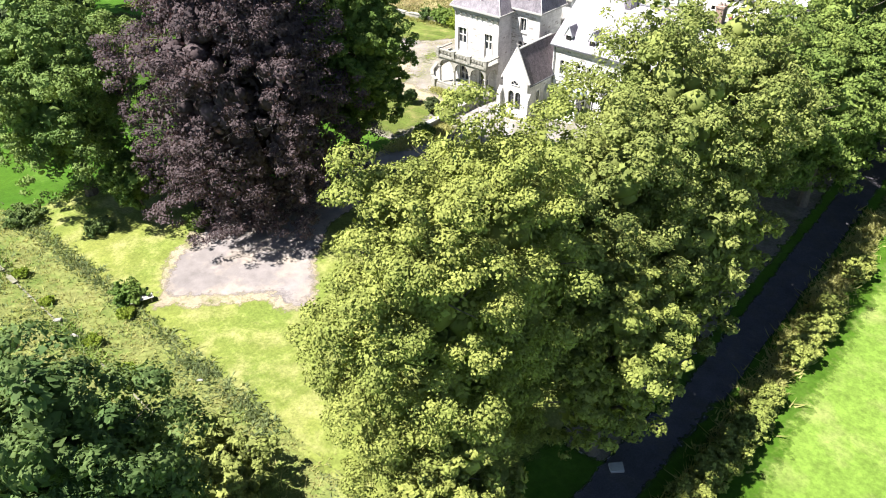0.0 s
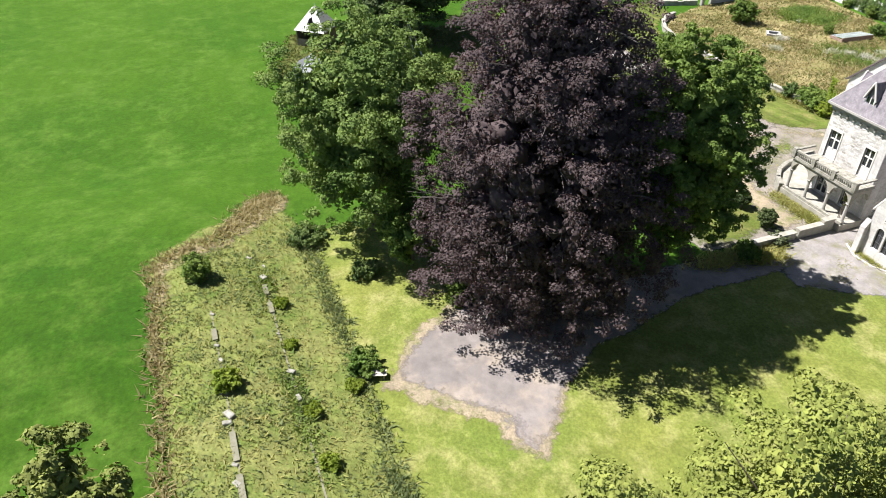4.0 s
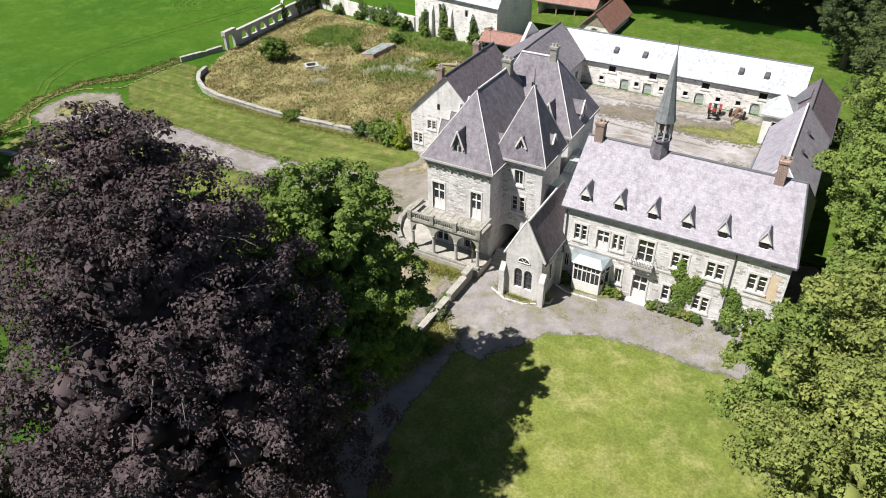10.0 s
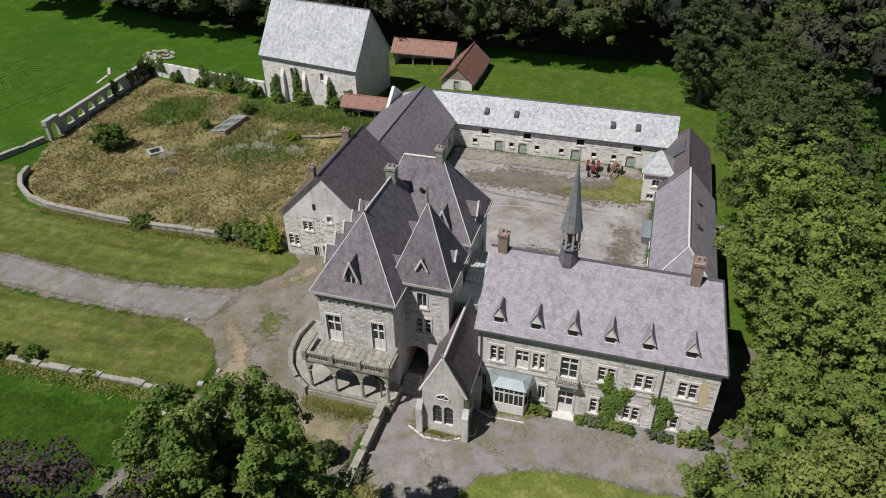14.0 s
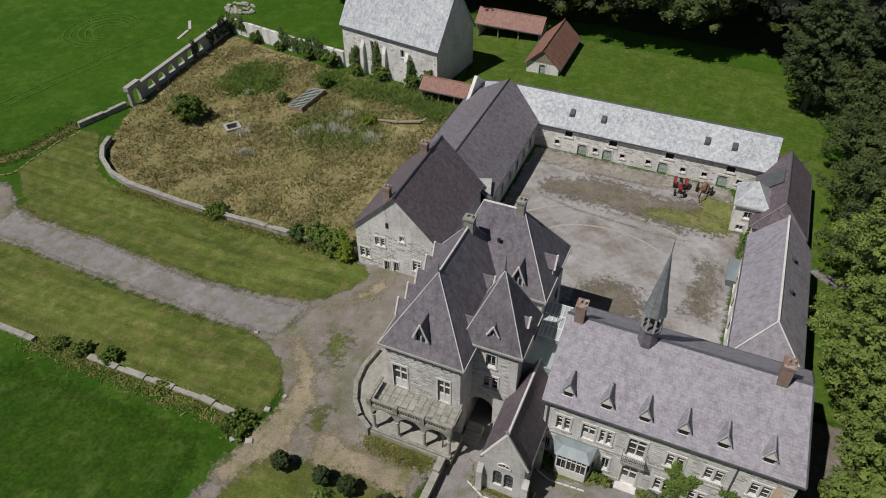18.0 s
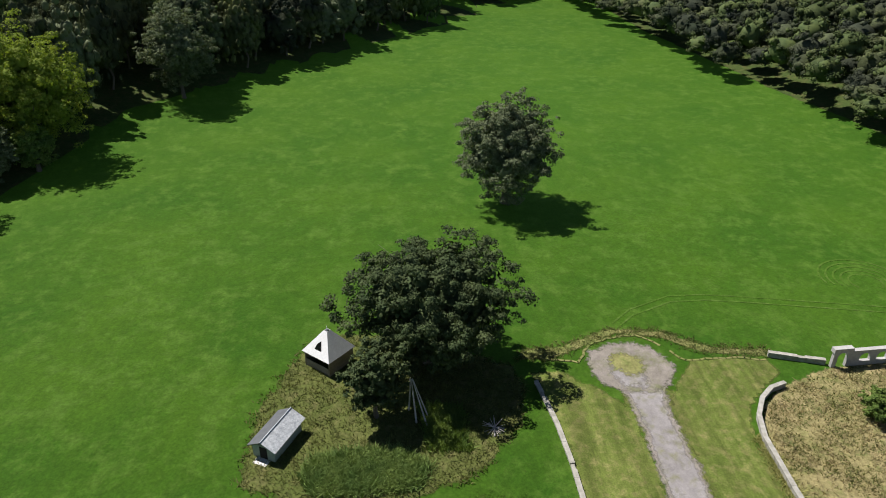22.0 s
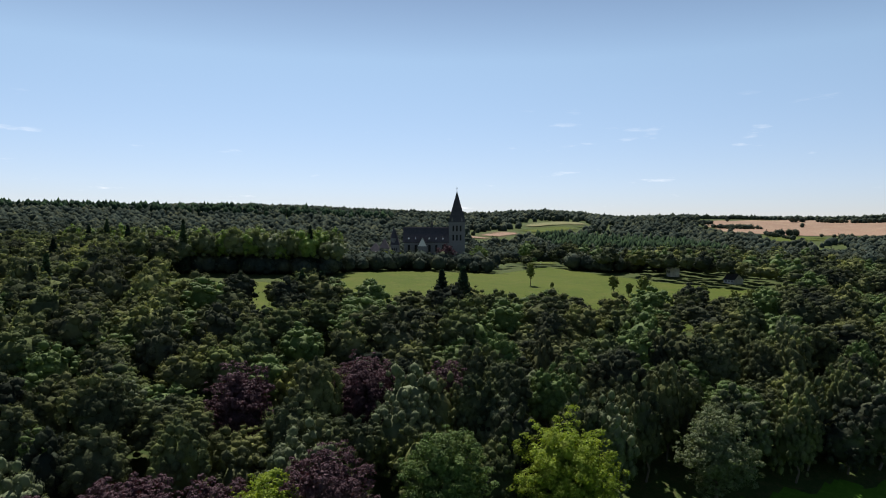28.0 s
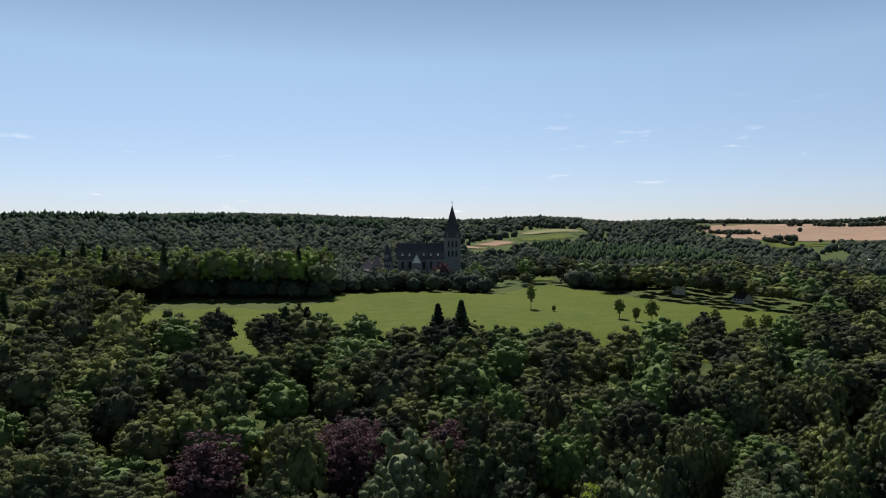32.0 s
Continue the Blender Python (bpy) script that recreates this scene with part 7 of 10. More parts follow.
side = scatter(3, 3, 70, 210, 520, 13, free) + scatter(4, 175, 330, 60, 420, 15, free)
wood("woodland_valley", [(x, y, rng.uniform(15, 24), rng.uniform(6.4, 9.6)) for x, y, s, w in side], THREE, "broadleaf wood along the valley meadow", 105, 14, 330, 0.06)
left_wood = scatter(5, 120, 470, -420, -60, 15, free)
wood("woodland_hill", [(x, y, rng.uniform(19, 30), rng.uniform(7.0, 10.5)) for x, y, s, w in left_wood], [L_FOREST, L_FOREST_C, L_FOREST_B, L_FOREST_C], "broadleaf wood on the hill beside the abbey field", 106, 20, 330, 0.07, lobe=0.28)
# tall wood behind the abbey field
tall = []
for i in range(26):
    for j in range(5):
        tall.append((-222 - i * 4.9 - j * 7.5 + rng.uniform(-3, 3), -505 + i * 4.7 - j * 9.5 + rng.uniform(-3, 3), rng.uniform(24, 33), rng.uniform(6.5, 9.5)))
wood("woodland_abbey", tall, [L_FOREST_C, L_GREEN, L_OAK], "tall broadleaf wood beside the abbey field", 112, 18, 500, 0.055)
# conifers standing out of the wood
fir = [(-242.6, -211.7, 29.5, 6.6), (-248, -204.6, 31.8, 7.2), (-202.4, -252.5, 26.2, 6.4), (-208.4, -247.4, 26.2, 6.4)]
fir += [(-228 - 5 * i + (i % 3) * 4, -492 + 4.8 * i - (i % 4) * 7, 33 + i % 5, 4.6) for i in (0, 3, 5, 9, 15, 21)]
fir += [edge_place(rng.uniform(150, 320), rng.uniform(-330, -110)) + (rng.uniform(24, 31), rng.uniform(4, 5.5)) for _ in range(16)]


def fir_tree(x, y, h, r, seed):
    z = at_land(x, y)
    ob = thing("fir_tree", (x, y, z), "dark pointed conifer rising over the wood", "tree", "conifers over the wood")
    part("trunk", rods(((x, y, z - 0.3), (x, y, z + h * 0.9), 0.35, 0.05, 7)), M_BARK, ob)
    v, f = fir_np(seed, r, h, 34, 0.7, 64)
    mesh_np("crown", v + np.array([x, y, z]), f, L_FIR, ob)


for k, (x, y, h, r) in enumerate(fir):
    fir_tree(x, y, h, r, 300 + k)
# wood behind the farm and along the meadow's far side
back = []
rng = random.Random(9)
for i in range(26):
    for j in range(5):
        x, y = -70 + i * 4.6 + rng.uniform(-2, 2), 81 + j * 8.5 + rng.uniform(-2.5, 2.5) + max(0, (i - 19) * -1.0 if i > 19 else 0) + (8 if i < 4 else 0)
        back.append((x, y, rng.uniform(13, 20), rng.uniform(4.2, 6.2)))
for i in range(8):
    for j in range(7):
        back.append((25 + j * 7 + rng.uniform(-2, 2) + (14 if i < 2 else 10), 5 + i * 11 + rng.uniform(-3, 3), rng.uniform(13, 19), rng.uniform(4.5, 6.5)))
back = [b for b in back if not (29 < b[0] < 37 and b[1] < 70)]
wood("woodland_behind_farm", back, [L_FOREST_B, L_DARKLANE], "dark broadleaf wood behind the farm", 107, 24, 1300, 0.048)
north = []
for i in range(44):
    for j in range(7):
        x = -80 - i * 8.5 + rng.uniform(-3, 3)
        y = 96 - 0.02 * (x + 150) + j * 11 + rng.uniform(-3, 3)
        if x < -222:
            y = 86 + (x + 222) * 0.13 + j * 11 + rng.uniform(-3, 3)
        if x < -410:
            y -= 20
        north.append((x, y, rng.uniform(12, 20), rng.uniform(4.6, 7.0)))
for i in range(12):
    for j in range(4):
        north.append((-128 + i * 6.2 + rng.uniform(-2, 2), 88 - 0.9 * i + (2.0 if i > 8 else 0) + j * 8 + rng.uniform(-2, 2), rng.uniform(10, 17), rng.uniform(4.4, 6.4)))
wood("woodland_north", north, [L_FOREST_B, L_DARKLANE, L_FOREST], "broadleaf wood on the north side of the meadow", 108, 15, 380, 0.062)

# ---- the distance ----
RX, RY, FX, FY = -0.62, 0.784, -0.784, -0.62


def far_place(u, v):
    """A place u ahead of the last view's foot and v to its right."""
    return -10 + FX * u + RX * v, -30 + FY * u + RY * v


def blobs(name, rows, mat, label, seed, tall=1.0):
    rng = np.random.default_rng(seed)
    iv, if_ = ICO0
    r = np.array(rows)
    z = land(r[:, 0], r[:, 1])
    jit = 1 + rng.normal(0, 0.16, (len(r), len(iv), 1))
    v = iv[None] * jit * np.column_stack([r[:, 2], r[:, 2], r[:, 2] * tall])[:, None, :] + np.column_stack([r[:, 0], r[:, 1], z + r[:, 2] * tall * 0.5])[:, None, :]
    f = (if_[None] + (np.arange(len(r)) * len(iv))[:, None, None]).reshape(-1, 3)
    return tagged(mesh_np(name, v.reshape(-1, 3), f, mat, smooth=True), label, "woodland", kind="stuff")


FAR_FIELDS = [("stubble_field", [far_place(*p) for p in ((1922, 638), (2083, 866), (2228, 1139), (2300, 1700), (1700, 1330), (1513, 974), (1529, 876), (1518, 737), (1545, 677), (1538, 607), (1790, 660))], M_WHEAT, "pinkish stubble field on the far plateau"),
              ("ripe_strip", [far_place(*p) for p in ((1331, 144), (1455, 159), (1569, 323), (1483, 312))], M_RIPE, "pale ripening field strip on the far hill"),
              ("green_strip", [far_place(*p) for p in ((1305, 108), (1329, 142), (1481, 310), (1307, 247), (1228, 150))], M_PASTURE, "green field strip on the far hill"),
              ("stubble_strip", [far_place(*p) for p in ((1095, 35), (1257, 74), (1289, 128), (1224, 136), (1116, 92), (1055, 63))], M_WHEAT, "pale stubble strip on the far hill"),
              ("crop_field", [far_place(*p) for p in ((1470, 655), (1512, 740), (1500, 837), (1373, 743), (1323, 635), (1380, 620))], M_PASTURE, "dark green crop field on the far hill"),
              ("green_field", [far_place(*p) for p in ((1223, 646), (1277, 734), (1001, 569), (853, 469), (902, 473))], M_MEADOW, "small green field on the far hill"),
              ("abbey_lawn", [far_place(*p) for p in ((598, 43), (700, 66), (690, 110), (633, 110), (593, 104))], M_PASTURE, "green lawn beyond the abbey's trees"),
              ("garden_lawn", [far_place(*p) for p in ((498, 102), (541, 120), (515, 145), (494, 143))], M_MEADOW, "sunlit lawn among garden trees")]
for nm, poly, mt, lb_ in FAR_FIELDS:
    spread(nm, poly, mt, 1.2, step=60, wobble=1.0, edge=25, label=lb_, category="field")
rng = random.Random(21)
far, near_far = [], []
open_land = [p for _, p, _, _ in FAR_FIELDS]
for _ in range(38000):
    u, v = 480 + 2400 * rng.random() ** 1.4, rng.uniform(-1.0, 1.0)
    v *= (1.5 if v > 0 else 1.0) * u + 150
    x, y = far_place(u, v)
    if hill_s(x, y) < 330 or inside(ABBEY_FIELD, x, y) or any(inside(p, *far_place(u + k, v * (1 + k / u))) for p in open_land for k in (0, 30, 75)):
        continue
    if math.hypot(u - 640, v + 15) < 75 or (v > 0.36 * u and 1540 < u < 2350) or (math.hypot((u - 640) / 170, (v - 540) / 95) < 1):
        continue
    (near_far if u < 1000 else far).append((x, y, rng.uniform(4.0, 7.0) * (1.15 if u < 1000 else 0.8 + u / 5000)))


def puffs(name, rows, mat, label, seed):
    """Leafy domes of far trees: a heart and a few dozen sprays each."""
    rng = np.random.default_rng(seed)
    iv, if_ = ICO0
    k = 26
    r = np.array(rows)
    n = len(r)
    c = np.column_stack([r[:, 0], r[:, 1], land(r[:, 0], r[:, 1]) + r[:, 2] * 0.9])
    v0 = (iv[None] * (1 + rng.normal(0, 0.1, (n, len(iv), 1))) * (r[:, 2] * 0.86)[:, None, None] + c[:, None]).reshape(-1, 3)
    f0 = (if_[None] + (np.arange(n) * len(iv))[:, None, None]).reshape(-1, 3)
    q = rng.normal(0, 1, (n * k, 3))
    q[:, 2] = np.abs(q[:, 2]) * 0.9 - 0.15
    q /= np.linalg.norm(q, axis=1)[:, None]
    rr = np.repeat(r[:, 2], k)
    v1, f1 = leaf_tris(rng, np.repeat(c, k, 0) + q * (rr * rng.uniform(0.78, 1.1, n * k))[:, None], q, 1.25)
    return tagged(mesh_np(name, np.concatenate([v0, v1]), np.concatenate([f0, f1 + len(v0)]), mat, smooth=True), label, "woodland", kind="stuff")


for _ in range(4200):
    u = rng.uniform(900, 2700)
    v = rng.uniform(0.7, 1.5) * u
    far.append(far_place(u, v) + (rng.uniform(7, 11),))
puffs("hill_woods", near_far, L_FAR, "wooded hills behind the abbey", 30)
blobs("far_woods", far, L_FAR, "distant wooded hills, haze blue in the leaf colour", 31, 1.25)
scrub = []
for _ in range(420):
    u = rng.uniform(1500, 2600)
    v = rng.uniform(350, 1.0 * u)
    x, y = far_place(u, v)
    if not inside(FAR_FIELDS[0][1], x, y) or rng.random() < 0.06:
        scrub.append((x, y, rng.uniform(5, 9)))
for _ in range(420):
    u, v = rng.uniform(430, 900), rng.uniform(400, 720)
    scrub.append(far_place(u, v) + (rng.uniform(4, 6.5),))
for x0, y0, x1, y1, n, r0, deep in ((-1753, -564, -1840, -507, 60, 5.5, 20), (-1630, -415, -1691, -377, 12, 7.5, 6), (-2248, -515, -2293, -487, 8, 9, 6), (-1888, -692, -1871, -621, 26, 6, 16), (-2333, -450, -2340, -290, 46, 8, 20), (-1653, -287, -1548, -243, 22, 7, 12), (-1700, -350, -1640, -180, 18, 5, 6), (-1500, -330, -1620, -420, 22, 5.5, 8)):
    for _ in range(n):
        k = rng.random()
        scrub.append((x0 + (x1 - x0) * k + rng.uniform(-deep, deep), y0 + (y1 - y0) * k + rng.uniform(-deep, deep), rng.uniform(0.7, 1.2) * r0))
HILLSIDE = [(-430, 118), (-520, 96), (-600, 96), (-680, 118), (-960, 118), (-1400, 140), (-1500, 480), (-1200, 400), (-880, 290), (-640, 205), (-500, 175)]
hillside = []
while len(hillside) < 2300:
    x, y = rng.uniform(-1500, -430), rng.uniform(96, 480)
    if inside(HILLSIDE, x, y) and rng.random() < 1.15 - abs(x) / 1900:
        hillside.append((x, y, rng.uniform(5.2, 8.2)))
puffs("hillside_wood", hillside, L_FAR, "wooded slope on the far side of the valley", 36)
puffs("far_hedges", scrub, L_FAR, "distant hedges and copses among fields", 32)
ridge = []
for _ in range(500):
    u, v = rng.uniform(1350, 1500), rng.uniform(-1100, -100)
    ridge.append(far_place(u, v) + (rng.uniform(4, 6),))
blobs("ridge_firs", ridge, L_FIR, "dark conifers along the far ridge", 33, 2.4)
plantation = [far_place(900 + 14 * i + rng.uniform(-4, 4), 150 + 9 * j + rng.uniform(-3, 3)) + (rng.uniform(3.2, 4.4),) for i in range(16) for j in range(26)]
blobs("fir_plantation", plantation, L_FIR, "dark fir plantation beyond the abbey", 34, 3.2)

# field trees
for k, (x, y, h, r) in enumerate([(-397, -263, 17, 4.0), (-400, -208, 13, 4.2), (-397, -197, 9, 3.0), (-394, -187, 15, 5.2), (-400, -164, 8, 2.2), (-403, -157, 13, 3.6), (-406, -141, 12, 4.4), (-411, -134, 14, 4.8), (-398, -248, 4, 1.4)]):
    tree(x, y, at_land(x, y) + h, r * 0.8, r * 0.8, at_land(x, y) + h * 0.2, L_LIMEDARK, "slender tree standing in the abbey field", 400 + k, 30, 1600, 0.42, 0.26, "tall", "field_tree", 0.25, "trees in the abbey field", ragged=0.4)
abbey_green = []
for _ in range(90):
    u, v = rng.uniform(560, 600), rng.uniform(-90, 75)
    abbey_green.append(far_place(u, v) + (rng.uniform(5, 11), rng.uniform(3.5, 6)))
for _ in range(90):
    u, v = rng.uniform(540, 640), rng.uniform(70, 330)
    abbey_green.append(far_place(u, v) + (rng.uniform(13, 22), rng.uniform(5, 8)))
abbey_green = [g for g in abbey_green if not inside(ABBEY_FIELD, g[0], g[1])]
wood("abbey_trees", abbey_green, [L_DARK, L_FOREST_B, L_FOREST], "dark trees round the abbey", 109, 14, 260, 0.065)

for k, (x, y, h, r, mat, label) in enumerate([(-430, -412, 13, 8, L_BRIGHT, "yellow-green tree below the abbey"), (-456, -377, 20, 8.5, L_COPPER, "dark copper beech below the abbey"), (-446, -394, 12, 6, L_GREEN, "green tree below the abbey"), (-470, -355, 19, 10, L_DARK, "broad dark tree below the abbey")]):
    tree(x, y, at_land(x, y) + h, r, r, at_land(x, y) + 0.5, mat, label, 430 + k, 40, 2600, 0.5, 0.26, "round", "tree", 0.4, gaps=0.3)

# ---- the abbey ----
ax, ay = -510.0, -408.0
az = at_land(ax, ay) - 1.0
AM = Matrix(((RX, FX, 0, ax), (RY, FY, 0, ay), (0, 0, 1, az), (0, 0, 0, 1)))
ab = thing("abbey_church", (ax, ay, az), "grey stone abbey church with a tall slate spire", "church")
M_ABBEY = wall_mat("abbey_stone", (0.185, 0.185, 0.19), (0.145, 0.147, 0.152), (0.20, 0.20, 0.205), 0.6, 1.4)


def apart_(name, bm, mat, label=""):
    bmesh.ops.recalc_face_normals(bm, faces=bm.faces)
    return part(name, put(bm, AM), mat, ab, label)


apart_("tower", boxes((-7, 7, -7, 7, 0, 38), (-7.4, 7.4, -7.4, 7.4, 36.6, 38)), M_ABBEY)
apart_("spire", hull([(-7.6, -7.6, 38), (7.6, -7.6, 38), (7.6, 7.6, 38), (-7.6, 7.6, 38), (0, 0, 66)], [(0, 1, 4), (1, 2, 4), (2, 3, 4), (3, 0, 4), (3, 2, 1, 0)]), M_OLD_ROOF, "steep slate spire")
apart_("cross", rods(((0, 0, 65.5), (0, 0, 69.5), 0.2, 0.15, 6), ((-1.1, 0, 68.2), (1.1, 0, 68.2), 0.15, 0.15, 6)), M_LEAD)
for sx in (-4.2, 4.2):
    apart_("spire_dormer", hull([(sx - 1.3, -7.4, 37.5), (sx + 1.3, -7.4, 37.5), (sx, -7.4, 43), (sx, -4.5, 43)], [(0, 1, 2), (0, 2, 3), (1, 3, 2)]), M_ABBEY)
for r in range(2):
    for c in (-3.2, 0, 3.2):
        apart_("belfry_window", boxes((c - 0.7, c + 0.7, -7.12, -6.9, 22 + 8 * r, 27 + 8 * r)), M_DARK)
apart_("nave", boxes((-46, -7, -8, 8, 0, 21)), M_ABBEY)
apart_("nave_roof", slabs([[(-47.4, -9, 20.2), (-7, -9, 20.2), (-7, 0, 33.8), (-47.4, 0, 33.8)], [(-47.4, 9, 20.2), (-7, 9, 20.2), (-7, 0, 33.8), (-47.4, 0, 33.8)]], 0.4), M_OLD_ROOF)
apart_("nave_gable", hull([(-46, -8, 21), (-46, 8, 21), (-46, 0, 33.2)], [(0, 1, 2)]), M_ABBEY)
apart_("spirelet", rods(((-21.9, 0, 33), (-21.9, 0, 35.4), 0.9, 0.9, 8), ((-21.9, 0, 35.4), (-21.9, 0, 40.4), 1.1, 0.05, 8)), M_OLD_ROOF, "slim slate ridge spirelet")
apart_("turret", rods(((-55.6, -3, 0), (-55.6, -3, 24), 2.6, 2.6, 10)), M_ABBEY)
apart_("turret_roof", rods(((-55.6, -3, 24), (-55.6, -3, 34.2), 3.1, 0.05, 10)), M_OLD_ROOF, "pointed slate turret roof")
for i in range(7):
    apart_("buttress", boxes((-45.6 + 6 * i, -44.6 + 6 * i, -9.6, -8, 0, 16)), M_ABBEY)
for i in range(6):
    apart_("nave_window", boxes((-43 + 6 * i, -41 + 6 * i, -8.1, -7.9, 12, 18)), M_DARK)
    apart_("roof_dormer", hull([(-43 + 6 * i, -7.2, 23), (-41.4 + 6 * i, -7.2, 23), (-42.2 + 6 * i, -7.2, 24.8), (-42.2 + 6 * i, -5.0, 25)], [(0, 1, 2), (0, 2, 3), (1, 3, 2)]), M_WHITE)
apart_("transept", boxes((-34, -26, -16, -8, 0, 17)), M_ABBEY)
apart_("transept_roof", slabs([[(-34.5, -16.5, 16.5), (-34.5, -5, 16.5), (-30, -5, 25), (-30, -16.5, 25)], [(-25.5, -16.5, 16.5), (-25.5, -5, 16.5), (-30, -5, 25), (-30, -16.5, 25)]], 0.3), M_OLD_ROOF)
apart_("transept_gable", hull([(-34, -16, 17), (-26, -16, 17), (-30, -16, 24.6)], [(0, 1, 2)]), M_WHITE, "pale plastered gable")
apart_("transept_window", boxes((-31, -29, -16.1, -15.9, 7, 13)), M_DARK)
for x0, w_, h, rr in ((-68, 8, 15, 24), (-58, 7, 18, 32), (-78, 12, 12, 20)):
    apart_("convent_wing", boxes((x0, x0 + w_, -6, 8, 0, h)), M_ABBEY)
    apart_("convent_roof", hull([(x0 - 0.5, -6.5, h), (x0 + w_ + 0.5, -6.5, h), (x0 + w_ + 0.5, 8.5, h), (x0 - 0.5, 8.5, h), (x0 + w_ / 2, 1, rr)], [(0, 1, 4), (1, 2, 4), (2, 3, 4), (3, 0, 4), (3, 2, 1, 0)]), M_OLD_ROOF)
    for i in range(3):
        apart_("convent_window", boxes((x0 + 1 + i * (w_ - 2) / 3, x0 + 2 + i * (w_ - 2) / 3, -6.1, -5.9, h - 5, h - 2.5)), M_DARK)


def far_house(x, y, w, d, h, ridge, wall, roof, turn, label, name="village_house", group="village houses"):
    z = at_land(x, y)
    ob = thing(name, (x, y, z), label, "house", group)
    m = pose(x, y, z, 0, 0, turn)
    part("wall", put(hull([(-w, -d, -2), (w, -d, -2), (w, d, -2), (-w, d, -2), (-w, -d, h), (w, -d, h), (w, d, h), (-w, d, h), (-w, 0, ridge - 0.2), (w, 0, ridge - 0.2)], [(0, 1, 5, 4), (2, 3, 7, 6), (1, 2, 6, 9, 5), (3, 0, 4, 8, 7), (4, 5, 6, 7)]), m), wall, ob)
    part("roof", put(slabs([[(-w - 0.4, -d - 0.4, h - 0.2), (w + 0.4, -d - 0.4, h - 0.2), (w + 0.4, 0, ridge), (-w - 0.4, 0, ridge)], [(-w - 0.4, d + 0.4, h - 0.2), (w + 0.4, d + 0.4, h - 0.2), (w + 0.4, 0, ridge), (-w - 0.4, 0, ridge)]], 0.25), m), roof, ob)
    for i in (-1, 0, 1):
        part("window", put(boxes((i * w * 0.55 - 0.6, i * w * 0.55 + 0.6, -d - 0.06, -d, h * 0.4, h * 0.75)), m), M_DARK, ob)
    return ob


rng = random.Random(41)
for i in range(44):
    x, y = rng.uniform(-930, -690), rng.uniform(-95, 105)
    roof = [M_SLATE, M_SLATE_VIOLET, M_TILE, M_SLATE_WING][rng.randrange(4)]
    far_house(x, y, rng.uniform(4.5, 8), rng.uniform(3.5, 5), rng.uniform(4, 6), rng.uniform(8, 10.5), M_WHITE if rng.random() < 0.6 else M_STONE_BARN, roof, rng.choice((20, 65, 110, 150)), "pale village house with a pitched roof")
far_house(-538, -224, 4, 3.5, 6, 9.5, M_STONE_BARN, M_SLATE, 40, "white house at the field's edge", "field_house", "")
far_house(-524, -176, 5, 4, 3, 7, M_STONE_BARN, M_OLD_ROOF, 60, "low house with a grey roof at the field's edge", "field_house", "")
far_house(-440, -452, 9, 7, 4.5, 12, M_STONE, M_SLATE, -38, "grey slated building below the abbey", "abbey_lodge", "")
far_house(-1150, -150, 34, 16, 7, 11, M_WHITE, M_TARP, 80, "long white warehouse beyond the village", "warehouse", "")

# ---- bushes, climbers and rough grass ----
def bush(name, x, y, r, h, mat, label, seed, leaves=2600, leaf=0.13, group="", lobes=34, ry=None, category="bush"):
    """A bush down to the ground: a few stems and a leafy body."""
    z = at_land(x, y)
    ob = thing(name, (x, y, z), label, category, group)
    rng = random.Random(seed)
    part("stem", rods(*[((x, y, z - 0.1), (x + rng.uniform(-r, r) * 0.5, y + rng.uniform(-r, r) * 0.5, z + h * 0.6), 0.05, 0.02, 5) for _ in range(5)]), M_BARK, ob)
    v, f = crown_np(seed, r, ry or r, h * 0.56, lobes, leaves, leaf, 0.3, "round", 0.0, 0.3, 5)
    v = v + np.array([x, y, z + h * 0.46])
    v[:, 2] = np.maximum(v[:, 2], z + 0.02 + 0.1 * (v[:, 2] - z))
    mesh_np("foliage", v, f, mat, ob)
    return ob


def tufts(name, outline, count, h, mat, label, seed, wide=0.1, lean=0.9, blades=4, category="grass", patch=0.0, soft=0.35):
    """Blades of grass in tufts over an outline, thicker where the patch noise says."""
    rng = np.random.default_rng(seed)
    xs, ys = [p[0] for p in outline], [p[1] for p in outline]
    pts = []
    tries = 0
    while len(pts) < count and tries < count * 12:
        tries += 1
        x, y = rng.uniform(min(xs), max(xs)), rng.uniform(min(ys), max(ys))
        if inside(outline, x, y) and (patch == 0 or noise.noise((x * 0.22, y * 0.22, seed)) > patch * rng.uniform(-1, 1)):
            pts.append((x, y))
    p = np.array(pts) + rng.normal(0, soft, (len(pts), 2))
    z = land(p[:, 0], p[:, 1])
    base = np.column_stack([p, z - 0.02])
    vs = []
    for b in range(blades):
        n = len(p)
        off = np.column_stack([rng.normal(0, wide * 1.6, (n, 2)), np.zeros(n)])
        a = rng.uniform(0, 2 * math.pi, n)
        side = np.column_stack([np.cos(a), np.sin(a), np.zeros(n)]) * wide * rng.uniform(0.5, 1.0, (n, 1))
        hh = h * rng.uniform(0.5, 1.15, n)
        tip = np.column_stack([rng.normal(0, lean, n) * hh, rng.normal(0, lean, n) * hh, hh])
        q = base + off
        vs.append(np.stack([q - side, q + side, q + tip], 1).reshape(-1, 3))
    v = np.concatenate(vs)
    return tagged(mesh_np(name, v, np.arange(len(v)).reshape(-1, 3), mat), label, category, kind="stuff")


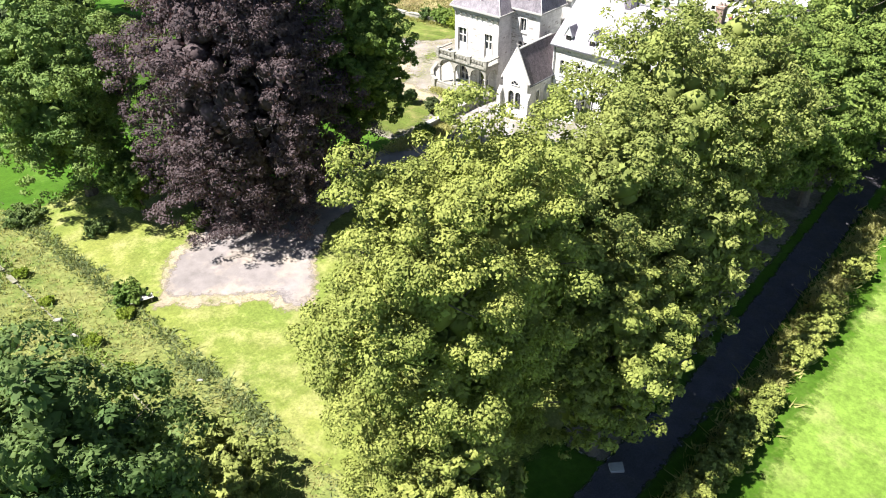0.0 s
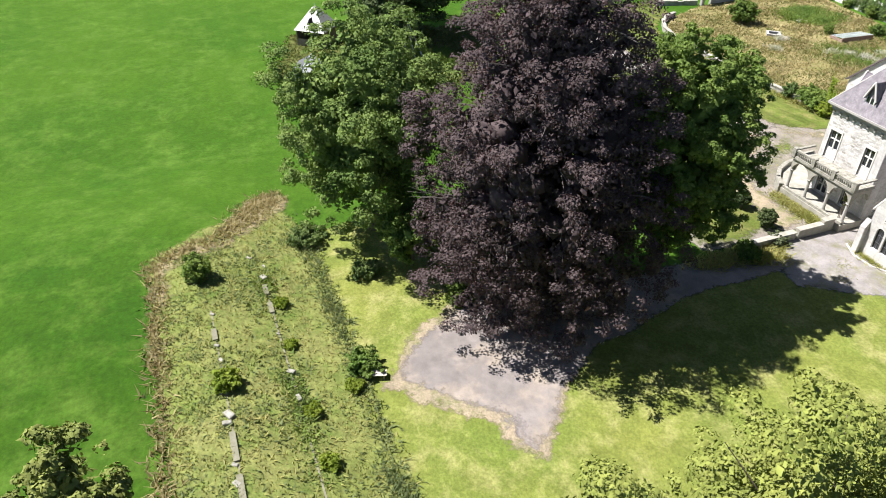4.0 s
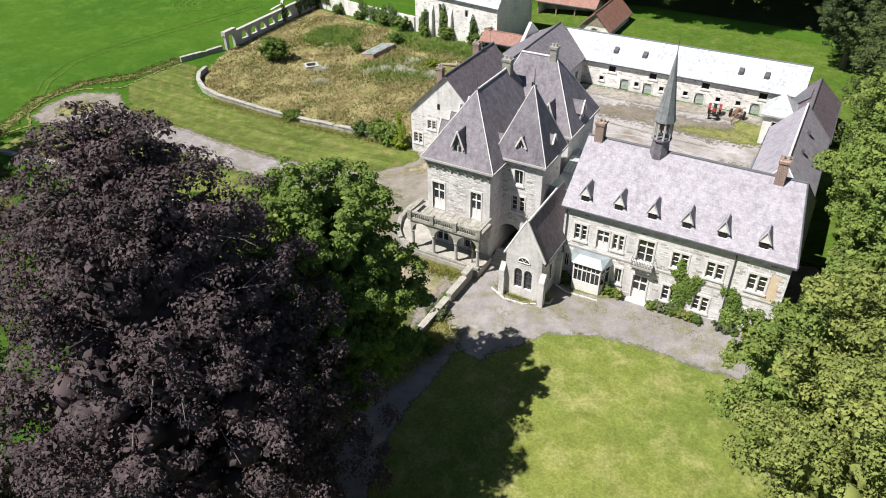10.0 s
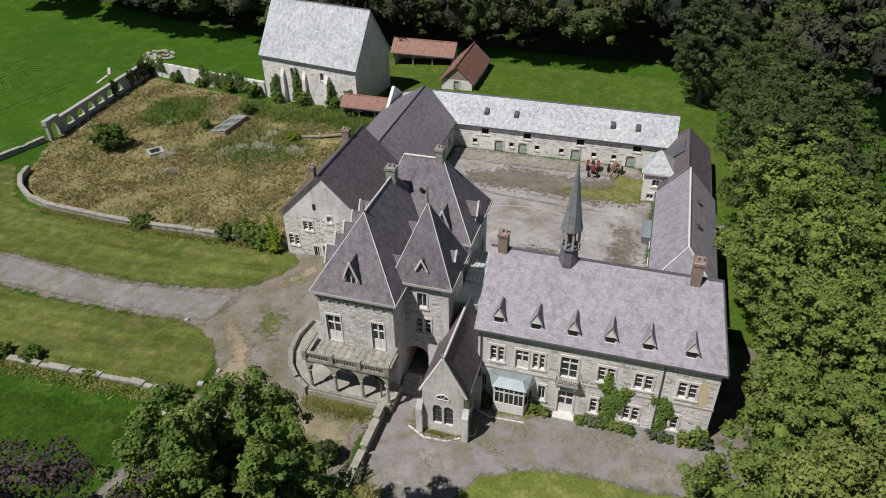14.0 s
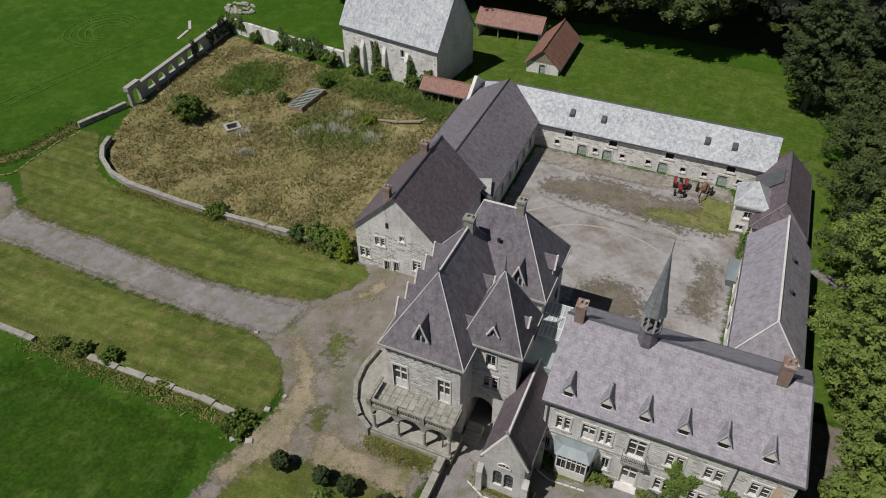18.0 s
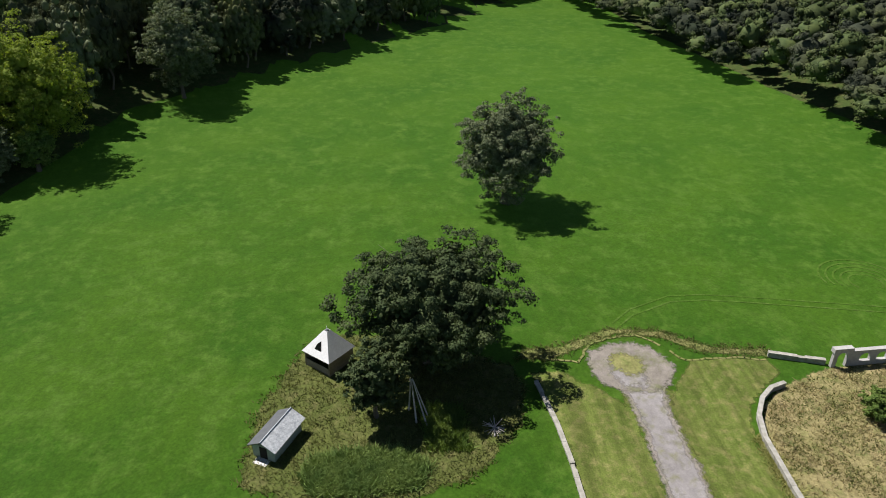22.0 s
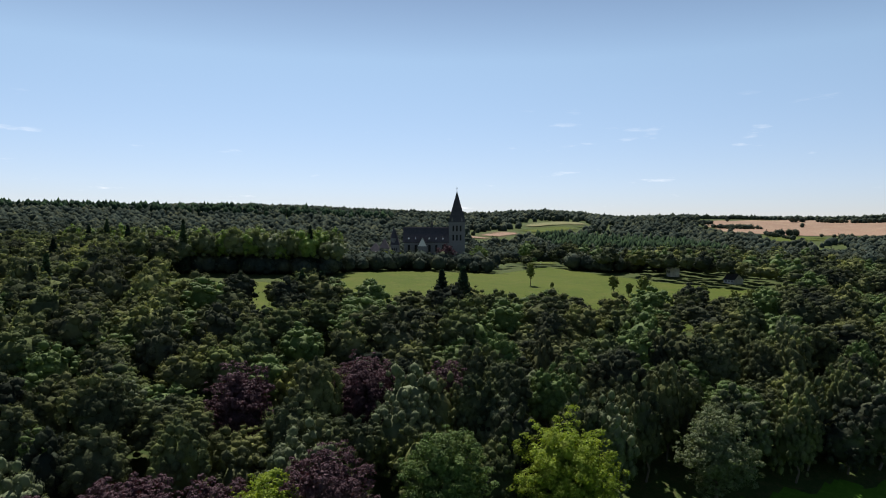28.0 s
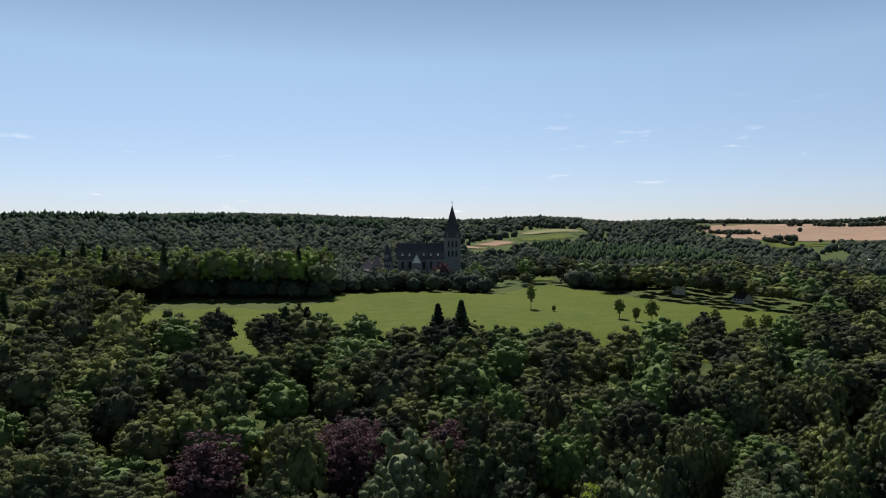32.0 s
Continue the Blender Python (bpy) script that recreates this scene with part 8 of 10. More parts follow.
def climber(name, a, b, spots, mat, label, seed, dense=260, leaf=0.1, depth=0.3):
    """Leaves clinging to a wall from a to b (outside on the right hand); spots of along, height, half width, half height."""
    m = frame_of(a, b)
    rng = np.random.default_rng(seed)
    s0, z0 = spots[0][0], at_land(*(m @ Vector((spots[0][0], 0, 0)))[:2])
    at = m @ Vector((s0, -0.1, 0))
    ob = thing(name, (at.x, at.y, z0), label, "climber")
    part("stem", rods(*[(m @ Vector((s0 + (k - 1) * 0.15, -0.1, z0 - 0.1)), m @ Vector((s, -0.08, z)), 0.05, 0.02, 5) for k, (s, z, _, _) in enumerate(spots[:3])]), M_BARK, ob)
    pos = []
    for s, z, w, h in spots:
        n = int(dense * w * h * 3.2) + 30
        r, t = np.sqrt(rng.random(n)), rng.uniform(0, 2 * math.pi, n)
        k = 1 + 0.35 * np.sin(t * 3 + s) + 0.2 * np.sin(t * 7 + z)
        pos.append(np.column_stack([s + w * r * k * np.cos(t), -0.04 - depth * rng.random(n) * (1.1 - r * 0.8), z + h * r * k * np.sin(t)]))
    p = np.concatenate(pos)
    p = p[p[:, 2] > z0]
    mm = np.array(m)
    w = p @ mm[:3, :3].T + mm[:3, 3]
    nrm = np.tile(mm[:3, :3] @ np.array([0, -1.0, 0.3]), (len(w), 1))
    v, f = leaf_tris(rng, w, nrm, leaf)
    mesh_np("foliage", v, f, mat, ob)
    return ob


def ribbon(name, pts, width, mat, lift, label, category):
    """A narrow strip on the land along a line."""
    line = subdivide_line(pts, 1.5)
    vs, fs = [], []
    for i, (x, y) in enumerate(line):
        a, b = Vector(line[max(0, i - 1)]), Vector(line[min(len(line) - 1, i + 1)])
        d = (b - a).normalized()
        w = width / 2 * (1 + 0.3 * noise.noise((x * 0.6, y * 0.6, 2.0)))
        for k in (-1, 1):
            px, py = x - d.y * w * k, y + d.x * w * k
            vs.append((px, py, at_land(px, py) + lift))
        if i:
            fs.append((2 * i - 2, 2 * i, 2 * i + 1, 2 * i - 1))
    return tagged(mesh_np(name, np.array(vs), np.array(fs)[:, ::-1], mat), label, category, kind="structure")


# clipped balls before the loggia
for k, (x, y, r) in enumerate([(-19.1, -9.6, 0.85), (-15.3, -9.5, 0.8), (-13.0, -9.5, 0.82), (-9.4, -9.8, 0.92)]):
    z = at_land(x, y)
    ob = thing("topiary_ball", (x, y, z), "dark green clipped box ball on a short stem", "topiary", "clipped balls before the loggia")
    part("trunk", rods(((x, y, z - 0.1), (x, y, z + 0.6), 0.09, 0.07, 7)), M_BARK, ob)
    v, f = dome_np(700 + k, 70, 4200, 0.07, 0.24, -0.95, 0.02, 0.6)
    v = v * np.array([r, r, r * 0.95])
    mesh_np("crown", v + np.array([x, y, z + 0.35 + r * 0.9]), f, L_OLDOAK, ob)
# bushes
for k, (x, y, r, h, mat, label) in enumerate([
        (-63.9, 34.2, 2.6, 4.3, L_GREEN, "round green bush in the dry garden grass"), (-54.3, 44.0, 0.9, 1.5, L_GREEN, "small bush beside the cold frame"), (-50.5, 50.4, 1.1, 2.0, L_GREEN, "small bush behind the cold frame"),
        (-39.0, 43.0, 1.2, 1.1, L_BRIGHT, "bright green weed clump by the fallen log"), (-46.3, 17.4, 1.6, 1.6, L_GREEN, "bush growing against the low garden wall"), (-34.2, 16.6, 1.2, 2.2, L_DARK, "dark bush against the low garden wall"),
        (-31.6, 17.0, 1.8, 2.4, L_GREEN, "broad bush beside the north house"), (-29.2, 16.2, 1.9, 2.6, L_GREEN, "broad bush beside the north house"), (-27.2, 15.4, 1.3, 1.8, L_BRIGHT, "light green bush at the house corner"),
        (-45.4, -5.7, 1.1, 1.2, L_GREEN, "dark bush on the broken avenue wall"), (-42.0, -5.4, 1.1, 1.3, L_GREEN, "dark bush on the broken avenue wall"), (-48.4, -5.9, 1.0, 0.9, L_GREEN, "low bush in the gap of the avenue wall"),
        (-34.4, -6.6, 1.0, 0.6, L_LIMEDARK, "low weeds over the avenue wall"), (-25.0, -7.6, 1.8, 1.1, L_GREEN, "tangled weeds at the wall's end"),
        (-5.0, -49.9, 1.5, 1.5, L_GREEN, "dark bush beside the bench"), (-17.6, -59.8, 1.3, 2.0, L_GREEN, "dark lone bush on the lower terrace"), (-13.4, -54.2, 0.7, 0.5, L_BRIGHT, "low bush on the terrace edge"),
        (2.8, -54.2, 0.8, 0.6, L_BRIGHT, "low bush on the terrace edge"), (-1.6, -54.3, 0.7, 0.55, L_BRIGHT, "low bush beside the stone blocks"),
        (-4.9, -59.2, 1.1, 1.1, L_BRIGHT, "bright bush on the low terrace wall"), (-8.4, -54.4, 0.6, 0.4, L_BRIGHT, "low weeds on the terrace edge"), (-3.4, -51.0, 0.8, 0.6, L_BRIGHT, "green weeds behind the bench"),
        (-9.8, -40.4, 1.5, 1.2, L_GREEN, "green shrub under the copper beech"), (-22.5, -50.2, 2.0, 1.4, L_DARK, "dark shrub at the terrace corner"), (-16.0, -46.6, 1.6, 0.8, L_DARK, "low dark undergrowth beneath the trees"),
        (-69.5, 59.2, 1.2, 2.0, L_GREEN, "dark bush against the north garden wall"), (-64.2, 58.4, 1.0, 1.5, L_GREEN, "dark bush against the north garden wall"), (-58.0, 57.6, 1.4, 2.2, L_GREEN, "dark bush against the north garden wall"), (-53.0, 56.6, 1.5, 2.6, L_GREEN, "broad bush at the great barn's corner"), (-48.0, 55.8, 1.2, 2.0, L_GREEN, "leafy bush at the great barn's foot"), (-43.2, 55.2, 1.3, 2.6, L_GREEN, "leafy bush at the great barn's foot"), (-37.4, 54.3, 1.3, 2.1, L_GREEN, "leafy bush at the great barn's foot"), (-33.0, 51.6, 1.4, 1.6, L_LIMEDARK, "rank weeds beside the tiled shed"),
        (-6.4, -14.5, 1.6, 1.0, L_GREEN, "rough weeds beside the drive wall"), (-6.9, -10.6, 1.2, 0.9, L_OAK, "rough grassy weeds beside the drive wall")]):
    bush("bush", x, y, r, h, mat, label, 720 + k, int(900 + 1200 * r * h / 3), 0.12 if h < 2.5 else 0.14)
for k, (x, y, r, h) in enumerate([(34.9, -41.6, 1.4, 2.2), (35.0, -38.9, 1.5, 2.4), (35.2, -36.2, 1.5, 2.3), (35.4, -33.5, 1.4, 2.2), (35.5, -30.9, 1.4, 2.4), (35.5, -28.5, 1.2, 1.9), (35.7, -22.9, 1.4, 2.4), (35.7, -20.0, 1.6, 2.7), (35.7, -17.2, 1.4, 2.3), (35.9, -10.5, 1.5, 2.4)]):
    bush("hedge_bush", x + 0.5, y, r * 0.8, h * 0.75, L_LIME, "trimmed light green hedge bush along the lane", 780 + k, 4600, 0.1, "hedge along the lane", ry=r * 1.3)
# undergrowth beneath maple and beech: a spreading yew
tree(-15.6, -42.6, 7.5, 3.0, 3.6, 0.6, L_GREEN, "spreading green young tree beneath the copper beech", 790, 40, 9000, 0.16, 0.3, "round", "sapling", 0.15, ground=at_land(-15.6, -42.6))
# shrubs along the foot of the long wing
for k, (x, w, h) in enumerate([(0.75, 0.5, 1.2), (1.2, 0.6, 0.8), (5.0, 0.8, 1.2), (5.8, 0.6, 0.9), (8.8, 0.6, 0.8), (9.6, 0.9, 1.1), (10.5, 0.8, 0.8), (11.6, 0.9, 0.9), (12.6, 0.7, 0.7), (14.9, 0.9, 1.0), (15.6, 0.6, 0.6), (16.9, 0.7, 1.6), (17.8, 0.8, 2.4), (18.3, 0.7, 1.5)]):
    bush("foot_shrub", x, -0.6, w, h, (L_GREEN, L_OAK, L_GREEN, L_LIMEDARK)[k % 4], "weedy green shrub at the foot of the wing", 800 + k, 1100, 0.09, "shrubs along the wing", 16, 0.5)
climber("climber", (0, -0.02), (19, -0.02), [(10.9, 2.2, 0.55, 1.9), (10.5, 4.6, 0.5, 0.9), (11.6, 4.0, 0.8, 0.8), (11.2, 3.2, 0.9, 0.9), (10.4, 5.5, 0.25, 0.5)], L_GREEN, "green climbing plant on the wing's limestone wall", 820, 300)
climber("climber", (0, -0.02), (19, -0.02), [(14.8, 1.9, 0.4, 1.5), (14.9, 3.8, 0.5, 0.8), (14.3, 4.2, 0.5, 0.3), (15.3, 3.2, 0.4, 0.8)], L_GREEN, "green climbing plant beside a ground-floor window", 821, 260)
climber("ivy", (-27.0, 14.9), (-20.0, 14.9), [(0.4, 2.2, 0.5, 1.9), (0.2, 4.2, 0.35, 1.1)], L_BRIGHT, "light green ivy climbing the north house corner", 822, 200, 0.12)
for k, (s, z, w, h) in enumerate([(1.0, 1.3, 1.2, 1.6), (3.4, 1.6, 1.0, 1.2), (13.6, 1.0, 1.4, 1.9), (16.0, 0.6, 0.9, 1.3), (18.0, 0.8, 1.6, 1.8), (21.0, 1.0, 1.6, 1.9)]):
    climber("ivy", (-76.6, 61.15), (-51.2, 57.3), [(s, z - 0.9, w, h)], L_DARK, "dark ivy on the garden's north wall", 830 + k, 150, 0.16, 0.7)
for k, (s, z, w, h) in enumerate([(6.0, 0.2, 1.0, 1.4), (10.8, 0.3, 0.8, 1.4), (2.6, 0.4, 1.8, 1.5)]):
    climber("ivy", (-75.9, 61.2), (-73.9, 33.8), [(s, z, w, h)], L_DARK, "dark ivy hanging on the arcade wall", 840 + k, 150, 0.16, 0.6)
for k, (x, h) in enumerate([(-47.8, 2.6), (-43.4, 3.6), (-37.0, 3.0), (-33.8, 2.4)]):
    climber("ivy", (-52.9, 57.7), (-31.2, 54.1), [(x + 52, h * 0.35 - 0.3, 0.9, h * 0.6), (x + 52.3, h * 0.8 - 0.3, 0.6, h * 0.4)], L_DARK, "dark ivy climbing the great barn", 850 + k, 160, 0.16, 0.8)
climber("ivy", (13.2, 36.0), (13.2, 20.0), [(2.0, 1.4, 0.8, 1.6), (4.5, 1.0, 1.0, 1.0), (9.0, 0.9, 1.2, 0.9)], L_GREEN, "ivy and weeds on the east range wall", 860, 160, 0.13, 0.5)
climber("ivy", (-7.55, -3.3), (-7.55, -1.0), [(0.3, 4.0, 0.35, 0.8), (0.5, 3.2, 0.25, 0.6)], L_LIMEDARK, "green weeds hanging over the loggia parapet", 861, 300, 0.09, 0.3)

# rough grass
GARDEN = [(-26, 17), (-40, 18), (-52, 18.2), (-61.5, 19), (-66.4, 21.2), (-70, 25), (-73.6, 34), (-75.8, 59.5), (-50.5, 55), (-34, 53.6), (-27, 50)]
tufts("garden_grass", GARDEN, 9000, 0.42, L_HAY, "tall dry garden grass", 870, 0.12, patch=0.5, blades=3)
tufts("garden_green_grass", GARDEN, 5200, 0.36, L_WEED, "green weeds among dry grass", 871, 0.13, patch=0.35, blades=3)
tufts("nettle_patch", [(-66.1, 44.7), (-65.4, 51.8), (-60.3, 53.4), (-57.6, 47), (-62, 43.4)], 1500, 0.6, L_GREEN, "green nettle patch in the garden", 872, 0.16, blades=5, category="nettles", patch=0.7, soft=0.9)
tufts("nettle_patch", [(-53, 54), (-45, 53.6), (-36, 52.6), (-29, 50), (-29, 46), (-36, 50), (-49.5, 50.7)], 2600, 0.6, L_GREEN, "green nettles along the barn wall", 873, 0.14, blades=5, category="nettles", patch=0.5, soft=1.0)
tufts("nettle_patch", [(-50, 36), (-49, 43), (-43, 46), (-36, 45), (-34, 38), (-41, 34.5)], 900, 0.5, L_GREEN, "loose green weeds in the dry garden grass", 865, 0.14, blades=4, category="weeds", patch=0.6, soft=1.2)
TERRACE = [(-30, -51.6), (-24, -50), (-10, -50), (8, -50.2), (24, -50.6), (25, -58), (20, -64), (4, -63), (-8, -62.6), (-20, -62.6), (-24, -57)]
tufts("terrace_grass", TERRACE, 3800, 0.26, L_TALL, "tall rough grass on the terraces", 874, 0.09)
tufts("terrace_weeds", TERRACE, 2600, 0.26, L_REED, "green weeds on the terraces", 875, 0.12, patch=0.3, category="weeds")
tufts("edge_weeds", [(-24, -49.7), (-10, -49.9), (8, -50.0), (14, -50.2), (14, -51.2), (8, -51), (-4, -51), (-10, -50.7), (-20, -51), (-24, -51.4)], 900, 0.4, L_REED, "green weeds along the lawn's edge", 868, 0.1, patch=0.45, category="weeds")
tufts("edge_weeds", [(-18, -54.6), (4, -54.8), (4, -55.6), (-18, -55.3)], 300, 0.36, L_GREEN, "green weeds along the sunken edging", 869, 0.11, patch=0.2, category="weeds")
tufts("terrace_edge_grass", [(-24, -58), (-21, -63.6), (-4, -63.8), (6, -64), (6, -63.2), (-4, -63.0), (-20, -62.6), (-23, -57.4), (-31, -51), (-34, -51), (-32, -54)], 1100, 0.45, L_HAY, "dry tall grass bank above the meadow", 876, 0.1)
tufts("island_grass", [(-57, -45), (-54, -38), (-54, -25), (-57, -17), (-65, -11.5), (-72, -9.5), (-77, -10.5), (-83, -20), (-86, -34), (-84, -40), (-70, -45)], 4200, 0.42, L_WEED, "rough grass beneath the old oak", 877, 0.12)
tufts("reed_bed", [(-57.6, -37.6), (-60.3, -36.7), (-61.5, -32.9), (-61.5, -27.0), (-58.8, -23.2), (-55.6, -24.8), (-55.0, -30.3), (-55.1, -35.8)], 4200, 0.8, L_MAPLE, "dense dark green reed bed", 878, 0.14, 0.7, 5, "reeds")
tufts("reed_bed", [(-69.4, -23.8), (-68.7, -19.0), (-60.9, -18.2), (-61.3, -22.9)], 1200, 0.8, L_GREEN, "dark green reeds beneath the oak", 879, 0.12, 0.45, 5, "reeds")
tufts("bank_grass", [(-77, 26.3), (-78.3, 17), (-82.5, 12), (-83.5, 6), (-80.5, 0), (-77.8, -5), (-78.5, -10), (-81, -9), (-81.5, -3), (-85.5, 5), (-85, 13), (-80.5, 19), (-79.5, 27)], 1300, 0.3, L_WEED, "dry grass along the meadow bank", 880, 0.1)
tufts("wall_weeds", [(-52, -7.4), (-25, -8.2), (-25, -6.4), (-44, -5.6), (-52, -5.8)], 800, 0.3, L_TALL, "weeds along the broken wall", 881, 0.11, category="weeds")
tufts("wall_weeds", [(-25.6, 16.6), (-40, 17.8), (-52, 18.0), (-61, 18.4), (-61, 17.0), (-52, 16.6), (-40, 16.2), (-25.6, 15.2)], 1600, 0.5, L_TALL, "weeds along the garden wall", 882, 0.1, category="weeds")
tufts("drive_weeds", [(-7.2, -20), (-6.4, -20), (-4.2, -12), (-6.4, -11), (-7, -13)], 500, 0.6, L_TALL, "tall weeds below the drive wall", 883, 0.1, category="weeds")
tufts("yard_weeds", [(-27, 2), (-23, -3), (-22.6, -8), (-24, -14), (-9, -14), (-8, -6), (-15, -5), (-18, -2), (-18.5, 6), (-14.5, 12), (-22, 14.5), (-26, 9)], 1500, 0.12, L_TALL, "low weeds scattered over the west yard", 866, 0.1, patch=0.3, category="weeds", soft=0.6)
tufts("court_weeds", [(-14.5, 16), (12, 12), (12.6, 35), (8, 43), (-14, 43)], 700, 0.1, L_TALL, "low weeds in the courtyard dust", 867, 0.1, patch=0.15, category="weeds")
tufts("porch_weeds", [(-4.4, -3.6), (-2.9, -5.2), (-1.1, -5.0), (0.6, -4.0), (0.2, -3.5), (-4.0, -3.4)], 420, 0.4, L_TALL, "grassy weeds round the porch foot", 884, 0.07, category="weeds")
tufts("loggia_weeds", [(-13.6, -3.9), (-8.0, -4.1), (-7.8, -5.0), (-11, -5.2), (-13.8, -4.8)], 700, 0.45, L_TALL, "weeds along the loggia's foot", 885, 0.08, category="weeds")
tufts("verge_grass", [(34.4, -60), (34.6, -30), (34.7, 0), (36.4, 0), (36.4, -25), (35.4, -60)], 2600, 0.45, L_TALL, "uncut grass on the lane's verge", 886, 0.1)
spread("court_grass", [(7.5, 42), (11.8, 42.3), (12.7, 35.4), (10.3, 35.2), (7.9, 35.4)], M_ROUGH, 0.085, wobble=0.9, label="green weeds in the courtyard corner", category="grass")
for k, (x, y, r) in enumerate([(11.9, -1.9, 0.9), (12.8, -2.4, 0.7), (9.8, -1.8, 0.6), (7.8, -2.7, 0.5), (15.5, -3.6, 0.8), (2.4, -5.4, 0.7), (-2.2, -7.6, 0.6), (5.0, -3.0, 0.4), (-0.8, -9.4, 0.8), (17.0, -3.0, 0.9), (3.4, -2.6, 0.4)]):
    ring_pts = [(x + r * math.cos(a) * (1 + 0.3 * math.sin(a * 2 + k)), y + r * math.sin(a)) for a in np.arange(0, 6.2, 0.6)]
    tufts("gravel_weeds", ring_pts, int(90 * r), 0.16, L_TALL, "small weeds growing in the gravel", 890 + k, 0.07, category="weeds")
# white flowering weeds
for k, (x, y, r) in enumerate([(-42.8, 40.1, 1.0), (-42.8, 43.7, 0.8), (-46.7, 37.4, 0.6), (-40.2, 39.5, 0.7), (-45.1, 39.2, 0.6), (-36.5, 39.1, 1.1), (-54.6, 34.3, 0.8), (-51.3, 30.0, 0.7)]):
    ring_pts = [(x + r * math.cos(a), y + r * math.sin(a)) for a in np.arange(0, 6.2, 0.6)]
    tufts("flower_patch", ring_pts, int(75 * r), 0.65, L_FLOWER, "patch of white flowering weeds", 910 + k, 0.11, 0.4, 5, "flowers")

# worn patches, tracks and edges on the ground
spread("archway_floor", [(-8.2, -6), (-2.6, -4), (-2.6, 6.5), (-8.2, 6.5)], M_GRAVEL, 0.055, wobble=0, fray=0, label="gravel floor beneath the archway", category="gravel")
spread("court_dirt", [(-13, 33.0), (-12.5, 39), (-6, 42.0), (4, 41.6), (12, 41), (12.6, 34.5), (7.7, 32.0), (-2, 33.2)], M_DIRT, 0.07, wobble=1.0, fray=4.6, label="bare brown earth across the courtyard", category="earth")
spread("court_weeds_patch", [(0, 34.6), (0.6, 38.4), (6, 39.6), (12.4, 40), (12.6, 34.0), (5, 33.6)], M_ROUGH, 0.092, wobble=0.9, fray=3.4, label="thin green weeds on the courtyard earth", category="grass")
spread("court_dirt", [(-5.0, 16.0), (-3.6, 22.4), (0.3, 25.0), (5.6, 23.8), (6.6, 17), (1.0, 15.4)], M_DIRT, 0.07, wobble=0.9, fray=4.4, label="brown earth patch beside the wing", category="earth")
spread("court_dirt", [(6.4, 19.6), (12.6, 19.5), (12.9, 31.5), (7.6, 31.0)], M_DIRT, 0.073, wobble=0.8, fray=4.4, label="dark earth stain in the courtyard", category="earth")
ribbon("court_channel", [(-13.4, 35.0), (-6, 33.2), (2, 32.6), (7, 32.4)], 0.3, M_COBBLE, 0.09, "broken line of gutter stones across the courtyard", "gutter")
spread("court_moss", [(11.9, 19), (13, 19), (13, 35.4), (12.2, 35.4)], M_ROUGH, 0.075, wobble=0.4, label="mossy strip along the east range", category="moss")
spread("court_cobbles", [(-13.8, 44.6), (11, 44.6), (11.4, 40.8), (2, 40.6), (-6, 40.2), (-13.8, 40.6)], M_COBBLE, 0.08, wobble=0.5, fray=1.6, label="worn cobbled strip along the long barn", category="paving")
spread("yard_margin", [(-29.6, 3.6), (-26.4, 1.6), (-23.8, -1.4), (-23.4, -5.0), (-25.0, -9.6), (-25.4, -14), (-19.6, -13), (-18.6, -9), (-19.4, -5.8), (-19.2, -2.6), (-21.4, 1.2), (-25.0, 4.6)], M_TAN, 0.066, fray=2.0, wobble=0.8, label="stony tan earth along the yard's edge", category="earth")
spread("yard_margin", [(-28.6, 7.6), (-23.8, 10.4), (-22.8, 14.6), (-19.4, 15.0), (-20.2, 10.4), (-24.0, 6.8)], M_TAN, 0.066, fray=2.2, wobble=0.7, label="stony tan earth beside the mown lawn", category="earth")
spread("yard_margin", [(-19.5, -4.6), (-13.5, -4.6), (-7.8, -5.0), (-7.8, -10.6), (-12.6, -9.4), (-18.6, -9.6)], M_TAN, 0.068, fray=2.2, wobble=0.8, label="stony tan earth before the loggia", category="earth")
spread("yard_grass", [(-24.8, 5.6), (-21.2, 7.4), (-19.2, 5.0), (-19.0, 0.4), (-20.2, -1.0), (-22.6, 0.4), (-23.6, 3.0)], M_MOWN, 0.074, fray=4.2, wobble=0.9, label="thin weedy grass across the west yard", category="grass")
spread("yard_grass", [(-21.0, -3.8), (-19.4, -0.6), (-17.0, -2.6), (-17.4, -6.4), (-20.2, -6.8)], M_MOWN, 0.078, fray=2.8, wobble=0.8, label="small grass patch in the west yard", category="grass")
spread("topiary_lawn", [(-21.4, -7.6), (-16, -7.6), (-12.5, -7.2), (-7.8, -7.8), (-7.6, -18), (-24, -18), (-23, -12)], M_MOWN, 0.072, fray=2.4, wobble=0.8, label="rough lawn round the clipped balls", category="lawn")
spread("loggia_grass", [(-14.8, -4.2), (-8.0, -4.2), (-7.7, -6.4), (-12, -6.8), (-16.5, -6.0)], M_ROUGH, 0.077, wobble=0.8, fray=2.0, label="weedy grass before the loggia", category="grass")
spread("porch_bed", [(-4.8, -3.2), (-4.3, -4.6), (-2.9, -5.4), (-1.1, -5.2), (0.8, -4.0), (0.5, -3.1)], M_ROUGH, 0.08, wobble=0.1, label="grassy bed round the porch", category="bed")
spread("wing_bed", [(0.2, 0.2), (0.3, -1.4), (1.6, -1.9), (4.6, -1.7), (6.0, -1.0), (8.6, -0.9), (13, -1.0), (19.0, -1.3), (19.0, 0.2)], M_ROUGH, 0.08, wobble=0.2, label="weedy bed along the wing", category="bed")
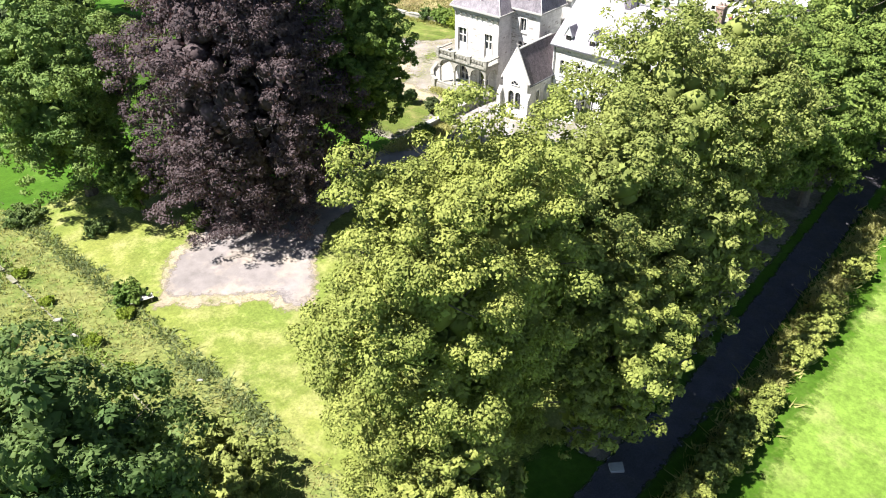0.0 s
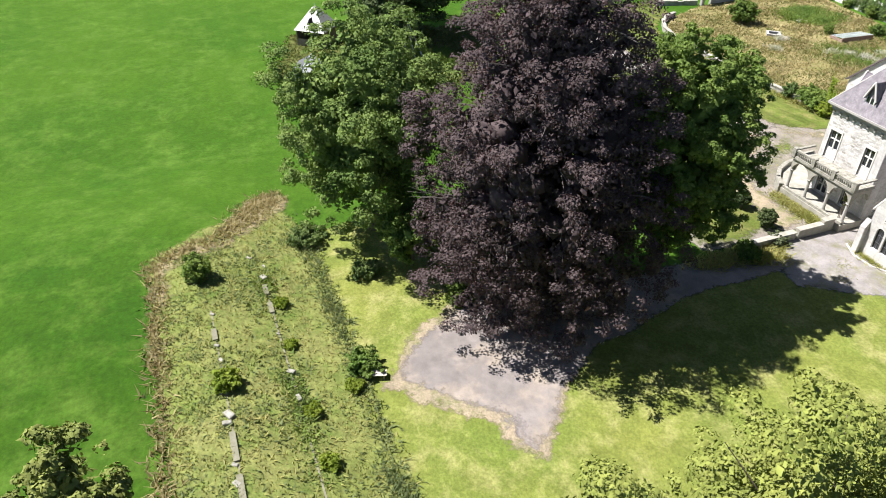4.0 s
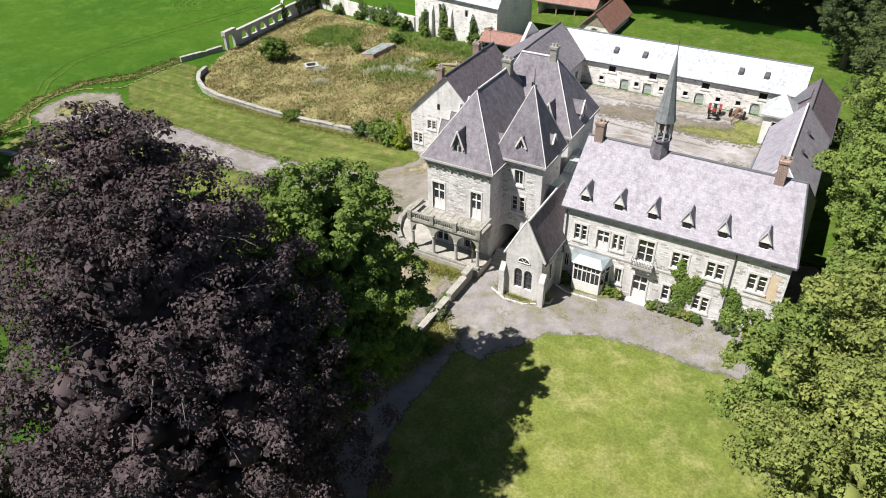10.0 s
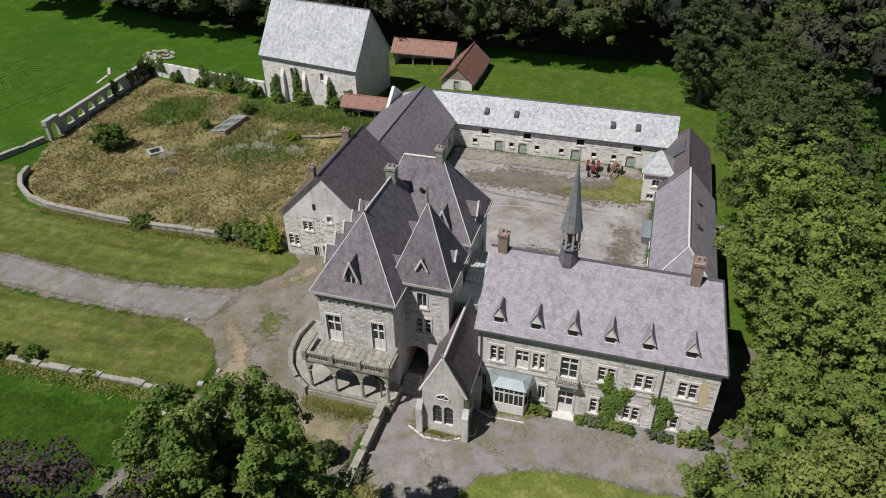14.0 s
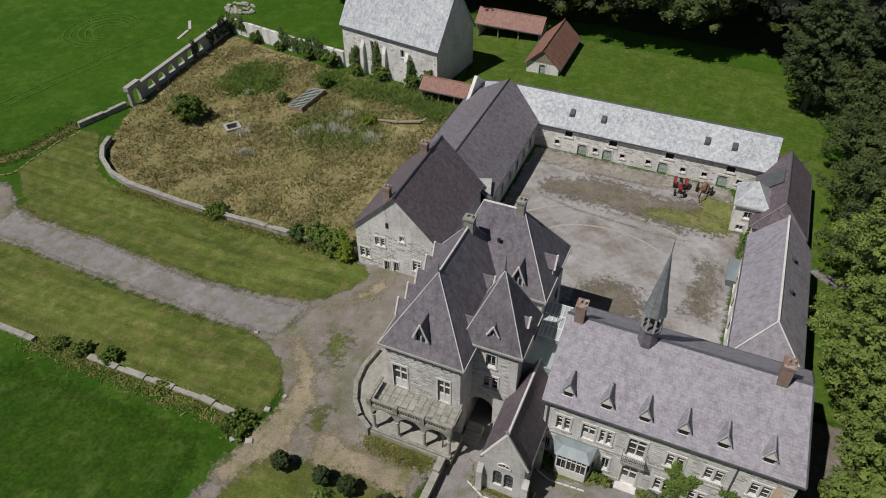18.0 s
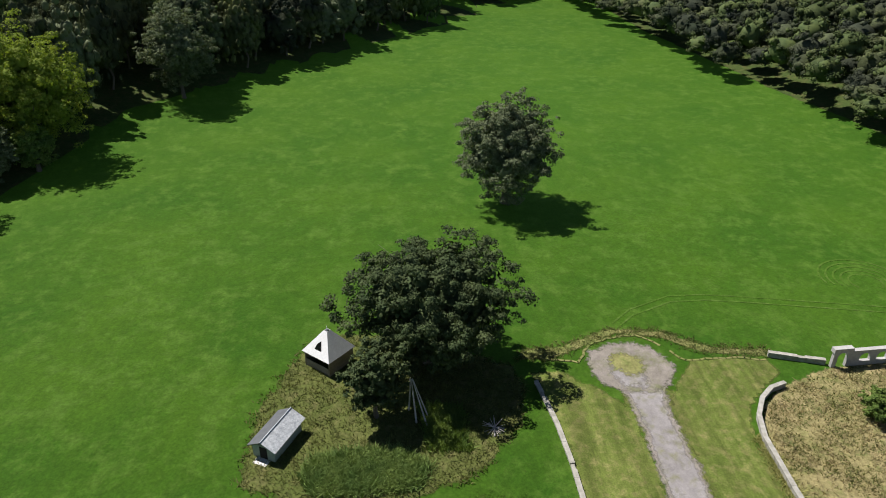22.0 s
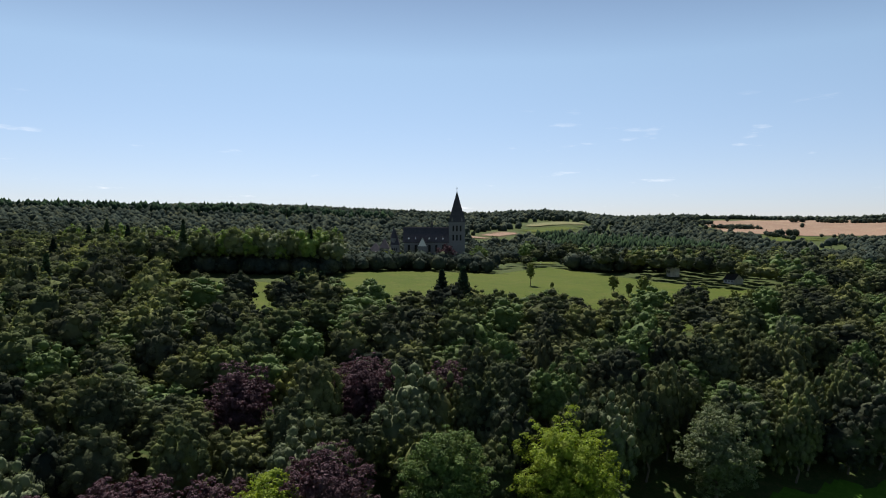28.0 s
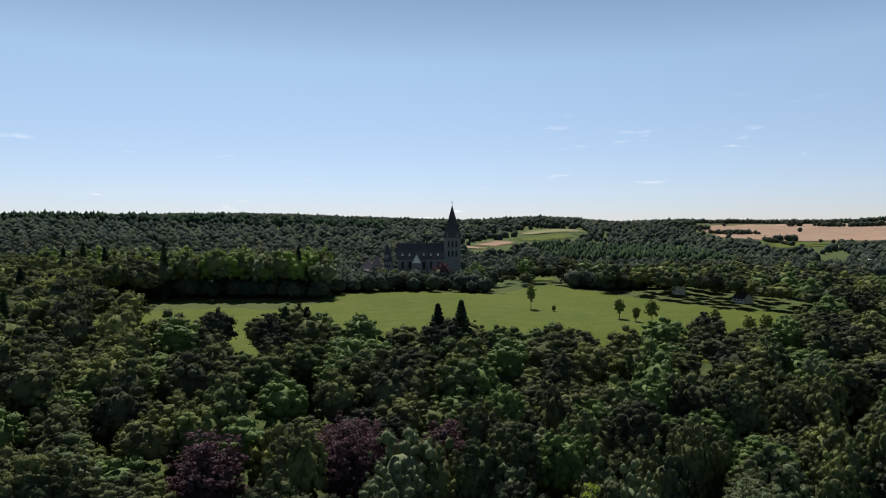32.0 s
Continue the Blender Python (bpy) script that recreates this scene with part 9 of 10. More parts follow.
spread("bare_patch", [(-41.6, -12.4), (-40.2, -11.8), (-39.4, -12.6), (-40.8, -13.2)], M_DIRT, 0.06, wobble=0.4, label="bare patch in the meadow", category="earth")
spread("place_tongue", [(1.4, -42.2), (3.0, -40.6), (5.6, -40.6), (7.4, -41.6), (5.2, -42.8), (3.0, -42.8)], M_SAND, 0.055, wobble=0.5, fray=1.6, label="sandy tongue of worn gravel", category="gravel")
for k, r in enumerate((9.0, 13.4)):
    ribbon("tyre_track", [(-1.0 + (r + 0.5 * math.sin(a * 4 + k)) * math.cos(a), 24.0 + r * 0.8 * math.sin(a)) for a in np.arange(0.5 + 0.15 * k, 2.9, 0.15)], 0.28, M_DUST, 0.06, "pale tyre track curving through the courtyard", "track")
cx, cy = -96.5, 52.8
for k, r in enumerate((2.6, 3.6, 4.6, 5.6, 6.6)):
    ribbon("mower_track", [(cx + r * 1.0 * math.cos(a) - 0.3 * k, cy + r * 1.05 * math.sin(a)) for a in np.arange(0.6 + k * 0.12, 5.4 - k * 0.1, 0.2)], 0.35, M_TRACK, 0.05, "curved pale mower track in the meadow", "track")
for off in (0.0, 1.7):
    ribbon("wheel_track", [(-84.9 - off, 6.2), (-88.6 - off, 10.0), (-92.2 - off, 17.4), (-92.4 - off, 23.0), (-91.5 - off, 29.0), (-88.3 - off, 45.5), (-86.2 - off, 56.0)], 0.3, M_TRACK, 0.05, "pale wheel track across the meadow", "track")
for pts in ([(-78.8, -7.6), (-77.3, -1.2), (-81.4, 1.3), (-82.8, 4.3), (-83.4, 8.8), (-80.6, 11.6)], [(-79.0, 12.6), (-76.8, 14.2), (-77.2, 21.0), (-76.4, 25.6)]):
    bm = bmesh.new()
    poly_wall(bm, subdivide_line(pts, 0.9, 0.35), 0.1, 0.35)
    tagged(part("bank_edge", bm, M_ROUGH), "dark earthen bank edge beside the meadow", "bank", kind="structure")
for pts in ([(0.9, -3.6), (0.9, -4.3), (-1.1, -5.5), (-2.9, -5.6), (-4.5, -4.8)], [(0.35, -0.6), (0.4, -1.6), (1.6, -2.1), (4.4, -1.95)]):
    bm = bmesh.new()
    poly_wall(bm, subdivide_line(pts, 0.5), 0.14, 0.12)
    tagged(part("bed_edging", bm, M_TRIM_PALE), "narrow stone edging of a weedy bed", "edging", kind="structure")

# ---- loose things ----
# bench and stones on the terraces
bz = at_land(-3.9, -49.4)
bench = thing("bench", (-3.9, -49.4, bz), "pale weathered wooden bench on the lawn's edge", "bench")
for i in range(3):
    part("seat_plank", put(boxes((-0.85, 0.85, -0.3 + 0.21 * i, -0.12 + 0.21 * i, 0.42, 0.47)), Matrix.Translation((-3.9, -49.4, bz)) @ Matrix.Rotation(1.25, 4, "Z")), M_DEADWOOD, bench)
for s in (-0.7, 0.62):
    part("leg", put(boxes((s, s + 0.1, -0.28, 0.28, -0.1, 0.42)), Matrix.Translation((-3.9, -49.4, bz)) @ Matrix.Rotation(1.25, 4, "Z")), M_WOOD, bench)
rng = random.Random(5)


def stone_block(x, y, w, d, h, mat=None, label="squared pale stone block in the grass", turn=0.3):
    z = at_land(x, y)
    bm = boxes((-w / 2, w / 2, -d / 2, d / 2, -0.2, h))
    for v in bm.verts:
        v.co += Vector((rng.uniform(-0.05, 0.05), rng.uniform(-0.05, 0.05), rng.uniform(-0.03, 0.03)))
    bmesh.ops.bevel(bm, geom=bm.edges[:], offset=0.04, segments=1, affect="EDGES")
    put(bm, Matrix.Translation((x, y, z)) @ Matrix.Rotation(turn, 4, "Z"))
    return tagged(part("stone_block", bm, mat or M_COPING), label, "stone", "stone blocks in the grass")


for x, y, w in [(-5.6, -54.9, 0.7), (-3.0, -54.9, 0.75), (-17.1, -54.9, 0.8), (-2.2, -59.4, 1.0), (-1.5, -59.6, 0.7), (-6.0, -59.3, 0.6), (-7.4, -59.3, 0.5), (-9.0, -59.4, 0.5), (-18.8, -54.6, 0.5), (0.5, -59.5, 0.6), (1.8, -59.6, 0.5), (-4.2, -59.6, 0.5), (-9.8, -55.0, 0.4), (3.2, -59.7, 0.6), (-12.6, -59.3, 0.5), (-20.2, -55.6, 0.6), (6.5, -51.2, 0.5)]:
    stone_block(x, y, w * 0.8, w * 0.5, 0.25 if w > 0.6 else 0.14, M_MOSSY, turn=rng.uniform(0, 1.5))
for x, y, w in [(-61.1, 44.4, 0.9), (-60.2, 44.9, 0.6), (-60.6, 43.8, 0.7), (31.2, -39.2, 0.8), (-23.2, -8.6, 0.7), (-23.6, -5.2, 0.5), (-22.9, -3.4, 0.4), (-30.1, 2.4, 0.4), (-24.6, -8.9, 0.6)]:
    stone_block(x, y, w, w * 0.8, 0.25, M_TRIM, "rough grey stone lying in the grass", rng.uniform(0, 1.5))
# rubble heap beyond the garden
rz = at_land(-80, 70)
heap = thing("rubble_heap", (-80, 70, rz), "pale heap of rubble stones beyond the garden wall", "rubble")
for i in range(46):
    a, r = rng.uniform(0, 6.28), 2.6 * math.sqrt(rng.random())
    w = rng.uniform(0.25, 0.6)
    bm = bmesh.new()
    bmesh.ops.create_icosphere(bm, subdivisions=1, radius=w)
    put(bm, Matrix.Translation((-80 + r * 1.3 * math.cos(a), 70 + r * math.sin(a), at_land(-80, 70) + w * 0.3 + max(0, 0.8 - r * 0.4))) @ Matrix.Rotation(a, 4, "X") @ Matrix.Diagonal((1.2, 0.8, 0.6, 1)))
    part("stone", bm, M_COPING, heap)
# stone well head, cold frame and fallen log in the garden
wz = at_land(-56.7, 34.8)
well = thing("well_head", (-56.7, 34.8, wz), "low square stone well head sunk in dry grass", "well")
wm = Matrix.Translation((-56.7, 34.8, wz)) @ Matrix.Rotation(0.9, 4, "Z")
for r in ((-1.1, 1.1, -1.0, -0.65, -0.2, 0.4), (-1.1, 1.1, 0.65, 1.0, -0.2, 0.4), (-1.1, -0.75, -0.65, 0.65, -0.2, 0.38), (0.75, 1.1, -0.65, 0.65, -0.2, 0.38)):
    part("curb_stone", put(boxes(r), wm), M_TRIM, well)
# black fill paints the unlit depth of the shaft
part("shaft", put(boxes((-0.75, 0.75, -0.65, 0.65, -0.2, 0.05)), wm), M_DARK, well, "near-black fill for the unlit shaft")
fz = at_land(-50.9, 45.5)
cold = thing("cold_frame", (-50.9, 45.5, fz), "old iron cold frame with rows of glazing bars", "cold frame")
fm = Matrix.Translation((-50.9, 45.5, fz)) @ Matrix.Rotation(1.5, 4, "Z")
part("brick_base", put(boxes((-3.1, 3.1, -1.35, -1.15, -0.2, 0.75), (-3.1, 3.1, 1.15, 1.35, -0.2, 0.4), (-3.1, -2.95, -1.15, 1.15, -0.2, 0.5), (2.95, 3.1, -1.15, 1.15, -0.2, 0.5)), fm), M_BRICK, cold)
part("soil", put(boxes((-2.95, 2.95, -1.15, 1.15, -0.1, 0.15)), fm), M_FOREST_FLOOR, cold)
for i in range(14):
    s = -2.95 + i * 0.45
    part("glazing_bar", put(rods(((s, -1.25, 0.8), (s, 1.25, 0.45), 0.045, 0.045, 5)), fm), M_ZINC, cold)
for d, z in ((-1.25, 0.8), (0, 0.63), (1.25, 0.45)):
    part("rail", put(rods(((-3.0, d, z), (3.0, d, z), 0.05, 0.05, 5)), fm), M_ZINC, cold)
lz = at_land(-34.5, 44)
logx = thing("fallen_log", (-34.5, 44, lz), "bleached fallen tree trunk in the garden", "log")
part("trunk", rods(((-37.8, 43.6, at_land(-37.8, 43.6) + 0.3), (-34.6, 43.7, lz + 0.38), 0.16, 0.26, 8), ((-34.6, 43.7, lz + 0.38), (-31.4, 44.6, at_land(-31, 45) + 0.4), 0.2, 0.28, 8)), M_WOOD, logx)
part("branch", rods(((-31.8, 44.5, lz + 0.4), (-31.0, 45.4, lz + 0.9), 0.14, 0.06, 6)), M_DEADWOOD, logx)
part("branch", rods(((-34.6, 43.7, lz + 0.38), (-35.4, 44.5, lz + 0.7), 0.1, 0.03, 6)), M_DEADWOOD, logx)
# white log by the wood, planks by the garden
lz = at_land(-137, -113)
wl = thing("fallen_log", (-137, -113, lz), "long bleached log lying at the wood's edge", "log")
part("trunk", rods(((-133.5, -115.5, at_land(-133.5, -115.5) + 0.5), (-140, -111, at_land(-140, -111) + 0.45), 0.55, 0.4, 9)), M_DEADWOOD, wl)
part("branch", rods(((-138, -112.4, lz + 0.6), (-139.6, -113.6, lz + 1.5), 0.2, 0.06, 6)), M_DEADWOOD, wl)
for k, (x, y) in enumerate([(-83.2, 56.8), (-84.6, 60.4)]):
    z = at_land(x, y)
    tagged(part("plank", put(boxes((-1.8, 1.8, -0.25, 0.25, 0.02, 0.12)), Matrix.Translation((x, y, z)) @ Matrix.Rotation(1.75 + 0.5 * k, 4, "Z")), M_DEADWOOD), "pale weathered plank lying in the meadow grass", "plank", "planks in the meadow")
# bleached poles leaning together under the oak
pz = at_land(-67.4, -24.2)
tri = thing("leaning_poles", (-67.4, -24.2, pz), "bleached dead poles leaning together", "poles")
for x, y, h, r in [(-68.6, -25.3, 0, 0.13), (-66.2, -24.4, 0, 0.14), (-65.6, -23.1, 0, 0.12), (-67.0, -22.8, 0, 0.1)]:
    part("pole", rods(((x, y, at_land(x, y) - 0.1), (-68.3 + (x + 67) * 0.12, -24.9 + (y + 24) * 0.1, pz + 5.4), r, r * 0.5, 7)), M_DEADWOOD, tri)
# dead brushwood
bx_, by_ = -64.5, -14.8
br_ = thing("brushwood", (bx_, by_, at_land(bx_, by_)), "heap of grey dead branches", "brushwood")
for i in range(14):
    a = rng.uniform(0, 6.28)
    part("branch", rods(((bx_ - math.cos(a) * 1.3, by_ - math.sin(a) * 1.3, at_land(bx_, by_) + 0.05), (bx_ + math.cos(a) * 1.5, by_ + math.sin(a) * 1.5, at_land(bx_, by_) + rng.uniform(0.3, 1.0)), 0.06, 0.02, 5)), M_DEADWOOD, br_)
# white-roofed gazebo
gx0, gy0 = -79.2, -36.2
gz = at_land(gx0, gy0)
gzm = Matrix.Translation((gx0, gy0, gz)) @ Matrix.Rotation(0.87, 4, "Z")
gaz = thing("gazebo", (gx0, gy0, gz), "small gazebo with a patched white pyramid roof", "gazebo")
c4 = [(-2.6, -2.6), (2.6, -2.6), (2.6, 2.6), (-2.6, 2.6)]
for i in range(4):
    a, b = c4[i], c4[(i + 1) % 4]
    bm = bmesh.new()
    slab_faces(bm, [(a[0], a[1], 2.5), (b[0], b[1], 2.5), (b[0] * 0.12, b[1] * 0.12, 5.6), (a[0] * 0.12, a[1] * 0.12, 5.6)], 0.06)
    part("roof_panel", put(bm, gzm), M_TARP if i != 2 else M_SLATE_BARN, gaz, "white sheet roof panel" if i != 2 else "bare boarded roof panel")
    part("post", put(rods(((a[0] * 0.88, a[1] * 0.88, -0.2), (a[0] * 0.88, a[1] * 0.88, 2.6), 0.1, 0.1, 6)), gzm), M_WOOD, gaz)
    part("wall_board", put(boxes((-2.25, 2.25, -2.3, -2.2, 0.0, 1.2 if i == 0 else 2.3)), gzm @ Matrix.Rotation(i * math.pi / 2, 4, "Z")), M_WOOD, gaz)
part("finial", put(rods(((0, 0, 5.5), (0, 0, 6.2), 0.12, 0.03, 6)), gzm), M_TARP, gaz)
# solid black gablet paints the unlit inside
part("dormer", put(hull([(-0.7, -2.0, 3.2), (0.7, -2.0, 3.2), (0, -2.0, 4.4), (0, -0.9, 4.4), (-0.7, -1.0, 3.4), (0.7, -1.0, 3.4)], [(0, 1, 2), (0, 2, 3, 4), (1, 5, 3, 2)]), gzm), M_DARK, gaz, "near-black gablet for an unlit opening")
# grey hut
hx, hy = -63.7, -41.2
hz = at_land(hx, hy)
hm = Matrix.Translation((hx, hy, hz)) @ Matrix.Rotation(math.atan2(0.43, -0.9), 4, "Z")
hut = thing("hut", (hx, hy, hz), "low hut with a mossy grey ridged roof", "hut")
part("wall", put(boxes((-2.9, 2.9, -1.5, 1.5, -0.3, 2.0)), hm), M_DOOR, hut, "grey-green rendered wall")
for s in (-1, 1):
    bm = bmesh.new()
    slab_faces(bm, [(-3.3, 1.95 * s, 1.85), (3.3, 1.95 * s, 1.85), (3.3, 0, 2.85), (-3.3, 0, 2.85)], 0.1)
    part("roof_slope", put(bm, hm), M_LEAD if s > 0 else M_SLATE_BARN, hut)
part("ridge_cap", put(rods(((-3.3, 0, 2.87), (3.3, 0, 2.87), 0.09, 0.09, 6)), hm), M_SLATE_BARN, hut)
part("door", put(boxes((-2.95, -2.9, -0.5, 0.5, -0.1, 1.8)), hm), M_DARK, hut)
part("doorstep", put(boxes((-4.0, -2.95, -0.9, 0.9, -0.2, 0.12)), hm), M_TRIM_PALE, hut)


# ---- tractor, cart and skip in the courtyard ----
def wheel(owner, m, r, w, mat_rim):
    bm = bmesh.new()
    rows = [(r * 0.62, -w / 2), (r * 0.92, -w / 2), (r, -w * 0.3), (r, w * 0.3), (r * 0.92, w / 2), (r * 0.62, w / 2)]
    n = 20
    rings = [[bm.verts.new((q * math.cos(2 * math.pi * i / n), s, q * math.sin(2 * math.pi * i / n))) for i in range(n)] for q, s in rows]
    for k in range(len(rings)):
        a, b = rings[k], rings[(k + 1) % len(rings)]
        for i in range(n):
            bm.faces.new((a[i], a[(i + 1) % n], b[(i + 1) % n], b[i]))
    for i in range(n):
        a = 2 * math.pi * i / n
        box(bm, -0.04, 0.04, -w * 0.45, w * 0.45, r - 0.02, r + 0.05)
        bm.verts.ensure_lookup_table()
        bmesh.ops.rotate(bm, verts=bm.verts[-8:], cent=(0, 0, 0), matrix=Matrix.Rotation(a, 3, "Y"))
    wh = part("wheel", put(bm, m), M_RUBBER, owner, "black ribbed tyre")
    part("rim", put(rods(((0, -w * 0.2, 0), (0, w * 0.2, 0), r * 0.64, r * 0.64, 16), ((0, -w * 0.45, 0), (0, w * 0.45, 0), r * 0.2, r * 0.2, 10)), m), mat_rim, wh)


tz = at_land(4.8, 41.6) + 0.09
tm = Matrix.Translation((4.8, 41.6, tz)) @ Matrix.Rotation(-1.45, 4, "Z") @ Matrix.Scale(0.86, 4)
tr = thing("tractor", (4.8, 41.6, tz), "old red tractor parked before the barn", "tractor")
for s in (-1, 1):
    wheel(tr, tm @ Matrix.Translation((-1.0, 0.78 * s, 0.72)), 0.72, 0.34, M_RED)
    wheel(tr, tm @ Matrix.Translation((1.05, 0.66 * s, 0.42)), 0.42, 0.2, M_RED)
    bm = bmesh.new()
    for i in range(7):
        a0, a1 = 0.35 + i * 0.33, 0.35 + (i + 1) * 0.33
        slab_faces(bm, [(-1.0 + 0.84 * math.cos(a), 0.78 * s + d * 0.2, 0.72 + 0.84 * math.sin(a)) for a, d in ((a0, -1), (a0, 1), (a1, 1), (a1, -1))], 0.03)
    part("mudguard", put(bm, tm), M_RED, tr)
part("gearbox", put(boxes((-1.25, 0.2, -0.28, 0.28, 0.5, 1.0)), tm), M_RUST, tr)
hood = boxes((0.15, 1.5, -0.3, 0.3, 0.75, 1.35))
bmesh.ops.bevel(hood, geom=hood.edges[:], offset=0.08, segments=2, affect="EDGES")
part("bonnet", put(hood, tm), M_RED, tr)
part("grille", put(boxes((1.5, 1.53, -0.24, 0.24, 0.8, 1.25)), tm), M_DARK, tr)
part("front_axle", put(boxes((0.95, 1.15, -0.6, 0.6, 0.36, 0.5)), tm), M_RUST, tr)
part("bumper", put(boxes((1.62, 1.7, -0.45, 0.45, 0.45, 0.62), (1.5, 1.62, -0.08, 0.08, 0.5, 0.6)), tm), M_ZINC, tr)
part("exhaust", put(rods(((0.7, 0.16, 1.3), (0.7, 0.16, 2.1), 0.05, 0.05, 7)), tm), M_RUBBER, tr)
part("seat", put(boxes((-1.15, -0.75, -0.24, 0.24, 1.15, 1.23), (-1.2, -1.12, -0.24, 0.24, 1.2, 1.5)), tm), M_RUBBER, tr)
part("steering_column", put(rods(((-0.1, 0, 1.15), (-0.4, 0, 1.6), 0.035, 0.035, 6)), tm), M_RUBBER, tr)
part("steering_wheel", put(rods(*[((-0.4 + 0.05 * math.sin(a), 0.2 * math.cos(a), 1.6 + 0.19 * math.sin(a)), (-0.4 + 0.05 * math.sin(a + 0.63), 0.2 * math.cos(a + 0.63), 1.6 + 0.19 * math.sin(a + 0.63)), 0.02, 0.02, 5) for a in np.arange(0, 6.28, 0.63)]), tm), M_RUBBER, tr)
for s in (-1, 1):
    part("headlight", put(rods(((1.35, 0.36 * s, 1.15), (1.5, 0.36 * s, 1.15), 0.09, 0.1, 10)), tm), M_ZINC, tr)
cm = Matrix.Translation((7.5, 42.0, at_land(7.5, 42) + 0.09)) @ Matrix.Rotation(-1.7, 4, "Z")
cart = thing("farm_cart", (7.5, 42.0, at_land(7.5, 42) + 0.09), "rusty farm implement on wheels beside the tractor", "cart")
for s in (-1, 1):
    wheel(cart, cm @ Matrix.Translation((-0.5, 0.85 * s, 0.5)), 0.5, 0.2, M_RUST)
    part("chassis_beam", put(boxes((-1.3, 1.2, 0.4 * s - 0.05, 0.4 * s + 0.05, 0.5, 0.62)), cm), M_RUST, cart)
part("axle", put(rods(((-0.5, -0.85, 0.5), (-0.5, 0.85, 0.5), 0.06, 0.06, 7)), cm), M_RUST, cart)
part("drum", put(rods(((-0.9, -0.1, 0.95), (0.1, -0.1, 0.95), 0.33, 0.33, 14)), cm), M_RUST, cart, "rusty drum")
part("drawbar", put(rods(((1.1, 0.35, 0.56), (2.1, 0, 0.45), 0.05, 0.05, 6), ((1.1, -0.35, 0.56), (2.1, 0, 0.45), 0.05, 0.05, 6)), cm), M_RUST, cart)
part("wooden_box", put(boxes((-1.3, -0.95, -0.35, 0.35, 0.62, 1.1)), cm), M_WOOD, cart)
skip = thing("skip", (12.45, 28.3, at_land(12.4, 28)), "pale green metal skip beside the east range", "skip")
part("body", hull([(11.95, 26.9, 0.5), (12.95, 26.9, 0.5), (12.95, 29.7, 0.5), (11.95, 29.7, 0.5), (11.75, 26.5, 1.7), (13.05, 26.5, 1.7), (13.05, 30.1, 1.7), (11.75, 30.1, 1.7)], [(3, 2, 1, 0), (0, 1, 5, 4), (1, 2, 6, 5), (2, 3, 7, 6), (3, 0, 4, 7), (4, 5, 6, 7)]), M_COPPER, skip)
part("rim", rods(((11.75, 26.5, 1.72), (13.05, 26.5, 1.72), 0.05, 0.05, 6), ((13.05, 26.5, 1.72), (13.05, 30.1, 1.72), 0.05, 0.05, 6), ((13.05, 30.1, 1.72), (11.75, 30.1, 1.72), 0.05, 0.05, 6), ((11.75, 30.1, 1.72), (11.75, 26.5, 1.72), 0.05, 0.05, 6)), M_COPPER, skip)


# ---- garden chairs on the loggia ----
def garden_chair(x, y, z, turn):
    m = Matrix.Translation((x, y, z)) @ Matrix.Rotation(turn, 4, "Z")
    ch = thing("garden_chair", (x, y, z), "dark metal garden chair on the loggia floor", "chair", "chairs on the loggia")
    part("seat", put(boxes((-0.22, 0.22, -0.22, 0.22, 0.42, 0.45)), m), M_LEAD, ch)
    part("backrest", put(rods(((-0.22, 0.22, 0.45), (-0.2, 0.28, 0.95), 0.02, 0.02, 6), ((0.22, 0.22, 0.45), (0.2, 0.28, 0.95), 0.02, 0.02, 6), ((-0.2, 0.28, 0.95), (0.2, 0.28, 0.95), 0.02, 0.02, 6), ((-0.2, 0.25, 0.7), (0.2, 0.25, 0.7), 0.02, 0.02, 6)), m), M_LEAD, ch)
    for a in (-0.2, 0.2):
        for b in (-0.2, 0.2):
            part("leg", put(rods(((a * 1.1, b * 1.1, 0), (a, b, 0.42), 0.018, 0.018, 6)), m), M_LEAD, ch)


garden_chair(-9.3, -1.0, 1.25, 0.3)
garden_chair(-8.4, -1.4, 1.25, -0.8)

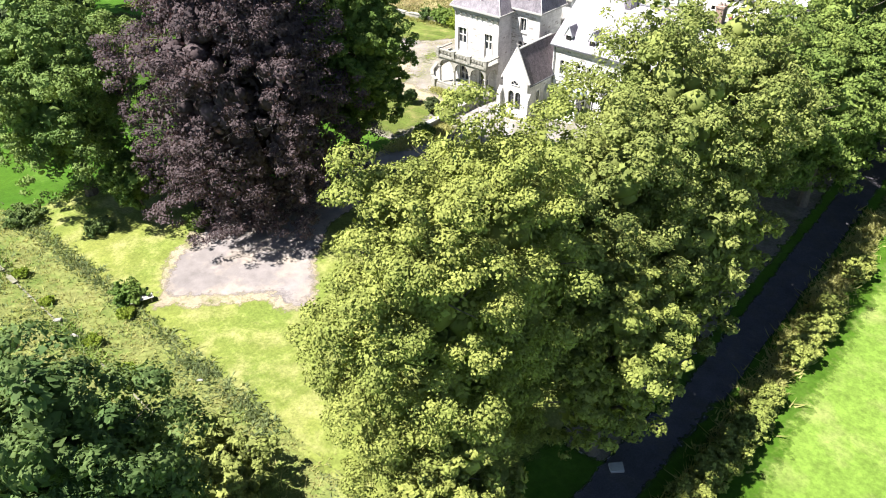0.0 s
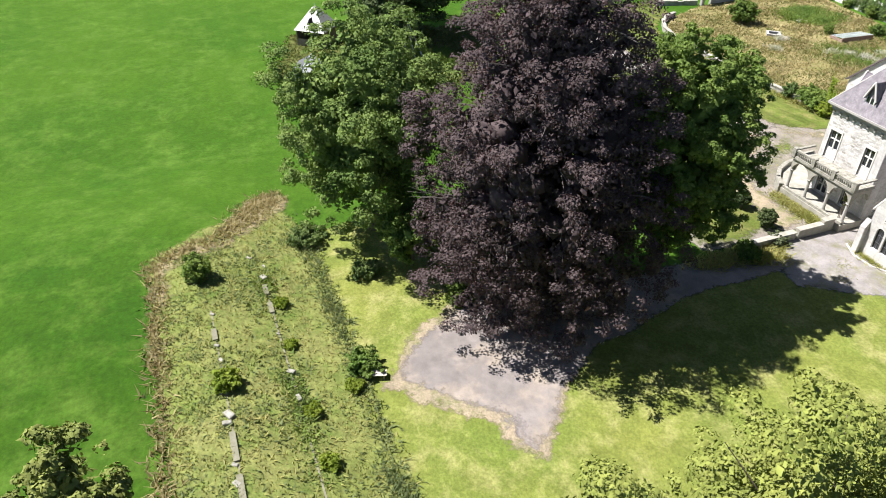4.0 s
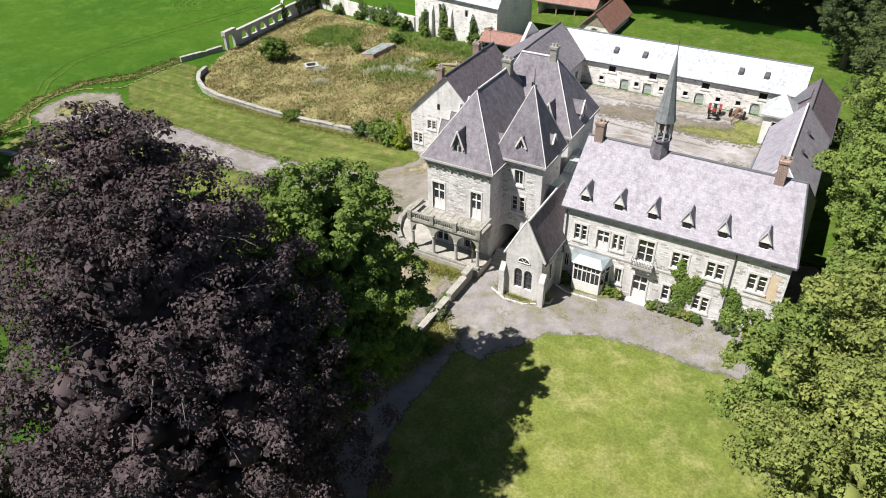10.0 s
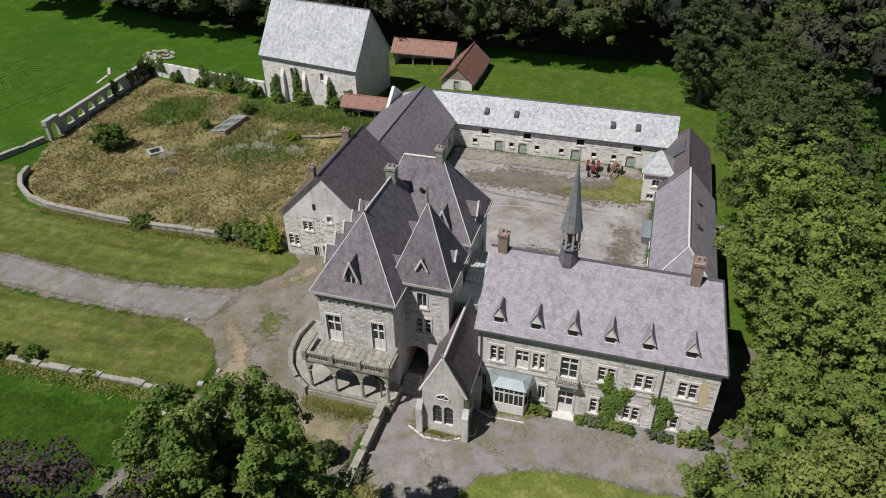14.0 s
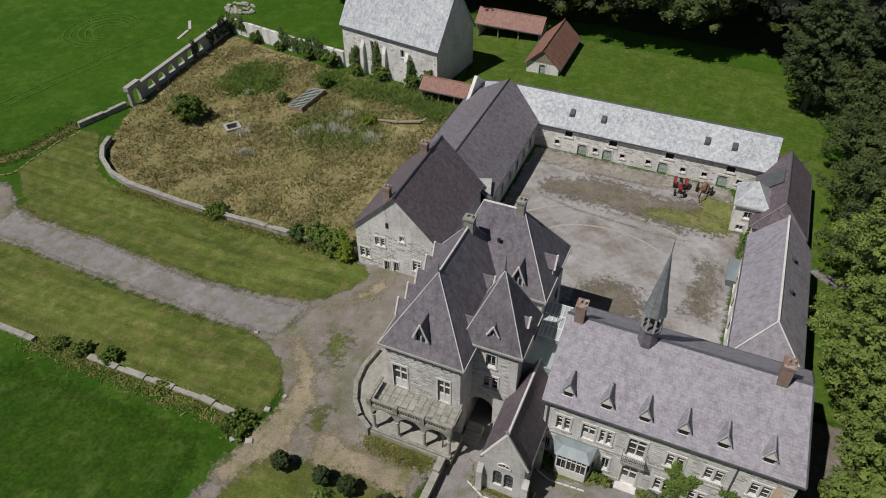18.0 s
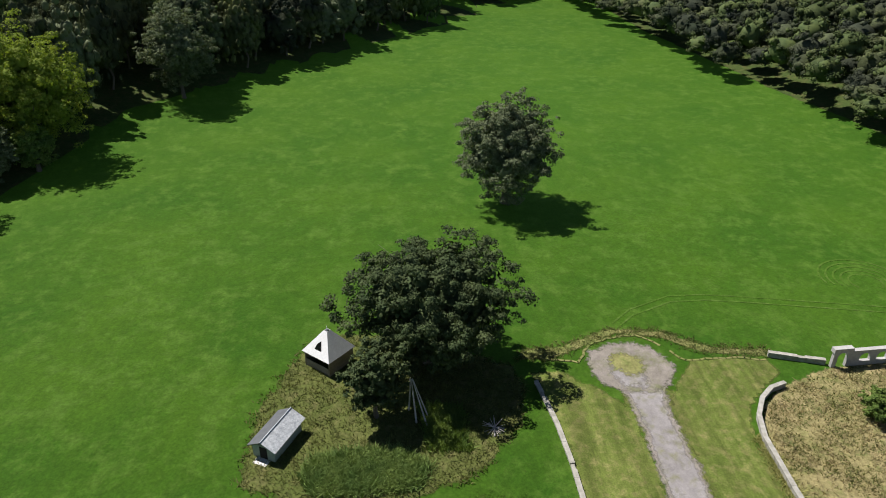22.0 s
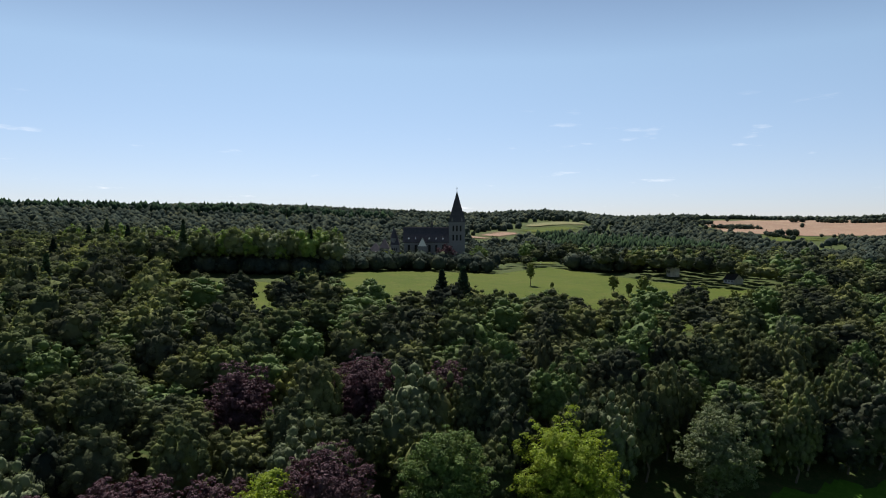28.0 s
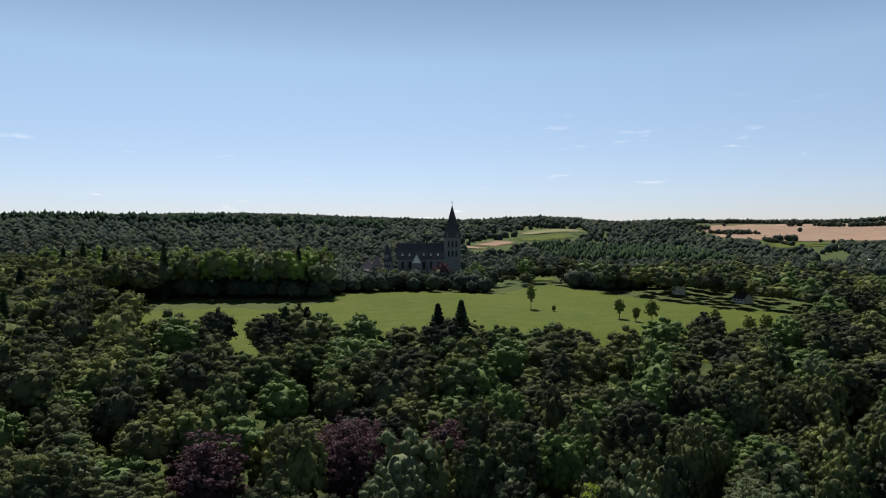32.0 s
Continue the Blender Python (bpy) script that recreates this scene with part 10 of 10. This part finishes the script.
# ---- stones standing out of the walls ----
def face_stone_mat():
    def build(t):
        o = t.nodes.new("ShaderNodeObjectInfo")
        col = ramp(t, o.outputs["Random"], [(0.0, (0.36, 0.345, 0.31)), (0.3, (0.50, 0.485, 0.455)), (0.7, (0.63, 0.62, 0.59)), (1.0, (0.71, 0.695, 0.655))])
        g = noisy(t, 7.0, 5, 0.7)
        col = mix(t, 1.0, col, ramp(t, g, [(0.3, 0.72), (0.7, 1.12)]), "MULTIPLY")
        finish(t, col, 0.9, bump=g, height=0.02)
    return material("face_stone", build)


M_FACE = face_stone_mat()
rng = random.Random(808)
face_meshes = []
for i in range(8):
    w, h = rng.uniform(0.16, 0.27), rng.uniform(0.075, 0.1)
    bm = boxes((-w, w, -0.016, 0.05, -h, h))
    for v in bm.verts:
        v.co += Vector((rng.uniform(-0.025, 0.025), rng.uniform(-0.004, 0.006), rng.uniform(-0.015, 0.015)))
    me = bpy.data.meshes.new("stone")
    bm.to_mesh(me)
    bm.free()
    me.materials.append(M_FACE)
    face_meshes.append(me)
COUNTS = {"mansion_wing": [290, 90], "mansion_pavilion": [150, 60, 0, 130], "stair_turret": [90, 50], "north_house": [170], "long_barn": [240], "great_barn": [170], "rear_pavilion": [40, 60], "entrance_chapel": [40, 40]}
turn = {}
for owner, wall, m, length, z0, z1, openings in FACES:
    k = turn.get(owner, 0)
    turn[owner] = k + 1
    if k >= len(COUNTS.get(owner, [])):
        continue
    rows, cols = int((z1 - max(z0, 0.3) - 0.3) / 0.24), int((length - 0.4) / 0.58)
    slots = [(i, j) for i in range(cols) for j in range(rows)]
    rng.shuffle(slots)
    left = COUNTS[owner][k]
    for i, j in slots:
        s, z = 0.3 + (i + 0.5 * (j % 2)) * 0.58 + rng.uniform(-0.04, 0.04), max(z0, 0.3) + 0.15 + j * 0.24
        if left == 0:
            break
        if s > length - 0.3 or any(a - 0.5 < s < b + 0.5 and c - 0.4 < z < d + 0.4 for a, b, c, d, _ in openings):
            continue
        ob = new("stone", face_meshes[rng.randrange(8)])
        ob.matrix_basis = m @ Matrix.Translation((s, 0, z))
        attach(ob, wall)
        left -= 1
